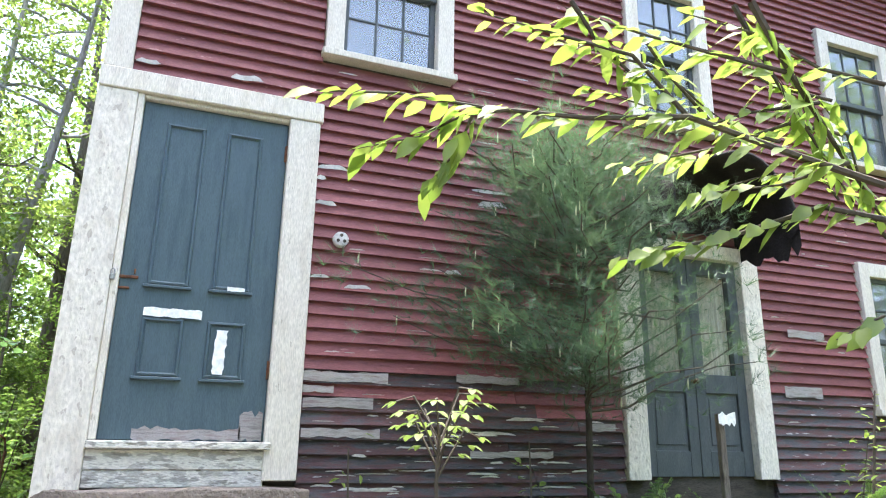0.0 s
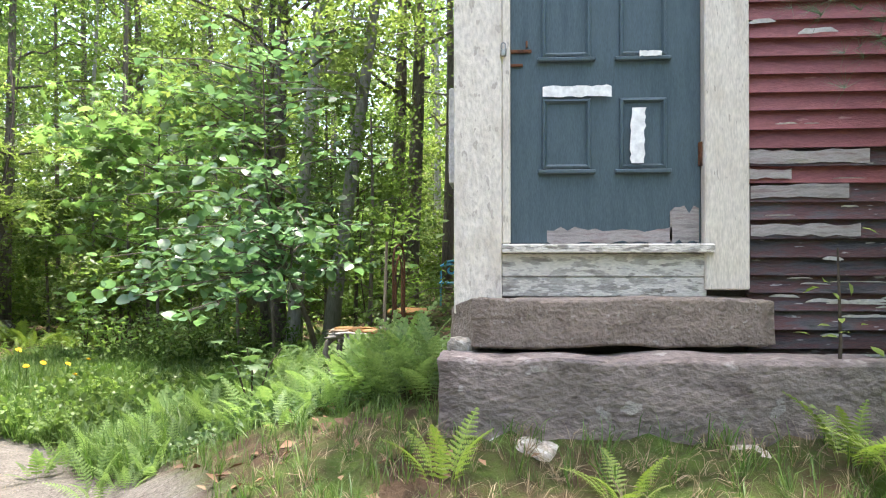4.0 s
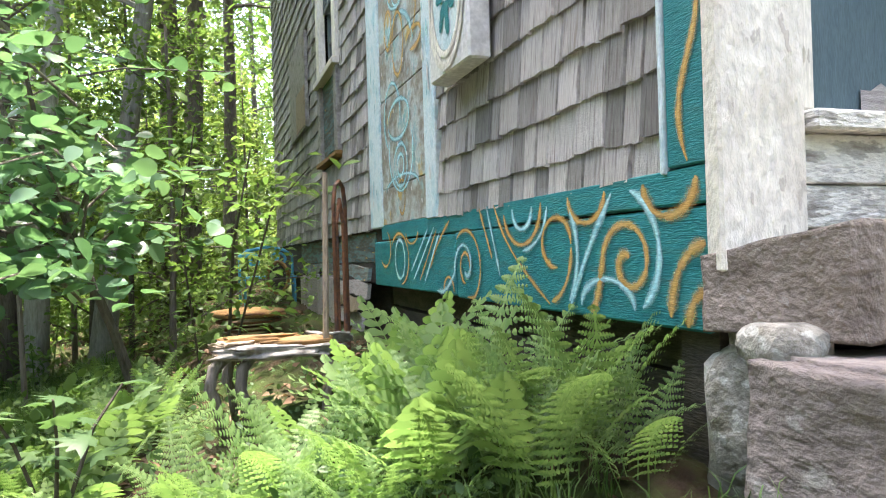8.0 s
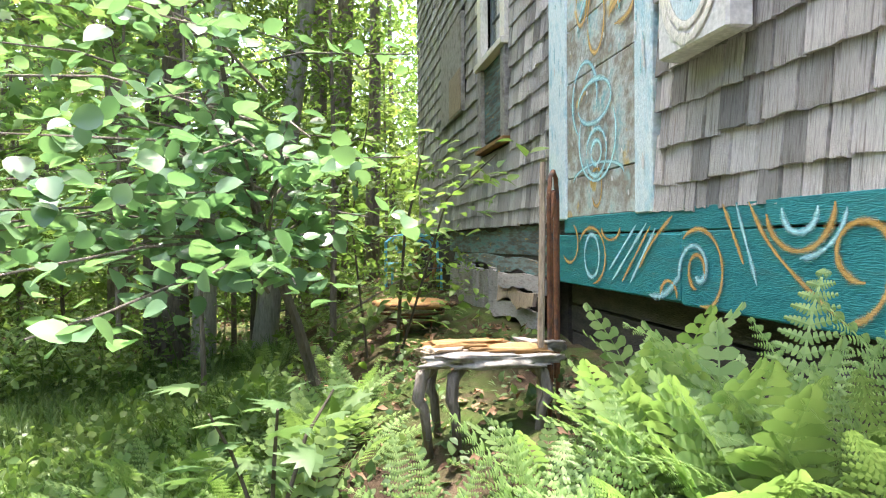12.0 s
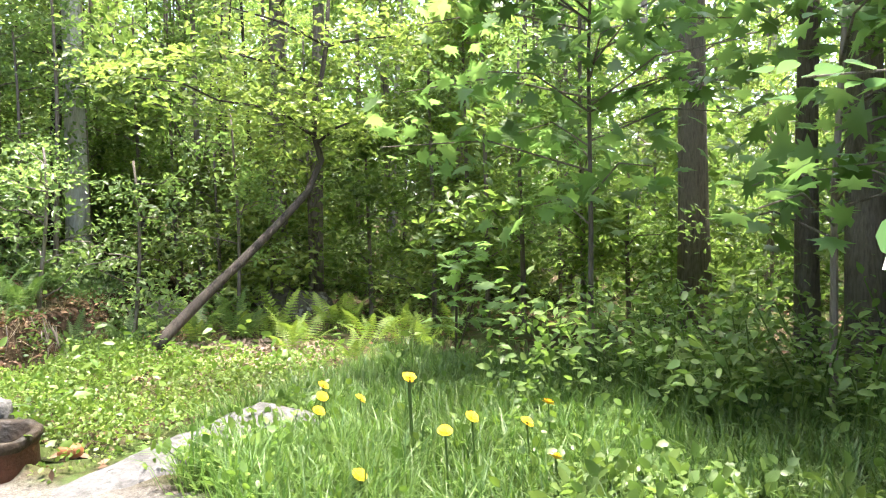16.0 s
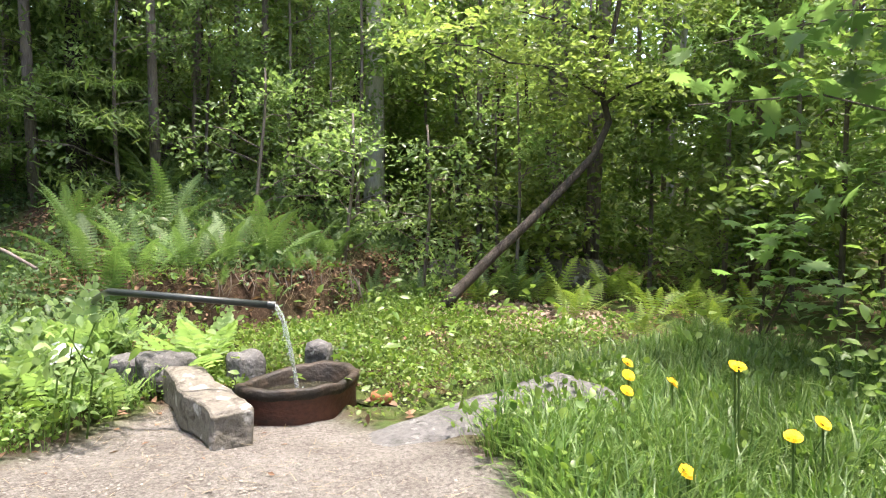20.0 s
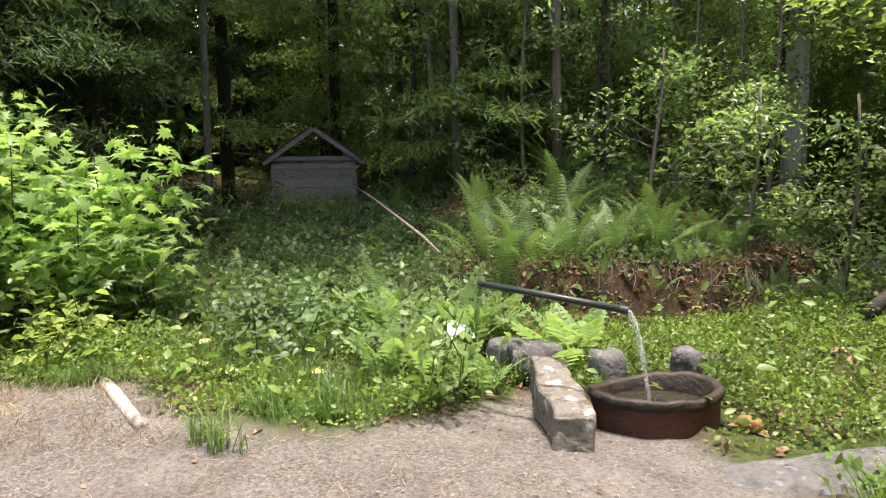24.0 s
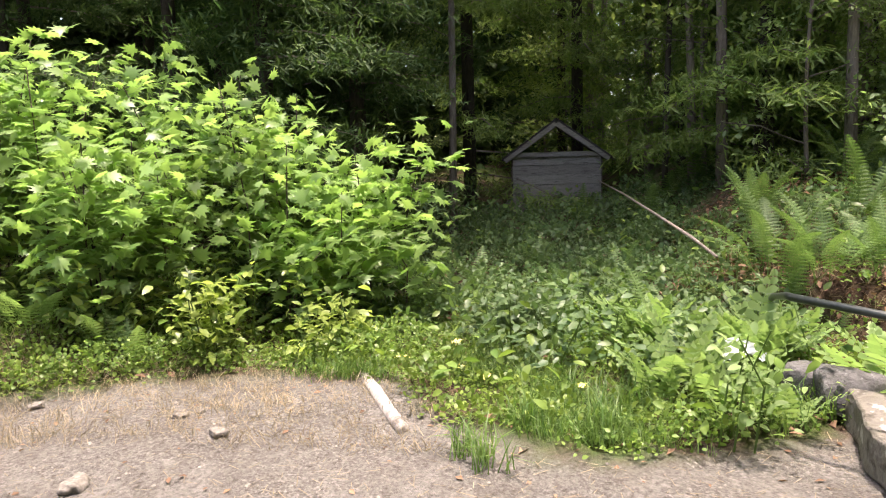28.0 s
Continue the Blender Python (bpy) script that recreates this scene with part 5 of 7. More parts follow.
pipe = thing("water_pipe", (-6.19, 2.407, -0.095), "black plastic pipe pouring spring water", "pipe")
pb = Build().tube([(-1.5, -0.27, -0.16), (-1.26, -0.33, -0.09), (-0.83, -0.443, -0.006), (-0.6, -0.5, 0.04), (-0.5, -0.52, 0.054), (-0.3, -0.32, 0.036), (0, 0, 0)], 0.016, 14)
part("pipe_body", pb, PIPE, pipe, smooth=True)
part("pipe_mouth", Build().tube([(-0.02, -0.022, 0.003), (0.004, 0.0045, -0.0006)], [0.0185, 0.0185], 14), PIPE, pipe)
jet, rad = [], []
for i in range(16):
    u = i / 15
    jet.append((-6.19 + 0.075 * u, 2.407 + 0.085 * u, -0.1 - 0.46 * u ** 1.75))
    rad.append(0.013 * (1 - 0.35 * u) * (1 + 0.18 * math.sin(i * 2.1)))
tagged(part("water_jet", Build().tube(jet, rad, 10), WATER, None, "", True), "thin clear stream of water falling into the clay trough", "water")
for k in range(26):
    u = random.random()
    r = random.uniform(0.003, 0.006)
    jet_x = -6.19 + 0.075 * u + random.uniform(-0.025, 0.025)
    if k == 0:
        drops = Build()
    p = Vector((jet_x, 2.407 + 0.085 * u + random.uniform(-0.025, 0.025), -0.1 - 0.46 * u ** 1.75))
    drops.add([p + Vector(q) * r for q in ((1, 0, 0), (0, 1, 0), (-1, 0, 0), (0, -1, 0), (0, 0, 1.6), (0, 0, -1.6))], [(0, 1, 4), (1, 2, 4), (2, 3, 4), (3, 0, 4), (1, 0, 5), (2, 1, 5), (3, 2, 5), (0, 3, 5)])
tagged(part("water_drops", drops, WATER), "drops round the falling water", "water", kind="stuff")

bl = tagged(part("stone_block", slab_mesh(-0.52, 0.42, -0.09, 0.09, 0.0, 0.165, 9, 0.02), BLOCK), "long squared granite block lying beside the clay trough", "stone")
bl.matrix_basis = pose(-6.41, 2.185, -0.655, 0, -2, -12)
for k, (x, y, z, w, d, h) in enumerate([(-6.72, 2.56, -0.66, 0.18, 0.16, 0.23), (-6.62, 2.96, -0.66, 0.15, 0.15, 0.25), (-7.05, 2.28, -0.66, 0.28, 0.22, 0.22), (-7.25, 2.2, -0.66, 0.24, 0.22, 0.18), (-6.95, 3.3, -0.68, 0.24, 0.18, 0.12)]):
    s = tagged(part("spring_stone", rock(w, d, h, 20 + k, 0.24), PALEROCK), "rounded mossy brown stone beside the trough", "stone", group="stones round the spring")
    s.matrix_basis = pose(x, y, z, 0, 0, 40 * k)


def ledge_mesh(length, width, rise, seed):
    """A whaleback of bedrock that climbs along y, steep on one flank and shelving on the other."""
    n, m, vs, fs = 46, 30, [], []
    for i in range(n + 1):
        u = i / n
        for j in range(m + 1):
            v = j / m * 2 - 1
            e = (1 - abs(v) ** (5 if v < 0 else 1.8)) * min(1, u * 7) * min(1, (1 - u) * 6) ** 0.6
            q = Vector((u * 3.1, v * 1.2, seed))
            h = rise * (0.22 + 0.78 * u ** 1.2) * max(e, 0) ** 0.6 * (1 + 0.2 * noise.noise(q)) + 0.01 * noise.noise(q * 3.5) + 0.005 * noise.noise(q * 12) - 0.05 * (1 - min(1, e * 6))
            w = width * (0.55 + 0.45 * math.sin(min(1, u * 1.5 + 0.15) * math.pi / 2)) * (1 + 0.15 * noise.noise((u * 4, seed, 0)))
            vs.append((v * w / 2, u * length, h))
    for i in range(n):
        for j in range(m):
            p = i * (m + 1) + j
            fs.append((p, p + 1, p + m + 2, p + m + 1))
    return Build().add(vs, fs)


ledge = tagged(part("ledge_rock", ledge_mesh(1.4, 0.56, 0.33, 4.0), PALEROCK, None, "", True), "long pale flat ledge rock between gravel and grass", "rock")
ledge.matrix_basis = pose(-5.72, 2.38, -0.71, 0, 0, -24)
shard = tagged(part("clay_shard", rock(0.12, 0.07, 0.06, 47, 0.3, 2), RUSSET), "broken orange clay shard beside the trough", "shard")
shard.matrix_basis = pose(-6.06, 2.93, -0.63, 0, 0, 20)
tagged(part("spring_pool", Build().add([(-6.14 + 0.26 * math.cos(a) * (1 + 0.15 * math.sin(3 * a)), 3.02 + 0.17 * math.sin(a), float(gz(-6.14, 3.02)) + 0.003) for a in np.linspace(0, 2 * math.pi, 40, endpoint=False)], [tuple(range(40))]), POOL), "small dark pool of overflow water", "water", kind="structure")

rag = Build()
vs, fs = [], []
for i in range(9):
    for j in range(9):
        u, v = i / 8 - 0.5, j / 8 - 0.5
        vs.append((-7.35 + u * 0.2, 1.87 + v * 0.26, -0.47 + 0.1 * math.exp(-6 * (u * u + v * v)) + 0.05 * noise.noise((u * 7, v * 7, 1))))
for i in range(8):
    for j in range(8):
        p = i * 9 + j
        fs.append((p, p + 9, p + 10, p + 1))
tagged(part("plastic_bag", rag.add(vs, fs), BAG, None, "", True), "crumpled white plastic bag among leaves", "bag")

# sticks and stones on the yard
st = tagged(part("bleached_stick", Build().tube([(-7.3, -0.02, -0.57), (-7.05, 0.1, -0.575), (-6.85, 0.2, -0.59), (-6.62, 0.32, -0.6)], [0.022, 0.036, 0.034, 0.03], 10), PALESTICK, None, "", True), "bleached piece of branch lying on the gravel", "stick")
for k, (x, y, s) in enumerate([(-6.06, -0.8, 0.13), (-6.49, -0.45, 0.1), (-6.68, -0.72, 0.08), (-6.75, -0.66, 0.06), (-4.9, 0.3, 0.07), (-5.6, 1.2, 0.05), (-6.9, -1.6, 0.09), (-5.2, -0.4, 0.05)]):
    o = tagged(part("yard_stone", rock(s * 0.8, s * 0.6, s * 0.3, 60 + k, 0.55, 3), PEBBLE), "small pale stone half sunk in the gravel", "stone", group="stones on the yard")
    o.matrix_basis = pose(x, y, float(gz(x, y)) - 0.005, 0, 0, 50 * k)
for k, (x, y) in enumerate([(-7.24, 0.63), (-7.16, 1.05), (-8.0, 0.37), (-7.3, 0.5), (-7.5, 0.2)]):
    v, f = T_leaf(0.7, 0.1, 0.1)
    me = tri_mesh("yellow_leaf", v * 0.1, f)
    o = tagged(part("yellow_leaf", me, PALELEAF), "fallen pale yellow leaf", "leaf", group="fallen yellow leaves")
    o.matrix_basis = pose(x, y, float(gz(x, y)) + 0.06, 8, -10, 70 * k)

# ---- hut ----
hut = thing("spring_hut", (-12.9, 1.2, float(gz(-12.9, 1.2)) - 0.05), "small weathered grey board hut with an open gable under dark trees", "hut")
hz = -0.02 - hut.location.z
for k in range(5):
    part("wall_board", Build().box(-0.02, 0.02, -0.56, 0.56, hz + 0.0 + 0.125 * k, hz + 0.12 + 0.125 * k, 0.006), HUTWOOD, hut)
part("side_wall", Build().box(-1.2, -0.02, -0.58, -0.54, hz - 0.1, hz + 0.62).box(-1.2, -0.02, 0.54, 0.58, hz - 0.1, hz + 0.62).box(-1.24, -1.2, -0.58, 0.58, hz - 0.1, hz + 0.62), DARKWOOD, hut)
part("base_stone", rock(1.3, 0.5, 0.3, 77), BLOCK, hut, "stone footing").matrix_basis = pose(-0.1, 0, hz - 0.22, 0, 0, 90)
for s in (-1, 1):
    part("rake_board", Build().tube([(0.05, s * 0.66, hz + 0.56), (0.05, 0, hz + 1.02)], 0.045, 4), HUTWOOD, hut, "grey gable board")
    part("roof_plane", Build().add([(0.08, s * 0.7, hz + 0.56), (-1.3, s * 0.7, hz + 0.56), (-1.3, 0, hz + 1.06), (0.08, 0, hz + 1.06), (0.08, s * 0.7, hz + 0.59), (-1.3, s * 0.7, hz + 0.59), (-1.3, 0, hz + 1.09), (0.08, 0, hz + 1.09)], [(0, 1, 2, 3), (4, 5, 6, 7), (0, 1, 5, 4), (3, 0, 4, 7), (1, 2, 6, 5)]), TAR, hut)
part("tie_board", Build().box(0.0, 0.05, -0.62, 0.62, hz + 0.6, hz + 0.66, 0.004), HUTWOOD, hut)

# ---- junk by the side wall ----
ch = thing("iron_chair", (-0.28, 7.2, float(gz(-0.28, 7.2))), "blue-painted iron garden chair with scrollwork back", "chair")
cz = 0.62 - ch.location.z
part("back_rail", Build().tube([(-0.3, 0.03, cz - 0.07), (-0.2, 0.02, cz), (0, 0, cz + 0.04), (0.2, -0.02, cz), (0.3, -0.03, cz - 0.07)], 0.02, 8), BLUEIRON, ch)
for s in (-1, 1):
    part("leg", Build().tube([(s * 0.3, -s * 0.03, cz - 0.06), (s * 0.3, -s * 0.03, -0.02)], 0.017, 8), BLUEIRON, ch)
    part("front_leg", Build().tube([(s * 0.27, -0.45, 0.3), (s * 0.27, -0.47, -0.04)], 0.014, 8), BLUEIRON, ch)
    part("scroll", Build().tube([(s * 0.15 + 0.1 * u * math.cos(u * 9), 0, cz - 0.12 + 0.1 * u * math.sin(u * 9)) for u in np.linspace(0.2, 1, 16)], 0.018, 6), BLUEIRON, ch)
part("seat", Build().box(-0.3, 0.3, -0.46, 0.0, 0.28, 0.305, 0.004, bevel=0.006), BLUEIRON, ch)
ring = thing("oval_frame", (-0.2, 6.7, 0.31), "oval ochre picture frame leaning on the iron chair", "frame")
part("frame_ring", Build().tube([(0.115 * math.cos(a), 0, 0.17 * math.sin(a)) for a in np.linspace(0, 2 * math.pi, 33)], 0.022, 8, False), OCHRE, ring)
part("backing", Build().add([(0.108 * math.cos(a), 0.01, 0.163 * math.sin(a)) for a in np.linspace(0, 2 * math.pi, 28, endpoint=False)], [tuple(range(28))]), DARKWOOD, ring, "dark backing board")

tb = thing("branch_table", (-0.71, 1.46, float(gz(-0.71, 1.46))), "rustic table of bent branches with ochre fungus-like slabs", "table")
tz = 0.2 - tb.location.z
for x0, y0, out in ((-0.2, -0.06, -0.05), (-0.12, -0.1, -0.03), (0.12, -0.08, 0.05), (0.17, 0.08, 0.05), (-0.15, 0.1, -0.04)):
    pts = [(x0 + 0.09 * (1 if x0 < 0 else -1), y0, tz - 0.015), (x0 + 0.02 * (1 if x0 < 0 else -1), y0, tz - 0.01), (x0 + out * 0.7, y0 - 0.01, tz - 0.05), (x0 + out, y0 - 0.02, tz - 0.12), (x0 + out * 0.6, y0 - 0.02, tz * 0.4), (x0 + out * 0.2, y0, -0.06)]
    part("leg", Build().tube(pts, [0.012, 0.018, 0.021, 0.02, 0.016, 0.013], 8), BARK, tb, "bent grey branch leg", True)
for k, (x, y, w, d, a) in enumerate(((0.0, -0.1, 0.36, 0.08, 4), (0.05, -0.03, 0.3, 0.1, -7), (-0.06, 0.04, 0.28, 0.09, 10), (0.1, 0.08, 0.26, 0.08, -3), (-0.16, -0.02, 0.16, 0.1, 25), (0.17, 0.0, 0.14, 0.07, -20))):
    part("top_slab", rock(w, d, 0.04, 90 + k, 0.6, 4), (PALESTICK, OCHRE, OCHRE, PALESTICK, STICK, PALESTICK)[k], tb, ("bleached split slab", "ochre split slab", "ochre split slab", "bleached split slab", "brown branch end", "bleached branch end")[k]).matrix_basis = pose(x, y, tz - 0.02 + 0.012 * (k % 3), 0, 0, a)
bk = thing("rusty_basket", (-0.68, 3.9, float(gz(-0.68, 3.9))), "rusty wire basket stand behind the branch table", "basket")
for r, z in ((0.26, 0.2), (0.22, 0.14), (0.16, 0.08)):
    part("hoop", Build().tube([(r * math.cos(a), r * math.sin(a), z) for a in np.linspace(0, 2 * math.pi, 25)], 0.009, 6, False), IRON, bk)
part("tray", rock(0.5, 0.5, 0.05, 97, 0.2), OCHRE, bk, "ochre tray").matrix_basis = pose(0, 0, 0.17)
for k in range(3):
    part("leg", Build().tube([(0.14 * math.cos(k * 2.1), 0.14 * math.sin(k * 2.1), 0.1), (0.13 * math.cos(k * 2.1), 0.13 * math.sin(k * 2.1), -0.05)], 0.008, 6), IRON, bk)

for k, (x, y, z1, dx, w, mat) in enumerate([(-0.555, 1.38, 0.83, 0.012, 0.012, STICK)]):
    g0 = float(gz(x, y))
    o = tagged(part("leaning_stake", Build().tube([(x - dx, y, g0 - 0.1), (x, y, (z1 + g0) / 2), (x + dx, y + 0.02, z1)], [w, w * 0.95, w * 0.8], 6), mat), "tall weathered wooden stake standing in the ferns", "stake")
fr = thing("arched_frame", (-0.475, 1.5, float(gz(-0.475, 1.5))), "rusted arched iron frame standing in the undergrowth", "frame")
fr.rotation_euler[2] = radians(58)
fz = 0.8 - fr.location.z
part("arch", Build().tube([(-0.06, 0, -0.05), (-0.06, 0, fz - 0.08), (-0.04, 0, fz - 0.01), (0, 0, fz + 0.01), (0.04, 0, fz - 0.01), (0.06, 0, fz - 0.08), (0.06, 0, -0.05)], 0.008, 8), IRON, fr)
part("inner_arch", Build().tube([(-0.035, 0, 0.1), (-0.035, 0, fz - 0.15), (0, 0, fz - 0.06), (0.035, 0, fz - 0.15), (0.035, 0, 0.1)], 0.008, 8), IRON, fr)


# ---- plants ----
LEAF6 = T_leaf(0.52, 0.1, 0.15)
_o = [(0, 0), (0.08, 0.26), (0.28, 0.41), (0.52, 0.42), (0.76, 0.29), (1.0, 0.0)]
OVAL = (np.array([(x, y, 0.1 * y * 2 - 0.16 * x * x) for x, y in _o] + [(x, -y, 0.1 * y * 2 - 0.16 * x * x) for x, y in _o[1:5]] + [(0.45, 0, -0.05)]),
        np.array([(10, 1, 0), (10, 2, 1), (10, 3, 2), (10, 4, 3), (10, 5, 4), (10, 0, 6), (10, 6, 7), (10, 7, 8), (10, 8, 9), (10, 9, 5)]))
HEX = (np.array([[0, 0, 0], [0.32, 0.24, 0.06], [0.7, 0.2, 0.0], [1, 0, -0.12], [0.7, -0.2, 0.0], [0.32, -0.24, 0.06]]), np.array([[0, 3, 2], [0, 2, 1], [0, 4, 3], [0, 5, 4]]))
DIAMOND = (np.array([[0, 0, 0], [0.5, 0.26, 0.07], [1, 0, -0.1], [0.5, -0.26, 0.07]]), np.array([[0, 2, 1], [0, 3, 2]]))
MAPLE = T_maple()
SPRAYS = [T_clump(16, 1.5, DIAMOND, 30 + k, 0.4) for k in range(4)]
NEAR_SPRAYS = [T_clump(16, 1.5, HEX, 40 + k, 0.4) for k in range(4)]


def limb(a, b, sag=0.0, n=5, wob=0.05):
    a, b = np.array(a, float), np.array(b, float)
    L = np.linalg.norm(b - a)
    return [tuple(a + (b - a) * u + rng.normal(0, wob * L, 3) * math.sin(u * math.pi) + (0, 0, -sag * L * math.sin(u * math.pi))) for u in np.linspace(0, 1, n)]


def broadleaf(x, y, h, r, spread, leafmat, n_clump, leaf=0.1, low=0.25, lean=(0, 0), bark=BARK, sprays=SPRAYS, label="slender woodland tree with grey-brown bark and light green leaves"):
    """A tapered trunk, limbs and a crown of small sprays of leaves."""
    g0 = float(gz(x, y))
    t = thing("tree", (x, y, g0), label, "tree", group="woodland trees")
    pts = [(lean[0] * u * h + 0.06 * r * 10 * math.sin(u * 5 + x), lean[1] * u * h + 0.05 * math.sin(u * 4 + y), -0.2 + u * (h + 0.2)) for u in np.linspace(0, 1, 9)]
    part("trunk", Build().tube(pts, [r * (1.25 - 0.15 * min(1, i)) * (1 - 0.85 * i / 8) + 0.008 for i in range(9)], 9), bark, t, smooth=True)
    tips = []
    for k in range(int(6 + h * 0.9)):
        u = low + (1 - low) * (k + rng.random()) / (6 + h * 0.9)
        i = min(7, int(u * 8))
        base = np.array(pts[i]) + (np.array(pts[i + 1]) - np.array(pts[i])) * (u * 8 - i)
        a = rng.uniform(0, 6.283)
        reach = spread * (1.15 - 0.7 * u) * rng.uniform(0.6, 1.1)
        tip = base + (math.cos(a) * reach, math.sin(a) * reach, reach * rng.uniform(0.1, 0.5))
        lp = limb(base, tip, -0.05)
        part("limb", Build().tube(lp, [r * 0.28 * (1 - 0.8 * q / 4) + 0.004 for q in range(5)], 5), bark, t)
        tips += lp[2:]
    tips = np.array(tips)
    c = tips[rng.integers(0, len(tips), n_clump)] + rng.normal(0, spread * 0.2, (n_clump, 3)) * (1, 1, 0.6)
    c[:, 2] = np.maximum(c[:, 2], 0.15)
    me = [(np.einsum("nij,kj->nki", up_turns(len(q), 0.35), sprays[k][0]) * (leaf * rng.uniform(0.75, 1.25, (len(q), 1, 1))) + q[:, None, :], sprays[k][1]) for k, q in enumerate(np.array_split(c, 4)) if len(q)]
    me = joined("crown", [(v.reshape(-1, 3), (f[None] + (np.arange(len(v)) * v.shape[1])[:, None, None]).reshape(-1, 3)) for v, f in me])
    part("crown", me, leafmat, t)
    return t


LACE = T_frond(13, 0.27, 0.4)
SENS = T_frond(9, 0.34, 0.3, True)
BIG = T_frond(20, 0.22, 0.45)
fronds = {}
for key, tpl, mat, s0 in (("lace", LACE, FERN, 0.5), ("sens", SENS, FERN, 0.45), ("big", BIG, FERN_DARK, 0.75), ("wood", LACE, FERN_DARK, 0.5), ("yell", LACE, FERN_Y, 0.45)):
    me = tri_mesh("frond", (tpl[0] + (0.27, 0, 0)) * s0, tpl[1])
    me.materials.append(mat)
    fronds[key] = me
FLAB = {"wood": "feathery green fern on the shaded woodland floor", "lace": "feathery bright green fern clump in the undergrowth", "sens": "broad-lobed light green sensitive fern", "big": "tall arching green wood fern on the bank", "yell": "yellow-green feathery fern clump in grass"}
FNUM = {"wood": 6, "lace": 7, "sens": 6, "big": 9, "yell": 8}


def fern(kind, x, y, s=1.0):
    """A crown of fronds that rise and arch outwards."""
    t = thing("fern", (x, y, float(gz(x, y)) - 0.01), FLAB[kind], "fern", group="ferns")
    n = FNUM[kind]
    for k in range(n):
        a = 360 * (k + rng.uniform(-0.3, 0.3)) / n
        o = new("frond", fronds[kind])
        o.parent = t
        o.matrix_basis = pose(0.02 * math.cos(radians(a)), 0.02 * math.sin(radians(a)), 0, 0, 0, a) @ pose(0, 0, 0, rng.uniform(-15, 15), -rng.uniform(30, 72), 0) @ Matrix.Scale(s * rng.uniform(0.7, 1.15), 4)
    return t


for k in range(4):
    fern("lace", rng.uniform(-0.42, -0.16), 0.22 + 0.12 * k, rng.uniform(0.62, 0.8))
for k in range(12):
    y = 0.28 + 0.07 * k
    fern("sens", rng.uniform(-0.62 + 0.25 * max(0, y - 0.5), -0.26), y, rng.uniform(0.52, 0.74))
for k in range(3):
    fern("lace", rng.uniform(-0.85, -0.6), rng.uniform(0.1, 0.7), rng.uniform(0.45, 0.6))
for k in range(16):
    fern("sens" if k % 3 else "lace", rng.uniform(-2.1, -1.1), rng.uniform(0.75, 1.9), rng.uniform(0.5, 0.72))
for k in range(26):
    fern("sens" if k % 2 else "lace", rng.uniform(-2.6, -1.5), rng.uniform(0.75, 1.8), rng.uniform(0.38, 0.56))
for x, y, s in ((-0.34, 0.14, 0.64), (-0.14, 0.26, 0.7), (-0.5, 0.3, 0.6), (-0.12, 0.12, 0.5)):
    fern("lace", x, y, s)
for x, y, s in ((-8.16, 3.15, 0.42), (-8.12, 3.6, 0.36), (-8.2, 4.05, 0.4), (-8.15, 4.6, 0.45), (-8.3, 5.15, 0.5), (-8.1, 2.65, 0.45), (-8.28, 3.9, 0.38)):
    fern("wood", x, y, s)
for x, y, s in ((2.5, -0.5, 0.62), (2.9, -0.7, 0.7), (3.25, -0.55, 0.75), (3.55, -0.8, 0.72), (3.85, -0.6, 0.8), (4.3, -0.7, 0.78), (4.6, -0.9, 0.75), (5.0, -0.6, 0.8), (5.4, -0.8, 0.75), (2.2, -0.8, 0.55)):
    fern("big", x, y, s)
for k in range(26):
    fern("lace" if k % 3 else "sens", rng.uniform(-1.9, -0.6), rng.uniform(0.0, 1.0), rng.uniform(0.3, 0.48))
for k in range(16):
    fern("yell", rng.uniform(1.4, 3.3), rng.uniform(-1.1, -0.35), rng.uniform(0.6, 0.95))
for k in range(10):
    fern("lace", rng.uniform(3.0, 5.6), rng.uniform(-0.9, -0.3), rng.uniform(0.8, 1.1))
for x, y, s in ((-0.02, -0.8, 0.5), (0.6, -0.85, 0.42), (1.45, -0.62, 0.6)):
    fern("yell", x, y, s)
for k in range(11):
    fern("sens", rng.uniform(-8.0, -7.45), rng.uniform(1.5, 2.6), rng.uniform(0.6, 0.85))
for x, y, k in ((-7.5, 1.98, 0.95), (-7.6, 2.15, 0.9), (-7.2, 1.5, 0.75), (-6.95, 1.78, 0.72), (-7.08, 1.62, 0.72), (-7.3, 1.6, 0.78), (-6.82, 1.92, 0.55), (-7.42, 1.55, 0.78), (-7.0, 1.45, 0.6), (-7.15, 2.5, 0.9), (-7.3, 2.62, 0.85)):
    fern("sens", x, y, k)
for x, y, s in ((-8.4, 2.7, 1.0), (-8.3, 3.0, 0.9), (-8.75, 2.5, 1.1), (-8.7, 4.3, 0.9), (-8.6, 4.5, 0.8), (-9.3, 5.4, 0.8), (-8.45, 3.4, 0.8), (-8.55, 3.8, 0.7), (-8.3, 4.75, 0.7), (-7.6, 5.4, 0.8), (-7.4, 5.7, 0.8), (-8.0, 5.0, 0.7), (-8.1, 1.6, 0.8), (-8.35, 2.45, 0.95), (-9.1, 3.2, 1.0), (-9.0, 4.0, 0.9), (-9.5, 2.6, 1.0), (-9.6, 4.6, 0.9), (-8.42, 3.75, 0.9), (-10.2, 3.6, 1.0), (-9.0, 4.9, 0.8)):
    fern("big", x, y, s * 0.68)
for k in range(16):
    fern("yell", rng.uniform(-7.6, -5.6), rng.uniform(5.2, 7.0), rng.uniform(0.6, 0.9))
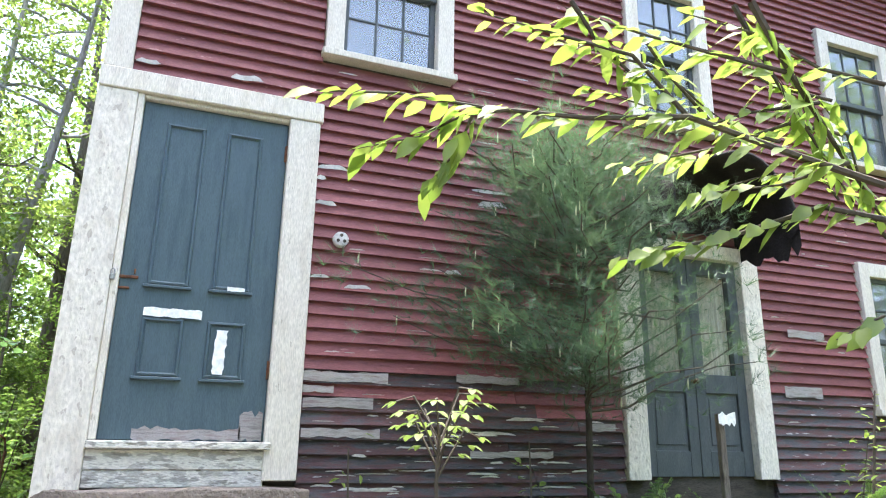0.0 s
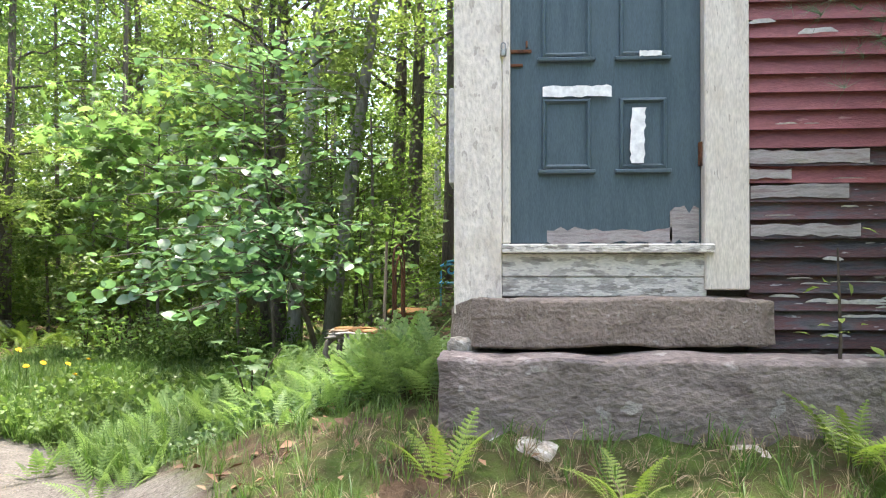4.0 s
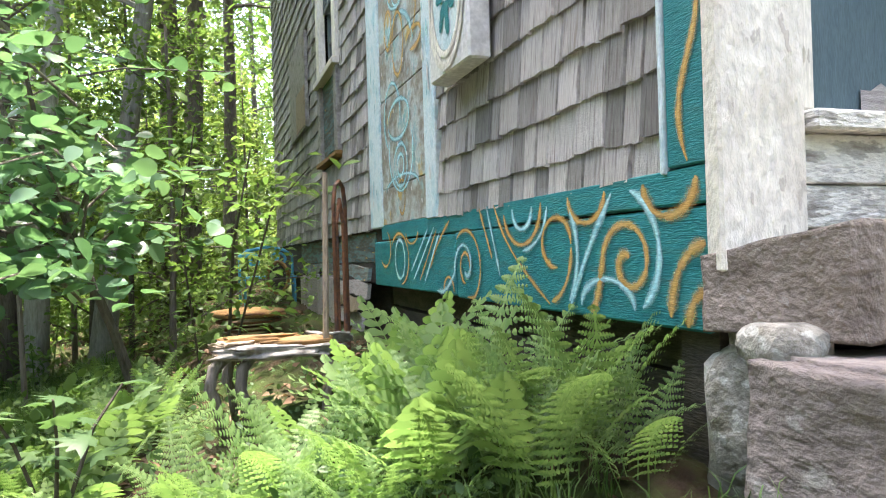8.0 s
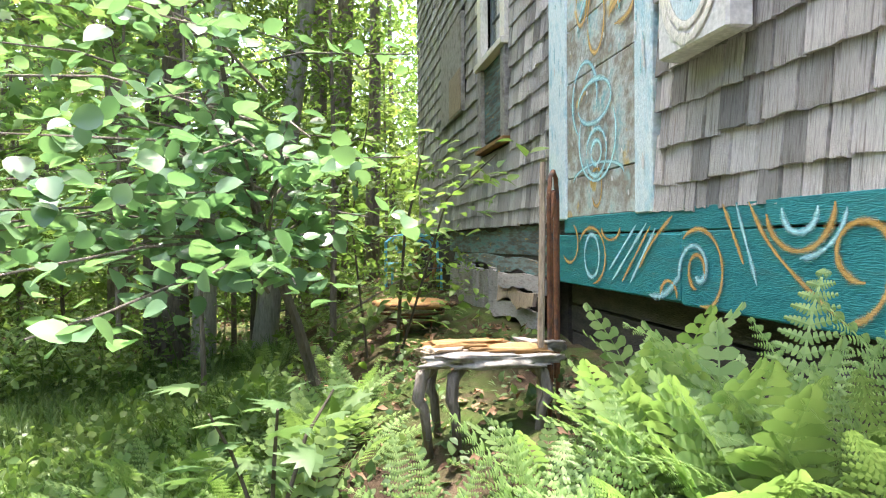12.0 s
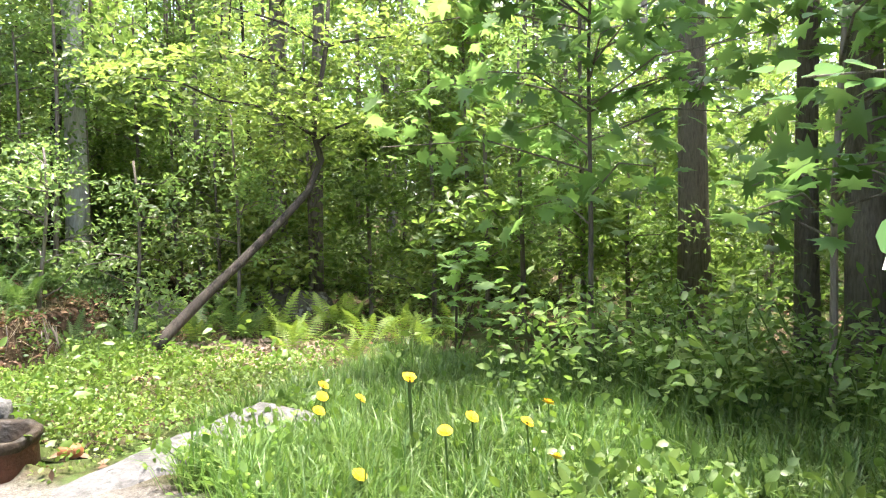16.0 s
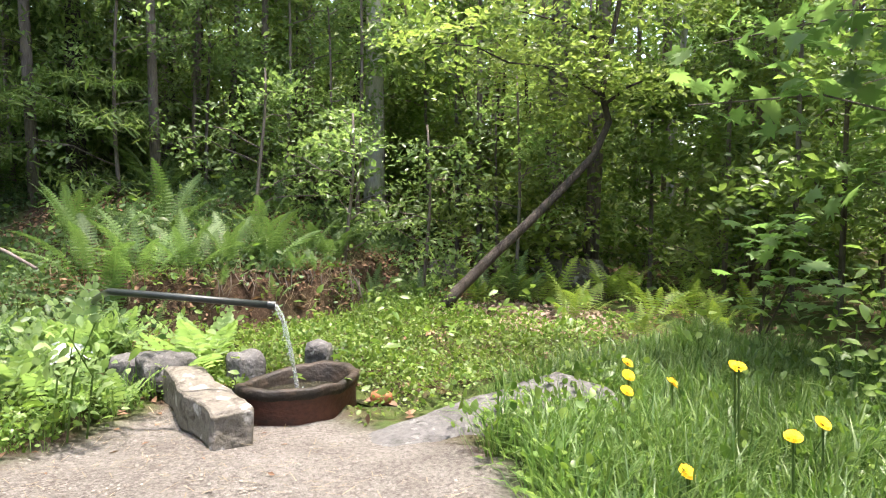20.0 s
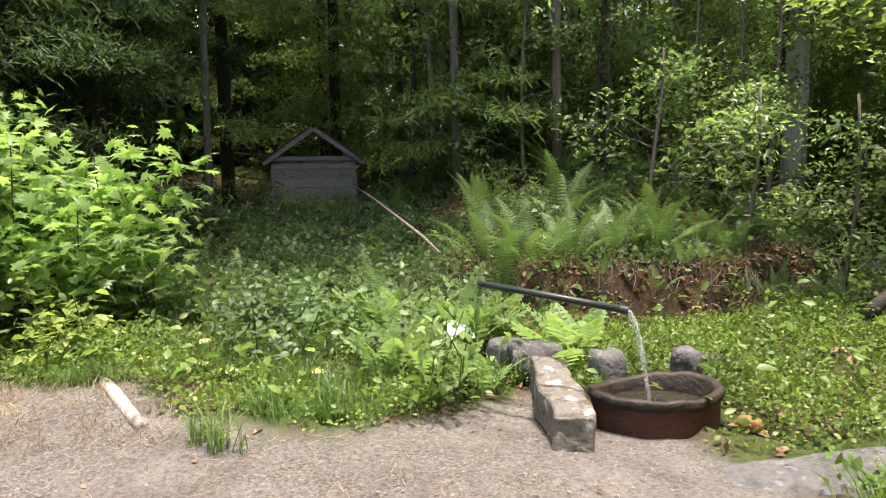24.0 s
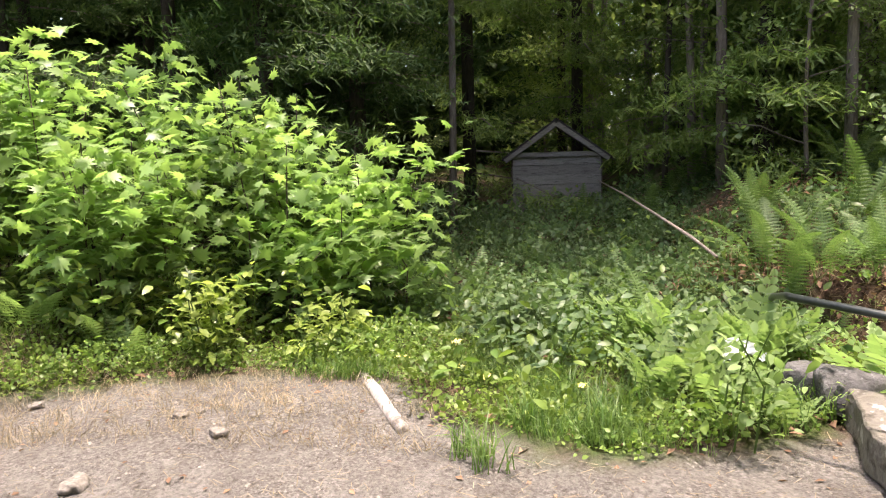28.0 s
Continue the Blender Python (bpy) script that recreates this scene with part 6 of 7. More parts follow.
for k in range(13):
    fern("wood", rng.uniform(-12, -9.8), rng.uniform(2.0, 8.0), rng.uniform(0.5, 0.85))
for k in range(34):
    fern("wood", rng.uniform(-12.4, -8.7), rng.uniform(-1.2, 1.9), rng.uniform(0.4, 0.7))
for k in range(10):
    fern("lace", rng.uniform(-7.9, -7.2), rng.uniform(-2.6, -1.2), rng.uniform(0.5, 0.75))
for k in range(9):
    fern("lace", rng.uniform(-2.4, -1.2), rng.uniform(2.4, 5.0), rng.uniform(0.4, 0.65))
for k in range(18):
    fern("lace" if k % 3 else "sens", rng.uniform(-2.1, -1.0), rng.uniform(0.95, 2.5), rng.uniform(0.36, 0.55))


for k in range(10):
    fern("sens" if k % 2 else "lace", rng.uniform(-2.5, -1.3), rng.uniform(1.1, 2.1), rng.uniform(0.36, 0.5))


def stuff(name, template, p, size, mat, label, category, tilt=0.35, lift=0.0):
    p = p + np.column_stack([np.zeros((len(p), 2)), rng.uniform(0, 1, len(p)) * lift])
    me = scatter(name, template, p, up_turns(len(p), tilt), size * rng.uniform(0.6, 1.25, len(p)))
    return tagged(part(name, me, mat), label, category, kind="stuff")


def green(x, y):
    d = np.hypot(np.maximum(-x, 0), np.maximum(-y, 0))
    return (yard(x, y) < 0.45) & ~((x > -0.05) & (y > -0.25)) & (d > 0.15)


def wood_edge(x, y):
    return green(x, y) & ~((x > -5.2) & (y < 5) & (y > 1.5) & (x < -2.5))


# grass beside the yard, clover and cress round the spring
p = spread_on(15500, -5.6, -1.6, 0.2, 5.4, lambda x, y: green(x, y) & (rng.random(len(x)) < 0.85) & ~((np.abs(x + 5.42 - 0.42 * (y - 2.95)) < 0.24) & (np.abs(y - 3.0) < 0.62)))
stuff("grass", T_grass(9, 1, 0.1, 1.3), p, 0.27, GRASS, "lush green grass beside the gravel yard", "grass", 0.12)
p = spread_on(3500, -2.6, 3.0, -5.0, 0.2, lambda x, y: green(x, y))
stuff("grass", T_grass(7, 2, 0.06, 0.8), p, 0.15, GRASS, "rough grass before the house", "grass", 0.2)
p = spread_on(1100, -0.8, 2.2, -2.6, -0.3, lambda x, y: green(x, y))
stuff("dry_grass", T_grass(7, 4, 0.06, 1.2), p, 0.1, DRYGRASS, "dry straw-coloured grass at the doorstep", "grass", 0.4)
p = spread_on(3000, -8.2, -6.5, -0.6, 1.7, lambda x, y: (yard(x, y) < 0.75) & (np.sin(x * 5 + y * 2) + np.sin(y * 6.3 - x * 3) + rng.normal(0, 0.4, len(x)) > 0.5))
stuff("grass", T_grass(7, 3, 0.12, 1.4), p, 0.15, GRASS, "grass tufts along the gravel edge", "grass", 0.15)
p = np.concatenate([np.column_stack([rng.normal(x, w, n), rng.normal(y, w, n), np.full(n, float(gz(x, y)))]) for x, y, w, n in ((-6.91, 1.28, 0.1, 50), (-6.6, 1.15, 0.06, 22), (-6.36, 0.66, 0.06, 14), (-7.96, -0.2, 0.1, 40), (-6.68, 0.87, 0.06, 18), (-6.97, 1.98, 0.09, 36), (-7.1, 1.05, 0.12, 40))])
stuff("grass", T_grass(8, 5, 0.08, 1.2), p, 0.22, GRASS, "separate grass tufts on the gravel", "grass", 0.15)
p = spread_on(34000, -9.4, -5.8, -2.5, 5.0, lambda x, y: (yard(x, y) < 0.4) & ~((np.abs(x + 6.3) < 0.34) & (np.abs(y - 2.6) < 0.36)) & ~((np.abs(x + 6.4) < 0.45) & (np.abs(y - 2.15) < 0.2)) & ~((np.abs(x + 5.45 - 0.4 * (y - 2.95)) < 0.33) & (np.abs(y - 3.0) < 0.8)) & ~((((x + 7.0) / 0.75) ** 2 + ((y - 5.2) / 0.6) ** 2 < 1) & (rng.random(len(x)) < 0.9)))
TREFOIL = T_clump(5, 0.9, T_leaf(0.7, 0.1, 0.15), 61, 0.5)
c = p[:13500]
thick = np.sin(c[:, 0] * 3.1 + 1.3 * c[:, 1]) + np.sin(c[:, 1] * 4.3 - c[:, 0]) + 0.6 * np.sin(c[:, 0] * 9 + c[:, 1] * 7)
bankside = smooth(-7.9, -8.4, c[:, 0]) * smooth(1.2, 2.0, c[:, 1])
c = c[rng.random(len(c)) < np.clip(0.55 + 0.4 * thick, 0.12, 1) * (1 - 0.75 * bankside)]
h = np.clip(0.08 + 0.09 * (np.sin(c[:, 0] * 3.1 + 1.3 * c[:, 1]) + np.sin(c[:, 1] * 4.3 - c[:, 0])), 0.03, 0.26)
c[:, 2] += h * rng.random(len(c)) ** 0.7
stuff("ground_cover", TREFOIL, c, 0.026, COVER, "low leafy ground cover round the spring", "plants", 0.45)
q = p[15000:]
q = q[(q[:, 1] > 2.2) & (q[:, 0] > -7.9)]
q = q[:7000]
stuff("cress", TREFOIL, q, 0.027, CRESS, "yellow-green cress along the spring run", "plants", 0.4, 0.12)
p = spread_on(14000, -14, 0.2, -7, 11, lambda x, y: wood_edge(x, y) & (np.sin(x * 2.1 + y) + np.sin(y * 1.7 - x) > -0.9))
p = p[~((p[:, 0] > -3.2) & (p[:, 1] < 2.6))]
stuff("undergrowth", LEAF6, p, 0.08, COVER, "low woodland undergrowth leaves", "plants", 0.5, 0.3)
low = spread_on(3600, -2.8, -0.3, 0.2, 2.9, lambda x, y: green(x, y) & ~((x > -1.25) & (y > 0.95) & (rng.random(len(x)) < 0.85)))
stuff("leaf_litter", DIAMOND, spread_on(420, -1.3, -0.1, 0.8, 3.6), 0.045, LITTER, "dead leaves and twigs round the branch table", "leaves", 0.4, 0.02)
stuff("undergrowth", TREFOIL, low, 0.036, HERB, "low green plants under the shrub", "plants", 0.4, 0.07)
p = spread_on(5200, -13.0, -8.4, -2.0, 2.2)
stuff("undergrowth", TREFOIL, p, 0.045, HERB, "low dark green plants on the shaded floor before the hut", "plants", 0.45, 0.2)
p = spread_on(9000, -13, 0.3, -6, 10, lambda x, y: wood_edge(x, y))
stuff("leaf_litter", DIAMOND, p, 0.07, LITTER, "brown dead leaves on the woodland floor", "leaves", 0.4, 0.02)
p = spread_on(5200, -7.9, -6.2, 4.5, 6.0, lambda x, y: ((x + 7.0) / 0.85) ** 2 + ((y - 5.2) / 0.7) ** 2 < 1)
stuff("leaf_litter", DIAMOND, p, 0.055, PALELITTER, "pale dead leaves on the slope", "leaves", 0.4, 0.02)
p = spread_on(6500, -7.2, -2.5, -3.5, 2.4, lambda x, y: yard(x, y) > 0.5)
stuff("straw", (np.array([[0, -0.02, 0], [1, -0.015, 0.05], [1, 0.015, 0.05], [0, 0.02, 0]]), np.array([[0, 1, 2], [0, 2, 3]])), p + (0, 0, 0.006), 0.06, DRYGRASS, "scattered straw and twigs on gravel", "straw", 0.12)
p = spread_on(9000, -7.0, -2.5, -3.5, 2.6, lambda x, y: yard(x, y) > 0.4)
PEB = (np.array([[1, 0, 0], [0.3, 0.8, 0], [-0.8, 0.5, 0], [-0.6, -0.7, 0], [0.5, -0.8, 0], [0, 0, 0.6]]), np.array([[0, 1, 5], [1, 2, 5], [2, 3, 5], [3, 4, 5], [4, 0, 5]]))
stuff("pebbles", PEB, p, 0.008, PEBBLE, "small loose pebbles", "pebbles", 0.1)

p = spread_on(900, -7.3, -3.0, -3.0, 2.4, lambda x, y: (yard(x, y) > 0.4) & (rng.random(len(x)) < smooth(-5.4, -6.9, x) * 0.9 + 0.12))
stuff("leaf_bits", DIAMOND, p + (0, 0, 0.004), 0.035, LITTER, "brown leaf scraps on the gravel", "leaves", 0.25)
p = spread_on(1500, -8.0, -6.4, -2.6, 0.5, lambda x, y: (yard(x, y) > 0.02) | (x > -7.7))
stuff("dry_grass", T_grass(6, 8, 0.14, 2.4), p, 0.09, DRYGRASS, "dry straw along the gravel edge", "grass", 0.5)
p = spread_on(3600, -8.3, -6.6, -2.2, 1.7, lambda x, y: (yard(x, y) < 0.7) & (np.sin(x * 4 - y * 3) + rng.normal(0, 0.6, len(x)) > -0.5))
stuff("clover", TREFOIL, p, 0.03, CRESS, "low yellow-green clover at the gravel edge", "plants", 0.4, 0.09)
p = spread_on(11000, -10.6, -7.9, 1.4, 6.0, lambda x, y: np.sin(x * 5 + y) + np.sin(y * 4 - x * 2) + rng.normal(0, 0.5, len(x)) > -0.4)
stuff("bank_litter", DIAMOND, p, 0.05, LITTER, "brown dead leaves caught on the earth bank", "leaves", 0.7, 0.03)
p = spread_on(600, -9.3, -7.9, 1.6, 6.0)
stuff("dry_grass", T_grass(6, 12, 0.08, 1.8), p, 0.12, DRYGRASS, "dry grass and rootlets hanging on the bank", "grass", 0.9)
p = spread_on(9500, -11.4, -8.0, 0.6, 6.2, lambda x, y: np.sin(x * 3.3 - y * 2) + np.sin(y * 3 + x) + rng.normal(0, 0.5, len(x)) > 0.35 - 0.7 * smooth(-8.3, -9.2, x))
stuff("bank_plants", TREFOIL, p, 0.044, HERB, "small green plants on the earth bank", "plants", 0.5, 0.1)
p = spread_on(4600, -5.4, -2.4, 1.6, 5.2, lambda x, y: green(x, y) & (np.sin(x * 4 + y * 3) + rng.normal(0, 0.7, len(x)) > 0.1))
stuff("clover", TREFOIL, p, 0.042, COVER, "broad-leaved weeds among the grass", "plants", 0.4, 0.17)
# weeds added in a lighter green to brighten the shrub's shadow by colour
p = spread_on(3400, -3.7, -1.5, 1.5, 3.3, lambda x, y: green(x, y) & (np.sin(x * 5 - y * 2) + rng.normal(0, 0.7, len(x)) > -0.3))
stuff("clover", TREFOIL, p, 0.05, LEAF_BUSH, "broad light green weeds under the shrub", "plants", 0.35, 0.22)
# dandelions
for k, (x, y, z) in enumerate([(-4.164, 2.957, -0.297), (-4.141, 3.171, -0.3), (-5.011, 3.465, -0.316), (-3.942, 3.246, -0.319), (-3.804, 3.139, -0.404), (-4.447, 3.249, -0.185), (-4.857, 3.191, -0.354), (-4.93, 3.33, -0.33), (-4.75, 3.36, -0.33), (-3.95, 3.6, -0.33), (-4.4, 2.75, -0.42), (-4.48, 3.3, -0.2)]):
    g0 = float(gz(x, y))
    t = thing("dandelion", (x, y, g0), "yellow dandelion flower on a thin stalk in grass", "flower", group="dandelions")
    part("stalk", Build().tube([(0.02, 0.01, -0.02), (0.01, 0, (z - g0) / 2), (0, 0, z - g0)], 0.004, 5), GRASS, t)
    hv, hf = [], []
    for ringk, (rr, zz, nn) in enumerate(((0.027, 0.0, 20), (0.021, 0.009, 16), (0.012, 0.015, 10))):
        for i in range(nn):
            a = 2 * math.pi * (i + 0.3 * ringk) / nn
            w = 0.16
            o = len(hv)
            hv += [(0, 0, zz - 0.006), (rr * math.cos(a - w), rr * math.sin(a - w), zz), (rr * 1.08 * math.cos(a), rr * 1.08 * math.sin(a), zz + 0.002), (rr * math.cos(a + w), rr * math.sin(a + w), zz)]
            hf += [(o, o + 1, o + 2, o + 3)]
    part("flower_head", Build().add(hv, hf), YELLOW, t).matrix_basis = pose(0, 0, z - g0, rng.uniform(-30, 30), rng.uniform(5, 45), 0)

# round-leaved shrub beside the shingled wall
def leaf_bush(name, stems, leafmat, template, n, size, label, spread, flat=0.35, stem_r=0.02, stemmat=TWIG, tilt=0.3, group=""):
    x, y = stems[0][0][0], stems[0][0][1]
    t = thing(name, (x, y, float(gz(x, y))), label, "shrub", group=group)
    allp = []
    for s in stems:
        wpart("stem", Build().tube(s, [(stem_r if s is stems[0] else min(stem_r, 0.006)) * (1 - 0.75 * i / (len(s) - 1)) + 0.002 for i in range(len(s))], 6), stemmat, t)
        q = np.array(s)
        d = np.concatenate([[0], np.cumsum(np.linalg.norm(np.diff(q, axis=0), axis=1))])
        u = np.linspace(d[-1] * 0.3, d[-1], 40)
        allp.append(np.column_stack([np.interp(u, d, q[:, c]) for c in range(3)]))
    allp = np.concatenate(allp)
    p = allp[rng.integers(0, len(allp), n)] + np.clip(rng.normal(0, spread, (n, 3)), -1.5 * spread, 1.5 * spread) * (1, 1, flat)
    p[:, 2] = np.maximum(p[:, 2], gz(p[:, 0], p[:, 1]) + 0.04)
    me = scatter("leaves", template, p, up_turns(n, tilt), size * rng.uniform(0.6, 1.2, n))
    wpart("leaves", me, leafmat, t)
    return t


sx, sy, sz = -1.3, 2.55, -0.1
stems = [[(sx, sy, sz), (-1.38, 2.5, 0.2), (-1.5, 2.42, 0.55), (-1.62, 2.36, 0.95), (-1.7, 2.3, 1.5)]]
for a, L, h in ((200, 0.9, 0.55), (250, 0.9, 0.75), (290, 0.6, 0.9), (170, 0.8, 0.95), (225, 1.1, 0.95), (330, 0.5, 0.7), (120, 0.7, 1.1), (265, 1.0, 0.5), (215, 1.2, 0.7), (60, 0.5, 0.9), (190, 1.3, 1.25), (240, 0.8, 1.4)):
    stems.append([(-1.5, 2.42, h - 0.15), (-1.5 + L * 0.5 * math.cos(radians(a)), 2.42 + L * 0.5 * math.sin(radians(a)), h + 0.02), (-1.5 + L * math.cos(radians(a)), 2.42 + L * math.sin(radians(a)), h - 0.02)])
for tip in ((-2.3, 1.4, 0.46), (-2.1, 1.4, 0.3), (-1.9, 1.3, 0.36), (-1.65, 1.7, 0.88), (-1.9, 1.7, 0.75), (-2.4, 1.9, 0.62), (-1.5, 1.9, 0.55), (-1.35, 1.8, 0.42), (-2.0, 2.0, 1.1), (-1.3, 2.1, 1.0), (-2.85, 1.95, 0.72), (-2.92, 1.9, 0.45), (-2.75, 1.85, 0.6), (-2.6, 1.7, 0.5)):
    stems.append([(-1.5, 2.42, 0.6), ((tip[0] - 1.5) / 2, (tip[1] + 2.42) / 2, tip[2] + 0.1), tip])
leaf_bush("round_leaf_shrub", stems, LEAF_BROAD, OVAL, 900, 0.096, "shrub with large round green leaves and a slanting brown stem", 0.12, 0.4, 0.028, BARK, 0.5)
stems = [[(-1.95, 3.4, -0.3), (-1.98, 3.42, 0.6), (-2.05, 3.45, 1.6), (-2.1, 3.5, 3.0)]]
for k in range(30):
    a, h = k * 2.4, 0.5 + 2.4 * k / 30
    L = rng.uniform(0.6, 1.3) * (1.15 - 0.25 * h / 3)
    stems.append([(-2.0, 3.43, h), (-2.0 + L * 0.5 * math.cos(a), 3.43 + L * 0.5 * math.sin(a), h + 0.12), (-2.0 + L * math.cos(a), 3.43 + L * math.sin(a), h + 0.1)])
leaf_bush("round_leaf_shrub", stems, LEAF_BROAD, OVAL, 700, 0.1, "tall shrub with layered round green leaves at the wood edge", 0.15, 0.25, 0.016, BARK, 0.3)
stems = [[(-0.85, 3.3, -0.2), (-0.8, 3.2, 0.6), (-0.7, 3.0, 1.15)], [(-0.85, 3.3, -0.2), (-0.6, 2.9, 0.8), (-0.45, 2.4, 0.98)], [(-1.0, 3.4, -0.2), (-1.1, 3.3, 0.7), (-1.0, 3.1, 1.3)]]
leaf_bush("wall_sapling", stems, LEAF_BUSH, LEAF6, 260, 0.1, "thin leafy sapling growing by the shingled wall", 0.12, 0.6, 0.01)

# maple sapling at the grass edge
stems = [[(-4.13, 5.45, -0.7), (-4.12, 5.42, 0.4), (-4.15, 5.48, 1.6), (-4.1, 5.5, 3.4)]]
for k in range(34):
    a, h = rng.uniform(0, 6.283), rng.uniform(0.35, 3.2)
    L = rng.uniform(0.6, 1.5)
    stems.append([(-4.13, 5.45, h), (-4.13 + L * 0.5 * math.cos(a), 5.45 + L * 0.5 * math.sin(a), h + 0.2), (-4.13 + L * math.cos(a), 5.45 + L * math.sin(a), h + 0.15)])
leaf_bush("maple_sapling", stems, LEAF_MAPLE, MAPLE, 1080, 0.2, "young maple with broad green lobed leaves", 0.22, 0.5, 0.022, BARK, 0.55)
stems = [[(-2.75, 4.6, -0.6), (-2.76, 4.58, 0.6), (-2.7, 4.6, 2.0), (-2.65, 4.6, 3.0)]]
for k in range(28):
    a, h = rng.uniform(0, 6.283), rng.uniform(0.25, 2.8)
    L = rng.uniform(0.5, 1.1)
    stems.append([(-2.75, 4.6, h), (-2.75 + L * 0.5 * math.cos(a), 4.6 + L * 0.5 * math.sin(a), h + 0.15), (-2.75 + L * math.cos(a), 4.6 + L * math.sin(a), h + 0.08)])
leaf_bush("maple_sapling", stems, LEAF_MAPLE, MAPLE, 440, 0.19, "young maple with broad green lobed leaves", 0.2, 0.5, 0.02, BARK, 0.55)
stems = [[(-5.2, 5.6, -0.6), (-5.1, 5.4, 0.2), (-4.8, 5.0, 0.3)], [(-5.2, 5.6, -0.6), (-4.9, 5.2, -0.1), (-4.6, 4.7, 0.0)]]
near = [[(-1.4, 1.2, -0.3), (-1.38, 1.15, 0.0), (-1.36, 1.0, 0.16)], [(-1.4, 1.2, -0.3), (-1.5, 1.2, 0.0), (-1.55, 1.15, 0.12)], [(-1.4, 1.2, -0.3), (-1.3, 1.25, 0.02), (-1.22, 1.3, 0.14)]]
leaf_bush("maple_seedling", near, HERB, MAPLE, 26, 0.15, "low maple seedling with large flat lobed leaves among ferns", 0.09, 0.5, 0.006, TWIG, 0.25)
leaf_bush("maple_seedling", stems, LEAF_MAPLE, MAPLE, 90, 0.16, "low maple seedling with broad lobed leaves", 0.16, 0.4, 0.01)
stems = []
for k in range(60):
    x, y = rng.uniform(-4.3, -2.0), rng.uniform(3.9, 5.4)
    g0 = float(gz(x, y))
    stems.append([(x, y, g0), (x + 0.03, y, g0 + 0.3), (x + rng.normal(0, 0.08), y - 0.05, g0 + rng.uniform(0.4, 0.75))])
leaf_bush("meadow_herbs", stems, LEAF_BUSH, LEAF6, 3200, 0.07, "dense thicket of narrow-leaved herbs at the wood edge", 0.1, 0.8, 0.006, GRASS, 0.5)

stems = []
for k in range(80):
    x, y = rng.uniform(-8.7, -7.3), rng.uniform(0.5, 2.3)
    if x > -7.5 and 1.6 < y < 2.1:
        continue
    g0 = float(gz(x, y))
    stems.append([(x, y, g0), (x + 0.02, y, g0 + 0.12), (x + rng.normal(0, 0.08), y + rng.normal(0, 0.06), g0 + rng.uniform(0.15, 0.4))])
leaf_bush("spring_herbs", stems, HERB, LEAF6, 2200, 0.075, "blue-green broad-leaved herbs growing beside the spring", 0.09, 0.6, 0.005, GRASS, 0.45)

stems = []
for k in range(5):
    x, y = -6.7 + rng.uniform(-0.1, 0.1), 1.7 + rng.uniform(-0.12, 0.12)
    g0 = float(gz(x, y))
    stems.append([(x, y, g0), (x + 0.03, y + 0.02, (g0 - 0.1) / 2), (-6.54 + rng.uniform(-0.07, 0.05), 1.74 + rng.uniform(-0.12, 0.1), rng.uniform(-0.3, -0.12))])
leaf_bush("spring_herbs", stems, FERN, LEAF6, 150, 0.06, "light green herbs in front of the black pipe", 0.09, 0.8, 0.003, GRASS, 0.6)

# big sunlit bush at the yard's far corner
stems = []
for k in range(70):
    x, y = rng.uniform(-9.6, -7.7), rng.uniform(-4.6, 0.1)
    if x > -8.3 and y > -1.0 or x > -8.8 and y > -0.4:
        continue
    g0 = float(gz(x, y))
    top = g0 + rng.uniform(0.9, 1.75) * (0.8 + 0.22 * (y < -0.9))
    stems.append([(x, y, g0 - 0.05), (x + 0.1, y + 0.05, (g0 + top) / 2), (x + rng.uniform(-0.1, 0.45), y + rng.uniform(-0.2, 0.35), top)])
leaf_bush("bramble_bush", stems, LEAF_BRAMBLE, MAPLE, 9500, 0.145, "large sunlit bramble bush with pale lobed leaves", 0.2, 0.55, 0.01, TWIG, 0.5)

# low sunlit herbs along the foot of the bramble
eh = np.random.default_rng(58)
stems = []
for k in range(46):
    x, y = eh.uniform(-8.15, -7.55), eh.uniform(-3.4, -0.1)
    g0 = float(gz(x, y))
    stems.append([(x, y, g0 - 0.02), (x + 0.04, y, g0 + 0.15), (x + eh.uniform(0.02, 0.12), y + eh.normal(0, 0.06), g0 + eh.uniform(0.22, 0.55))])
leaf_bush("edge_herbs", stems, LEAF_CREAM, LEAF6, 1700, 0.085, "low sunlit yellow-green herbs at the foot of the bramble", 0.09, 0.6, 0.004, GRASS, 0.45)

# pine sapling before the red wall
pn = thing("pine_sapling", (2.98, -0.45, float(gz(2.98, -0.45))), "young white pine with soft grey-green needles and pale candles", "tree")
px0, pg = np.array([2.98, -0.45, 0.0]), float(gz(2.98, -0.45))
part("trunk", Build().tube([(0, 0, -0.1), (0.02, 0, 1.0), (0.0, -0.05, 2.0), (0.03, -0.08, 2.75)], [0.024, 0.02, 0.013, 0.005], 8), DARKBARK, pn, smooth=True)
tuft, tdir = [], []
for k in range(90):
    h = rng.uniform(0.9, 2.62)
    a = rng.uniform(0, 6.283)
    L = (2.35 - 0.62 * h) * rng.uniform(0.4, 1.1) if h > 1.3 else rng.uniform(0.7, 1.35)
    dv = np.array([math.cos(a), 0.55 * math.sin(a), 0.28])
    tip = np.array([0, 0, h]) + dv * L
    lp = limb((0, 0, h), tip, 0.03)
    part("branch", Build().tube(lp, [0.009, 0.008, 0.006, 0.005, 0.003], 5), TWIG, pn)
    for u in np.linspace(0.3, 1, 9):
        c0 = np.array([0, 0, h]) + (tip - (0, 0, h)) * u
        for s in range(7):
            tuft.append(c0 + rng.normal(0, 0.1, 3))
            tdir.append(dv + rng.normal(0, 0.5, 3) + (0, 0, 0.4))
r9 = np.random.default_rng(9)
nv, nf = [], []
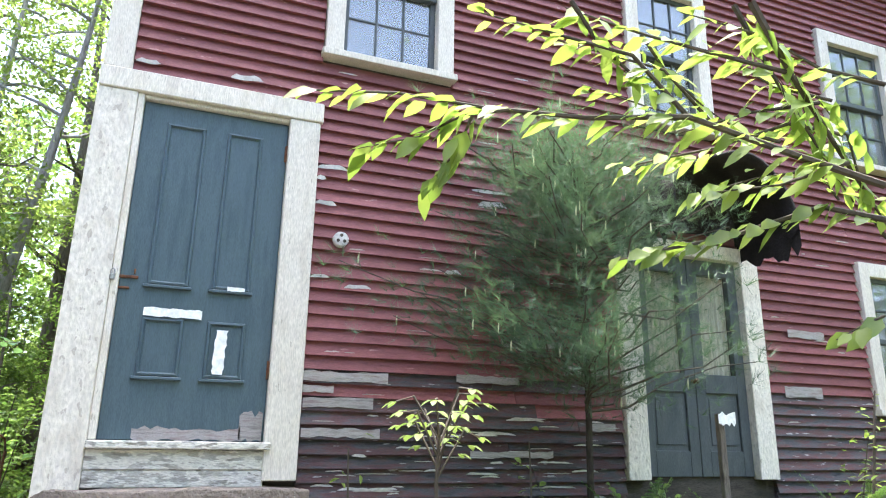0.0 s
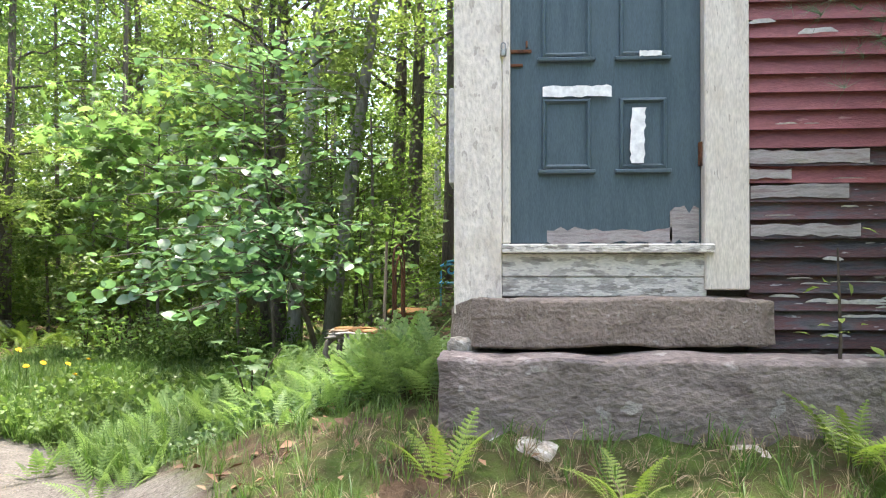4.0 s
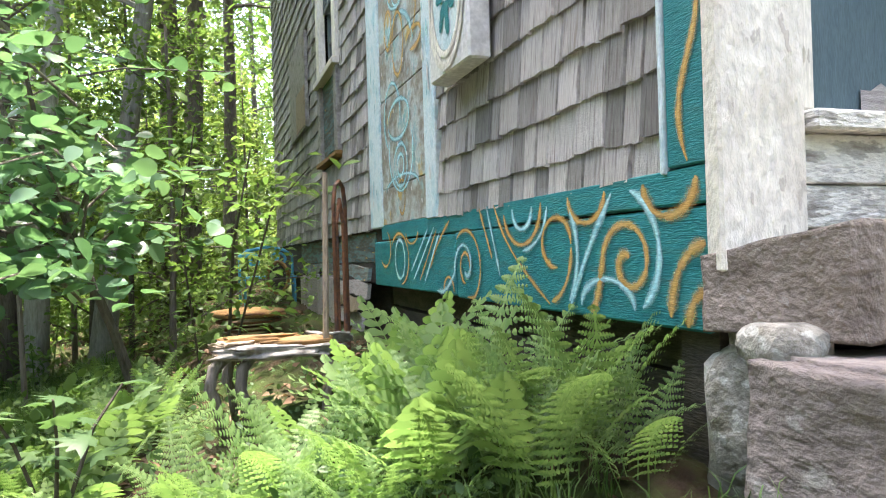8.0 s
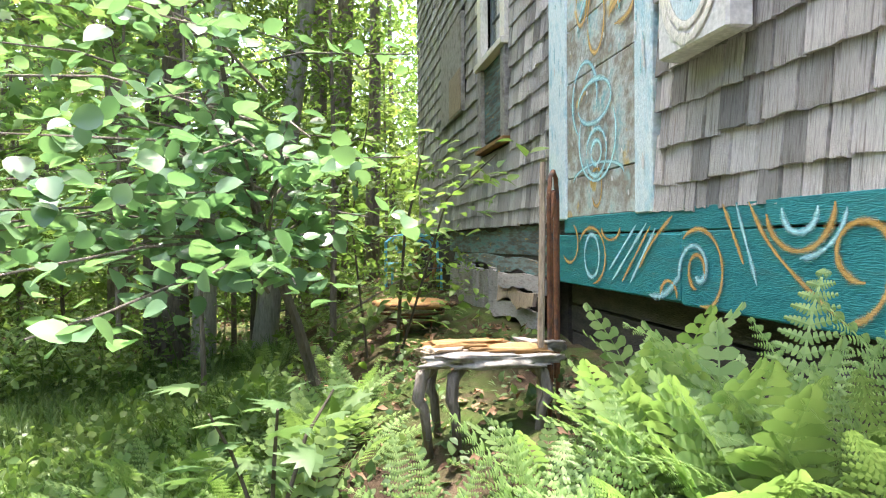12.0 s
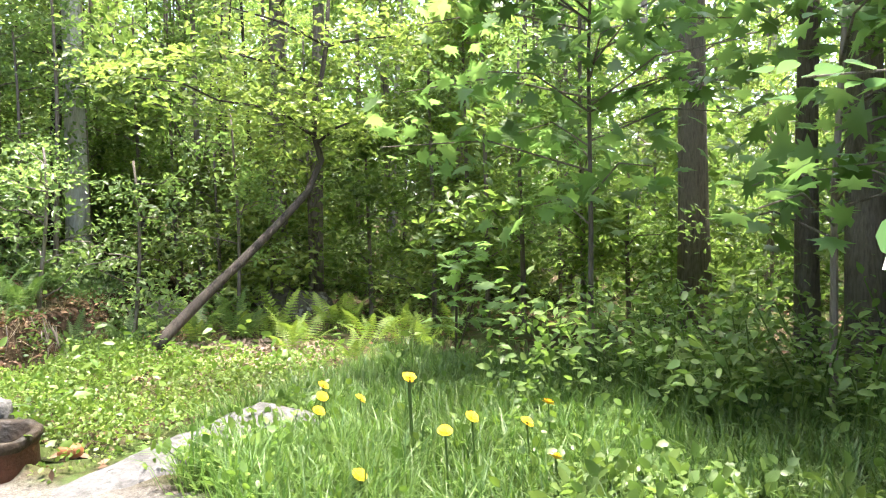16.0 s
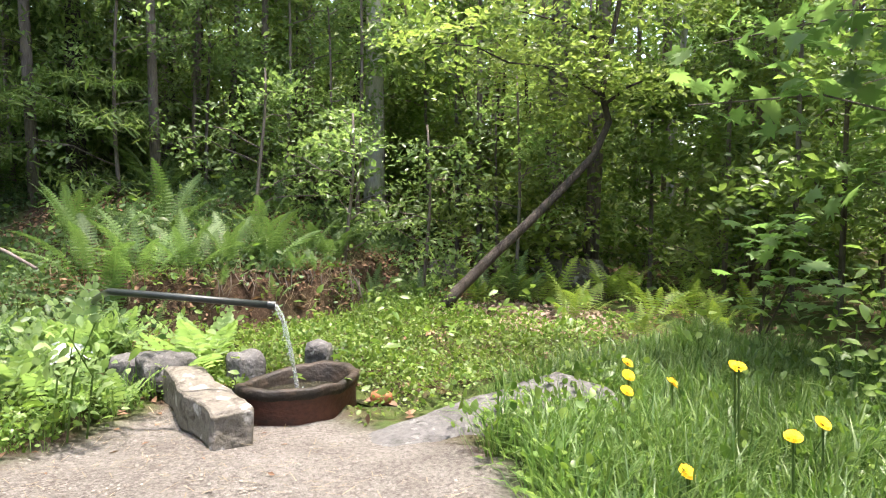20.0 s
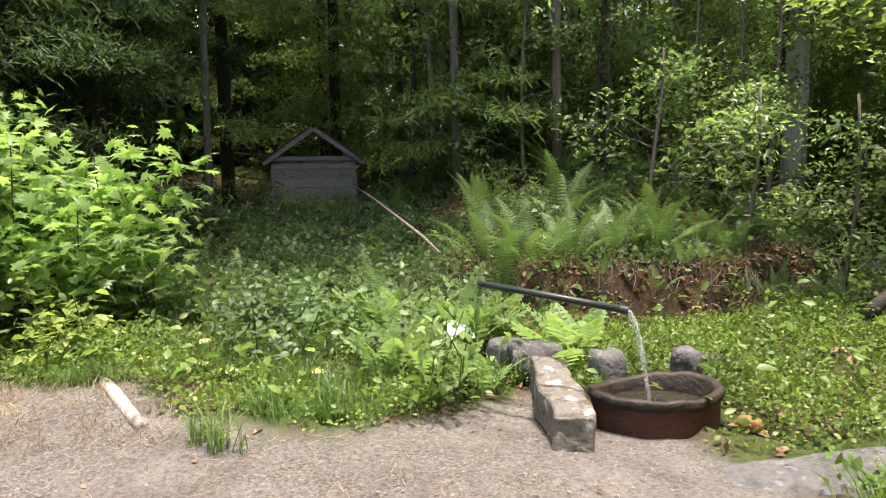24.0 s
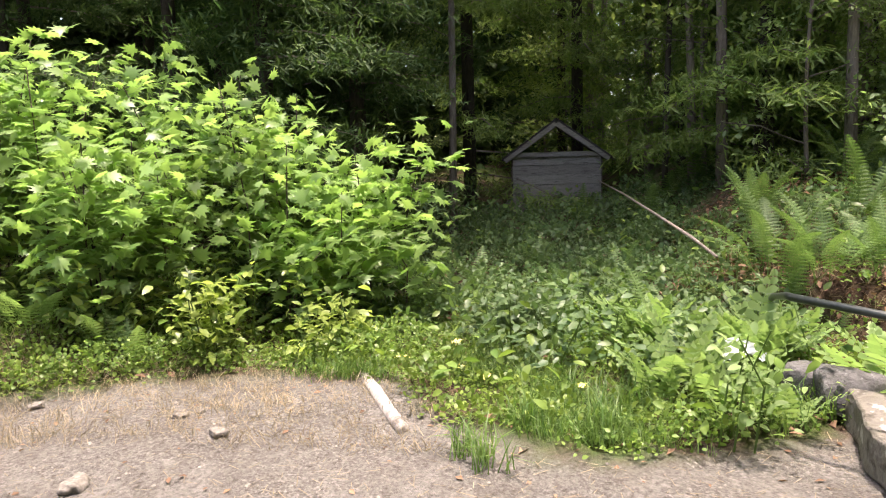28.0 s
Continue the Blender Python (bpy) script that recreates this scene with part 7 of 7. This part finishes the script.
for k in range(16):
    d9 = r9.normal(0, 0.5, 3) + (0, 0, 0.8)
    d9 /= np.linalg.norm(d9)
    sd = np.cross(d9, (0.3, 0.9, 0.1)) * 0.013
    o = len(nv)
    nv += [-sd, sd, d9]
    nf += [(o, o + 1, o + 2)]
tuft = np.array(tuft)
part("needles", scatter("needles", (np.array(nv), np.array(nf)), tuft, turns(np.array(tdir), rng.uniform(0, 6, len(tuft))), 0.095 * rng.uniform(0.8, 1.2, len(tuft))), PINE, pn)
cb = Build()
for i in rng.integers(0, len(tuft), 110):
    c0 = tuft[i]
    cb.tube([c0, c0 + (0, 0, 0.03), c0 + (0.003, 0, 0.06)], [0.004, 0.005, 0.002], 5)
part("candles", cb, CANDLE, pn, "pale upright new shoots")["kind"] = "stuff"

# seedling and brush before the red wall
sd0 = (1.14, -2.75, float(gz(1.14, -2.75)))
sdl = thing("ash_seedling", sd0, "small seedling with pale yellow-green compound leaves", "seedling")
rise = 0.84 - sd0[2]
sb = Build().tube([(0, 0, -0.05), (0.015, 0, rise * 0.5), (-0.005, 0, rise - 0.12), (0.0, 0, rise)], [0.006, 0.005, 0.004, 0.003], 6)
lp, ld = [], []
for k in range(11):
    a = k * 2.4
    h = rise - 0.04 + 0.008 * k
    tip = np.array([0.095 * math.cos(a), 0.095 * math.sin(a), h + 0.02 + 0.015 * (k % 3)])
    part("leaf_stalk", Build().tube([(0, 0, h - 0.06), tuple(tip * 0.6 + np.array((0, 0, h)) * 0.4 + (0, 0, 0.02)), tuple(tip)], 0.0025, 5), TWIG, sdl)
    for u in np.linspace(0.5, 1, 3):
        for s in (-1, 1):
            lp.append(np.array([0, 0, h - 0.05]) * (1 - u) + tip * u)
            ld.append((a + s * 0.9, -0.25))
    lp.append(tip)
    ld.append((a, -0.3))
part("stem", sb, TWIG, sdl)
ax = np.array([(math.cos(a) * math.cos(e), math.sin(a) * math.cos(e), math.sin(e)) for a, e in ld])
az = np.cross(ax, np.cross((0, 0, 1.0), ax))
az /= np.linalg.norm(az, axis=1, keepdims=True)
part("leaves", scatter("leaves", LEAF6, np.array(lp), np.stack([ax, np.cross(az, ax), az], axis=2), 0.034 * rng.uniform(0.7, 1.2, len(lp))), LEAF_SEED, sdl)
for k, (x, y, h) in enumerate([(1.52, -0.35, 0.75), (2.6, -0.4, 0.8), (4.75, -0.9, 1.3), (5.2, -0.8, 1.1), (5.0, -0.6, 0.9)]):
    g0 = float(gz(x, y))
    leaf_bush("brush_sapling", [[(x, y, g0 - 0.05), (x + 0.02, y, g0 + h * 0.5), (x + 0.14 * (k > 1), y - 0.02, g0 + h)]], LEAF_CREAM, LEAF6, 14 + 10 * k, 0.07, "thin bare-stemmed sapling before the clapboards", 0.08, 1.0, 0.008 + 0.006 * (k == 2))

# overhanging branch with young leaves
BR = [
    ([(2.74, -2.7, 1.66), (2.43, -2.61, 1.76), (2.1, -2.52, 1.87), (1.79, -2.4, 1.86), (1.47, -2.28, 1.89), (1.18, -2.19, 1.93), (0.88, -2.07, 1.94)], 28, 0.014),
    ([(2.85, -2.61, 1.58), (2.63, -2.54, 1.62), (2.36, -2.4, 1.52), (2.15, -2.31, 1.47), (1.99, -2.23, 1.43)], 34, 0.012),
    ([(2.4, -2.56, 2.37), (2.56, -2.55, 2.12), (2.79, -2.54, 1.81), (2.95, -2.54, 1.59)], 30, 0.016),
    ([(1.74, -2.4, 2.3), (1.85, -2.4, 2.15), (2.01, -2.42, 2.02), (2.16, -2.45, 1.92)], 26, 0.01),
    ([(1.52, -2.35, 1.86), (1.38, -2.29, 1.84), (1.25, -2.22, 1.77), (1.07, -2.14, 1.73)], 40, 0.006),
    ([(1.41, -2.31, 1.85), (1.38, -2.26, 1.74), (1.3, -2.19, 1.61)], 44, 0.006),
    ([(2.13, -2.48, 1.9), (1.93, -2.47, 2.09), (1.67, -2.39, 2.16), (1.41, -2.31, 2.23)], 30, 0.01),
    ([(2.56, -2.55, 2.12), (2.27, -2.46, 2.19), (2.03, -2.39, 2.25), (1.77, -2.31, 2.34)], 26, 0.01),
    ([(2.75, -2.58, 1.79), (2.53, -2.47, 1.71), (2.31, -2.38, 1.68)], 36, 0.008),
    ([(2.98, -2.6, 2.14), (2.74, -2.53, 2.19), (2.53, -2.48, 2.31), (2.22, -2.39, 2.39)], 30, 0.01),
    ([(3.05, -2.46, 1.58), (2.98, -2.46, 1.66), (2.87, -2.5, 1.95), (2.75, -2.5, 2.07)], 34, 0.008),
    ([(2.67, -2.56, 2.02), (2.44, -2.46, 1.98), (2.2, -2.35, 1.9)], 34, 0.008),
    ([(2.79, -2.59, 1.24), (2.73, -2.56, 1.21), (2.65, -2.51, 1.16)], 30, 0.006),
]
for k, off in ((2, (0.18, 0.25, 0.2)), (6, (0.3, 0.2, 0.12)), (7, (0.25, 0.3, -0.1)), (9, (0.1, 0.3, 0.1)), (10, (0.1, 0.25, 0.25)), (11, (0.3, 0.3, -0.1)), (3, (0.45, 0.2, 0.1)), (1, (0.25, 0.3, 0.5))):
    BR.append(([tuple(np.array(p) + off) for p in BR[k][0]], BR[k][1], BR[k][2] * 0.8))
ov = thing("overhanging_tree", (3.4, -3.0, float(gz(3.4, -3.0))), "roadside tree with overhanging sprays of glowing young leaves", "tree")
tr = Build().tube([(3.4, -3.0, -0.7), (3.35, -2.95, 0.6), (3.2, -2.8, 1.5), (3.3, -2.7, 2.6), (3.2, -2.6, 4.0)], [0.06, 0.05, 0.04, 0.03, 0.015], 9)
wpart("trunk", tr, BARK, ov, smooth=True)
lv, lx, lz = [], [], []
for k, (pts, dens, r0) in enumerate(BR):
    wpart("branch", Build().tube(pts, [r0 * (1 - 0.75 * i / (len(pts) - 1)) for i in range(len(pts))], 6), TWIG, ov)
    q = np.array(pts)
    d = np.concatenate([[0], np.cumsum(np.linalg.norm(np.diff(q, axis=0), axis=1))])
    n = int(d[-1] * dens)
    for i in range(n):
        u = d[-1] * (0.08 + 0.92 * i / n)
        c0 = np.array([np.interp(u, d, q[:, c]) for c in range(3)])
        c1 = np.array([np.interp(min(u + 0.03, d[-1] + 0.03), d, q[:, c]) for c in range(3)])
        f0 = q[-1] - q[0]
        f0 = f0 / np.linalg.norm(f0)
        s0 = np.cross(f0, (0, 0, 1.0)) * (1 if i % 2 else -1)
        ax = f0 * 0.75 + s0 * rng.uniform(0.3, 0.9) + (0, 0, rng.uniform(-0.75, -0.1))
        lv.append(c0 + rng.normal(0, 0.012, 3))
        lx.append(ax / np.linalg.norm(ax))
        lz.append((rng.normal(0, 0.35), rng.normal(0, 0.5) - 0.35, 1.0))
lx, lz = np.array(lx), np.array(lz)
ly = np.cross(lz, lx)
ly /= np.linalg.norm(ly, axis=1, keepdims=True)
wpart("leaves", scatter("leaves", T_leaf(0.5, 0.08, 0.12), np.array(lv), np.stack([lx, ly, np.cross(lx, ly)], axis=2), 0.108 * rng.uniform(0.6, 1.25, len(lv))), LEAF_CREAM, ov)

# ---- woodland ----
# leaning dead trunk and the tree it leans on
lt = thing("leaning_tree", (-7.2, 4.55, float(gz(-7.2, 4.55))), "dark crooked tree leaning over the slope, bending upright", "tree")
wpart("trunk", Build().tube([(-7.18, 4.55, -0.46), (-7.17, 4.64, -0.37), (-7.12, 5.01, -0.1), (-7.03, 5.33, 0.15), (-6.94, 5.75, 0.48), (-6.86, 6.07, 0.76), (-6.84, 6.27, 1.07), (-6.93, 6.28, 1.33), (-6.93, 6.4, 1.78), (-6.9, 6.48, 2.2), (-6.96, 6.66, 3.01), (-7.12, 6.76, 4.01)], [0.05, 0.046, 0.042, 0.038, 0.036, 0.034, 0.032, 0.028, 0.025, 0.022, 0.016, 0.009], 10), DARKBARK, lt, smooth=True)
tips = []
for bp in ([(-6.89, 6.27, 1.28), (-7.02, 6.13, 1.4), (-7.11, 6.05, 1.51), (-7.24, 5.79, 1.54), (-7.39, 5.5, 1.55), (-7.55, 5.23, 1.67), (-7.75, 4.88, 1.67)], [(-6.87, 6.25, 1.23), (-6.69, 6.31, 1.37), (-6.5, 6.36, 1.44)], [(-6.9, 6.48, 2.2), (-7.02, 5.95, 2.3), (-7.16, 5.4, 2.3)], [(-6.9, 6.48, 2.2), (-6.57, 6.53, 2.24), (-6.24, 6.58, 2.24)], [(-6.96, 6.66, 3.01), (-7.21, 6.01, 3.13), (-7.39, 5.43, 3.28)], [(-6.93, 6.4, 1.78), (-7.07, 5.86, 1.91), (-7.16, 5.35, 1.92)]):
    wpart("limb", Build().tube(bp, [0.018 - 0.012 * i / (len(bp) - 1) for i in range(len(bp))], 6), DARKBARK, lt)
    tips += bp[1:]
tips = np.array(tips)
q = tips[rng.integers(0, len(tips), 260)] + rng.normal(0, 0.3, (260, 3)) * (1, 1, 0.45)
wpart("crown", scatter("crown", SPRAYS[1], q, up_turns(260, 0.3), 0.075 * rng.uniform(0.8, 1.2, 260)), LEAF_YELLOW, lt)
tagged(part("fallen_branch", Build().tube([(-11.9, 1.62, 0.3), (-10.5, 1.73, 0.2), (-9.2, 1.85, 0.07), (-8.5, 1.91, 0.0), (-8.0, 1.94, -0.06)], [0.006, 0.009, 0.011, 0.012, 0.009], 7), BARK, None, "", True), "grey fallen branch slanting over the ferns", "branch")
for k, (x, y, w, h) in enumerate([(-7.9, 7.3, 0.8, 0.4), (-9.2, 6.6, 0.5, 0.3)]):
    o = tagged(part("bank_boulder", rock(w, w * 0.7, h, 150 + k, 0.4), BLOCK), "dark boulder half sunk in the bank", "rock")
    o.matrix_basis = pose(x, y, float(gz(x, y)) - 0.1, 0, 0, 60 * k)

# rootlets hanging in the hollow under the bank
roots = Build()
for k in range(50):
    y = rng.choice((rng.normal(4.5, 0.08), rng.normal(3.7, 0.5)))
    x = -8.08 - rng.uniform(0, 0.15)
    z = float(gz(x - 0.1, y)) + 0.02
    L = rng.uniform(0.06, 0.24)
    roots.tube([(x, y, z), (x + 0.03, y + rng.normal(0, 0.02), z - L * 0.5), (x + rng.normal(0.02, 0.03), y + rng.normal(0, 0.05), z - L)], [0.004, 0.003, 0.0015], 4)
tagged(part("rootlets", roots, BARK), "pale rootlets hanging from the earth bank", "roots", kind="stuff")

# the pair of pale trunks behind the side wall, and the trees round it
for x, y, h, r, lean, bark in ((-2.45, 5.3, 9, 0.1, (-0.01, 0.03), BARK), (-2.25, 5.25, 8, 0.085, (0.05, 0.02), PALEBARK), (-1.75, 5.0, 8, 0.085, (0.11, 0.02), PALEBARK), (-1.1, 8.0, 9, 0.13, (0.01, 0), BARK), (-1.35, 8.2, 10, 0.12, (0, 0), BARK), (-3.6, 7.6, 10, 0.14, (0.02, 0), BARK), (-2.75, 5.7, 7, 0.07, (0, 0.01), BARK), (-0.6, 9.4, 9, 0.1, (0, 0), BARK)):
    broadleaf(x, y, h, r, 1.7, LEAF_YELLOW, 240, 0.075, 0.35, lean, bark, NEAR_SPRAYS)
for x, y, h in ((-1.2, 4.6, 2.6), (-1.6, 5.8, 3.6), (-5.6, 7.4, 4.2), (-2.2, 6.6, 4.2), (-1.9, 5.6, 2.4), (-4.6, 7.4, 4.5), (-6.3, 8.2, 4.0), (-9.6, 5.6, 3.2), (-9.8, 7.4, 4.0)):
    broadleaf(x, y, h, 0.02, 0.95, LEAF_WOOD if x > -1.7 else LEAF_MID, 190, 0.06, 0.12, sprays=NEAR_SPRAYS, label="leafy sapling at the wood edge with fresh green leaves")
# trunks over the bank
for x, y, h, r, lean, bark in ((-10.2, 6.3, 12, 0.11, (0.0, 0.0), PALEBARK), (-10.5, 6.6, 12, 0.08, (-0.02, 0.01), BARK), (-8.3, 7.6, 10, 0.1, (0, 0), BARK), (-8.6, 7.9, 10, 0.1, (0.01, 0.01), BARK), (-8.0, 7.9, 10, 0.08, (0.02, 0), BARK), (-11.9, 4.0, 7, 0.035, (-0.03, -0.06), PALEBARK), (-11.6, 4.3, 8, 0.04, (0.01, 0.0), BARK), (-11.3, 5.4, 8, 0.04, (0.0, 0.02), BARK), (-12.6, 5.2, 11, 0.06, (0, 0), BARK)):
    broadleaf(x, y, h, r, 1.6, LEAF_MID, 190, 0.08, 0.34, lean, bark, NEAR_SPRAYS)


# added trees, crowns mostly out of view, that shade the hut and bank
for x, y, h, r in ((-10.4, 3.7, 9, 0.04), (-10.9, 2.7, 9, 0.045), (-13.9, 2.5, 10, 0.05), (-12.4, -0.1, 9, 0.04)):
    broadleaf(x, y, h, r, 3.0, LEAF_WOOD, 520, 0.13, 0.42, (0, 0), BARK)


for x, y, h in ((-8.6, 8.8, 3.0), (-6.6, 9.4, 3.2), (-5.2, 9.0, 3.2), (-11.2, 3.2, 3.2), (-11.0, 4.4, 3.0), (-10.4, 5.2, 2.6), (-11.9, 5.8, 3.4)):
    broadleaf(x, y, h, 0.016, 0.95, LEAF_WOOD if x > -8 else LEAF_MID, 170, 0.065, 0.08, sprays=NEAR_SPRAYS, label="leafy understorey sapling with light green leaves in layers")


for x, y, h in ((-8.2, 5.3, 1.7), (-8.6, 4.7, 1.4), (-7.9, 6.3, 2.2), (-9.3, 4.2, 1.5), (-10.3, 3.3, 2.6), (-10.9, 4.5, 3.0), (-11.5, 2.7, 3.0), (-9.9, 5.4, 2.4)):
    broadleaf(x, y, h, 0.012, 0.8, LEAF_MID, 70, 0.06, 0.15, sprays=NEAR_SPRAYS, label="leafy sapling on the bank with pale green leaves")


def clear(x, y, pad=0.0):
    """Where no woodland tree may stand: yard, road, house and the camera's way."""
    if -8.6 - pad < x < 9.5 and -9 < y < 4.9:
        return True
    if x > -0.9 and y < 10 and y > -9:
        return True
    if x < -8 and y < 5 and x > -11.4 and y > -5:
        return True
    if -10.5 < x < -6.3 and 4 < y < 7.2:
        return True
    return -13.9 < x < -8.6 and -0.2 < y < 2.3


rt = np.random.default_rng(21)
count = 0
while count < 62:
    a, d = rt.uniform(radians(60), radians(268)), 8 + 15 * rt.random() ** 0.8
    x, y = -3.2 + d * math.cos(a), 1.0 + d * math.sin(a)
    if clear(x, y) or (y < 0.8 and x < -8):
        continue
    count += 1
    h = rt.uniform(6, 14)
    broadleaf(x, y, h, rt.uniform(0.035, 0.1) * (0.6 + h / 20), rt.uniform(1.2, 2.2), LEAF_WOOD if rt.random() < 0.55 else LEAF_YELLOW, 150 + int(h * 7), 0.12, rt.uniform(0.12, 0.4), (rt.normal(0, 0.03), rt.normal(0, 0.03)), PALEBARK if rt.random() < 0.25 else BARK)
count = 0
while count < 110:
    a, d = rt.uniform(radians(60), radians(262)), 6.0 + 11 * rt.random()
    x, y = -3.2 + d * math.cos(a), 1.0 + d * math.sin(a)
    if clear(x, y, -0.6) or (y < 0.8 and x < -8):
        continue
    count += 1
    broadleaf(x, y, rt.uniform(1.4, 4.0), 0.02, rt.uniform(0.6, 1.1), LEAF_WOOD if rt.random() < 0.5 else LEAF_YELLOW, 170, 0.1, 0.06, label="thin understorey sapling with fresh green leaves")


def pole(x, y, h, r, lean, mat, bark):
    """A crowded young tree: a bare thin stem with a few limbs and a thin crown."""
    g0 = float(gz(x, y))
    t = thing("tree", (x, y, g0), "thin crowded young tree with a bare stem and sparse leaves", "tree", group="woodland trees")
    ph = x * 7 + y * 3
    pts = [(lean[0] * u * h + 0.05 * math.sin(u * 6 + ph), lean[1] * u * h + 0.05 * math.sin(u * 5 + ph), -0.2 + u * (h + 0.2)) for u in np.linspace(0, 1, 8)]
    part("trunk", Build().tube(pts, [r * (1 - 0.75 * i / 7) + 0.004 for i in range(8)], 7), bark, t, smooth=True)
    tips = []
    for k in range(4):
        i = 2 + k
        a = rt.uniform(0, 6.283)
        L = rt.uniform(0.5, 1.1)
        e = np.array(pts[i]) + (L * math.cos(a), L * math.sin(a), 0.3 * L)
        part("limb", Build().tube(limb(pts[i], tuple(e), -0.05), [0.008, 0.007, 0.006, 0.004, 0.002], 5), bark, t)
        tips += [np.array(pts[i]) * 0.5 + e * 0.5, e]
    q = np.array(tips)[rt.integers(0, 8, 46)] + rt.normal(0, 0.3, (46, 3)) * (1, 1, 0.4)
    part("crown", scatter("crown", NEAR_SPRAYS[int(rt.integers(0, 4))], q, up_turns(46, 0.3), 0.075 * rt.uniform(0.8, 1.2, 46)), mat, t)


count = 0
while count < 75:
    x, y = rt.uniform(-16, -9.6), rt.uniform(2.4, 11)
    if x > -11 and y < 5.2 or x > -10.6 and y < 7.4:
        continue
    count += 1
    pole(x, y, rt.uniform(4, 8), rt.uniform(0.018, 0.05), (rt.normal(0, 0.03), rt.normal(0, 0.03)), (LEAF_MID, LEAF_YELLOW, LEAF_WOOD)[count % 3], (DARKBARK, BARK, BARK)[count % 3])


def hemlock(x, y, h, r, n, mat=SPRUCE):
    """A dark conifer with drooping flat sprays."""
    g0 = float(gz(x, y))
    t = thing("hemlock", (x, y, g0), "dark green hemlock with drooping flat branches", "tree", group="hemlocks")
    part("trunk", Build().tube([(0, 0, -0.2), (0, 0, h * 0.5), (0, 0, h)], [0.1, 0.065, 0.012], 9), DARKBARK, t, smooth=True)
    p, nn = [], []
    for k in range(n):
        hh = h * (0.04 + 0.94 * rt.random())
        a = rt.uniform(0, 6.283)
        L = r * (1.05 - hh / h) * rt.uniform(0.7, 1.1)
        tip = np.array((L * math.cos(a), L * math.sin(a), hh - 0.18 * L))
        part("limb", Build().tube([(0, 0, hh), tuple(tip * 0.5 + np.array((0, 0, hh)) * 0.5 + (0, 0, 0.05 * L)), tuple(tip)], [0.02, 0.012, 0.004], 4), BARK, t)
        for u in np.linspace(0.15, 1, 10):
            for s in range(3):
                p.append(tip * u + np.array((0, 0, hh)) * (1 - u) + rt.normal(0, 0.16, 3) * (1, 1, 0.35))
                nn.append((0.25 * math.cos(a), 0.25 * math.sin(a), 1))
    p = np.array(p)
    sliver = (np.array([[0, 0, 0], [0.5, 0.1, 0.0], [1, 0, -0.1], [0.5, -0.1, 0]]), np.array([[0, 2, 1], [0, 3, 2]]))
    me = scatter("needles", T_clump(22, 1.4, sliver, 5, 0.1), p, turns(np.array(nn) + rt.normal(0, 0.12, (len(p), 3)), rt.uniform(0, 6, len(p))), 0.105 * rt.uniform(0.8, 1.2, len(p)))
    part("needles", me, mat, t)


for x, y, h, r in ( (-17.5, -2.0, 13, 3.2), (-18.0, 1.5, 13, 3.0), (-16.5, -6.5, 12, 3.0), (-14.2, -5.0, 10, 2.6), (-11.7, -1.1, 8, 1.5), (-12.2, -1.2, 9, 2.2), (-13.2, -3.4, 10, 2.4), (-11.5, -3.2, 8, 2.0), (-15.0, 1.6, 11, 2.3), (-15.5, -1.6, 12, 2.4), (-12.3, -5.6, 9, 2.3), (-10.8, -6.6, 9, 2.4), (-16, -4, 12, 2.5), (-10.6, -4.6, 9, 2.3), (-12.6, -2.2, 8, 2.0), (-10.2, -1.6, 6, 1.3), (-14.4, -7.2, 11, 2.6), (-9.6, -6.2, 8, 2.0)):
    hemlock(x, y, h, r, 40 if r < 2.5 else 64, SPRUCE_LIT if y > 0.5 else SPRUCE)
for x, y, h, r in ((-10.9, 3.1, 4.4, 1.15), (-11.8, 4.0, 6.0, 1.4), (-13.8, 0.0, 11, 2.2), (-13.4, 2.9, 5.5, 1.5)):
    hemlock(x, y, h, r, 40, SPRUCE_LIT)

# far woods all round
n = 5400
a, d = rt.uniform(0, 6.283, n), rt.uniform(24, 34, n)
p = np.column_stack([-3 + d * np.cos(a), 1 + d * np.sin(a), 0 * a])
p[:, 2] = gz(p[:, 0], p[:, 1]) + 15 * rt.random(n) ** 1.6
far = scatter("far_woods", T_clump(40, 2.6, DIAMOND, 77, 0.7), p, up_turns(n, 0.4), 0.42 * rt.uniform(0.8, 1.4, n))
tagged(part("far_woods", far, LEAF_WOOD), "distant green woodland all round", "trees", kind="stuff")
n = 2600
a, d = rt.uniform(radians(180), radians(250), n), rt.uniform(15.5, 23, n)
p = np.column_stack([-3 + d * np.cos(a), 1 + d * np.sin(a), 0 * a])
p[:, 2] = gz(p[:, 0], p[:, 1]) + 12 * rt.random(n) ** 1.2
far = scatter("far_conifers", T_clump(40, 2.4, DIAMOND, 79, 0.4), p, up_turns(n, 0.25), 0.3 * rt.uniform(0.8, 1.4, n))
tagged(part("far_conifers", far, SPRUCE), "dark conifer woods behind the hut", "trees", kind="stuff")
tb2 = Build()
for k in range(110):
    a, d = rt.uniform(0, 6.283), rt.uniform(22, 32)
    x, y = -3 + d * math.cos(a), 1 + d * math.sin(a)
    g0 = float(gz(x, y))
    tb2.tube([(x, y, g0 - 0.3), (x + 0.2, y, g0 + 6), (x + 0.1, y + 0.2, g0 + 13)], [0.2, 0.14, 0.05], 6)
tagged(part("far_trunks", tb2, BARK), "distant tree trunks", "trees", kind="stuff")
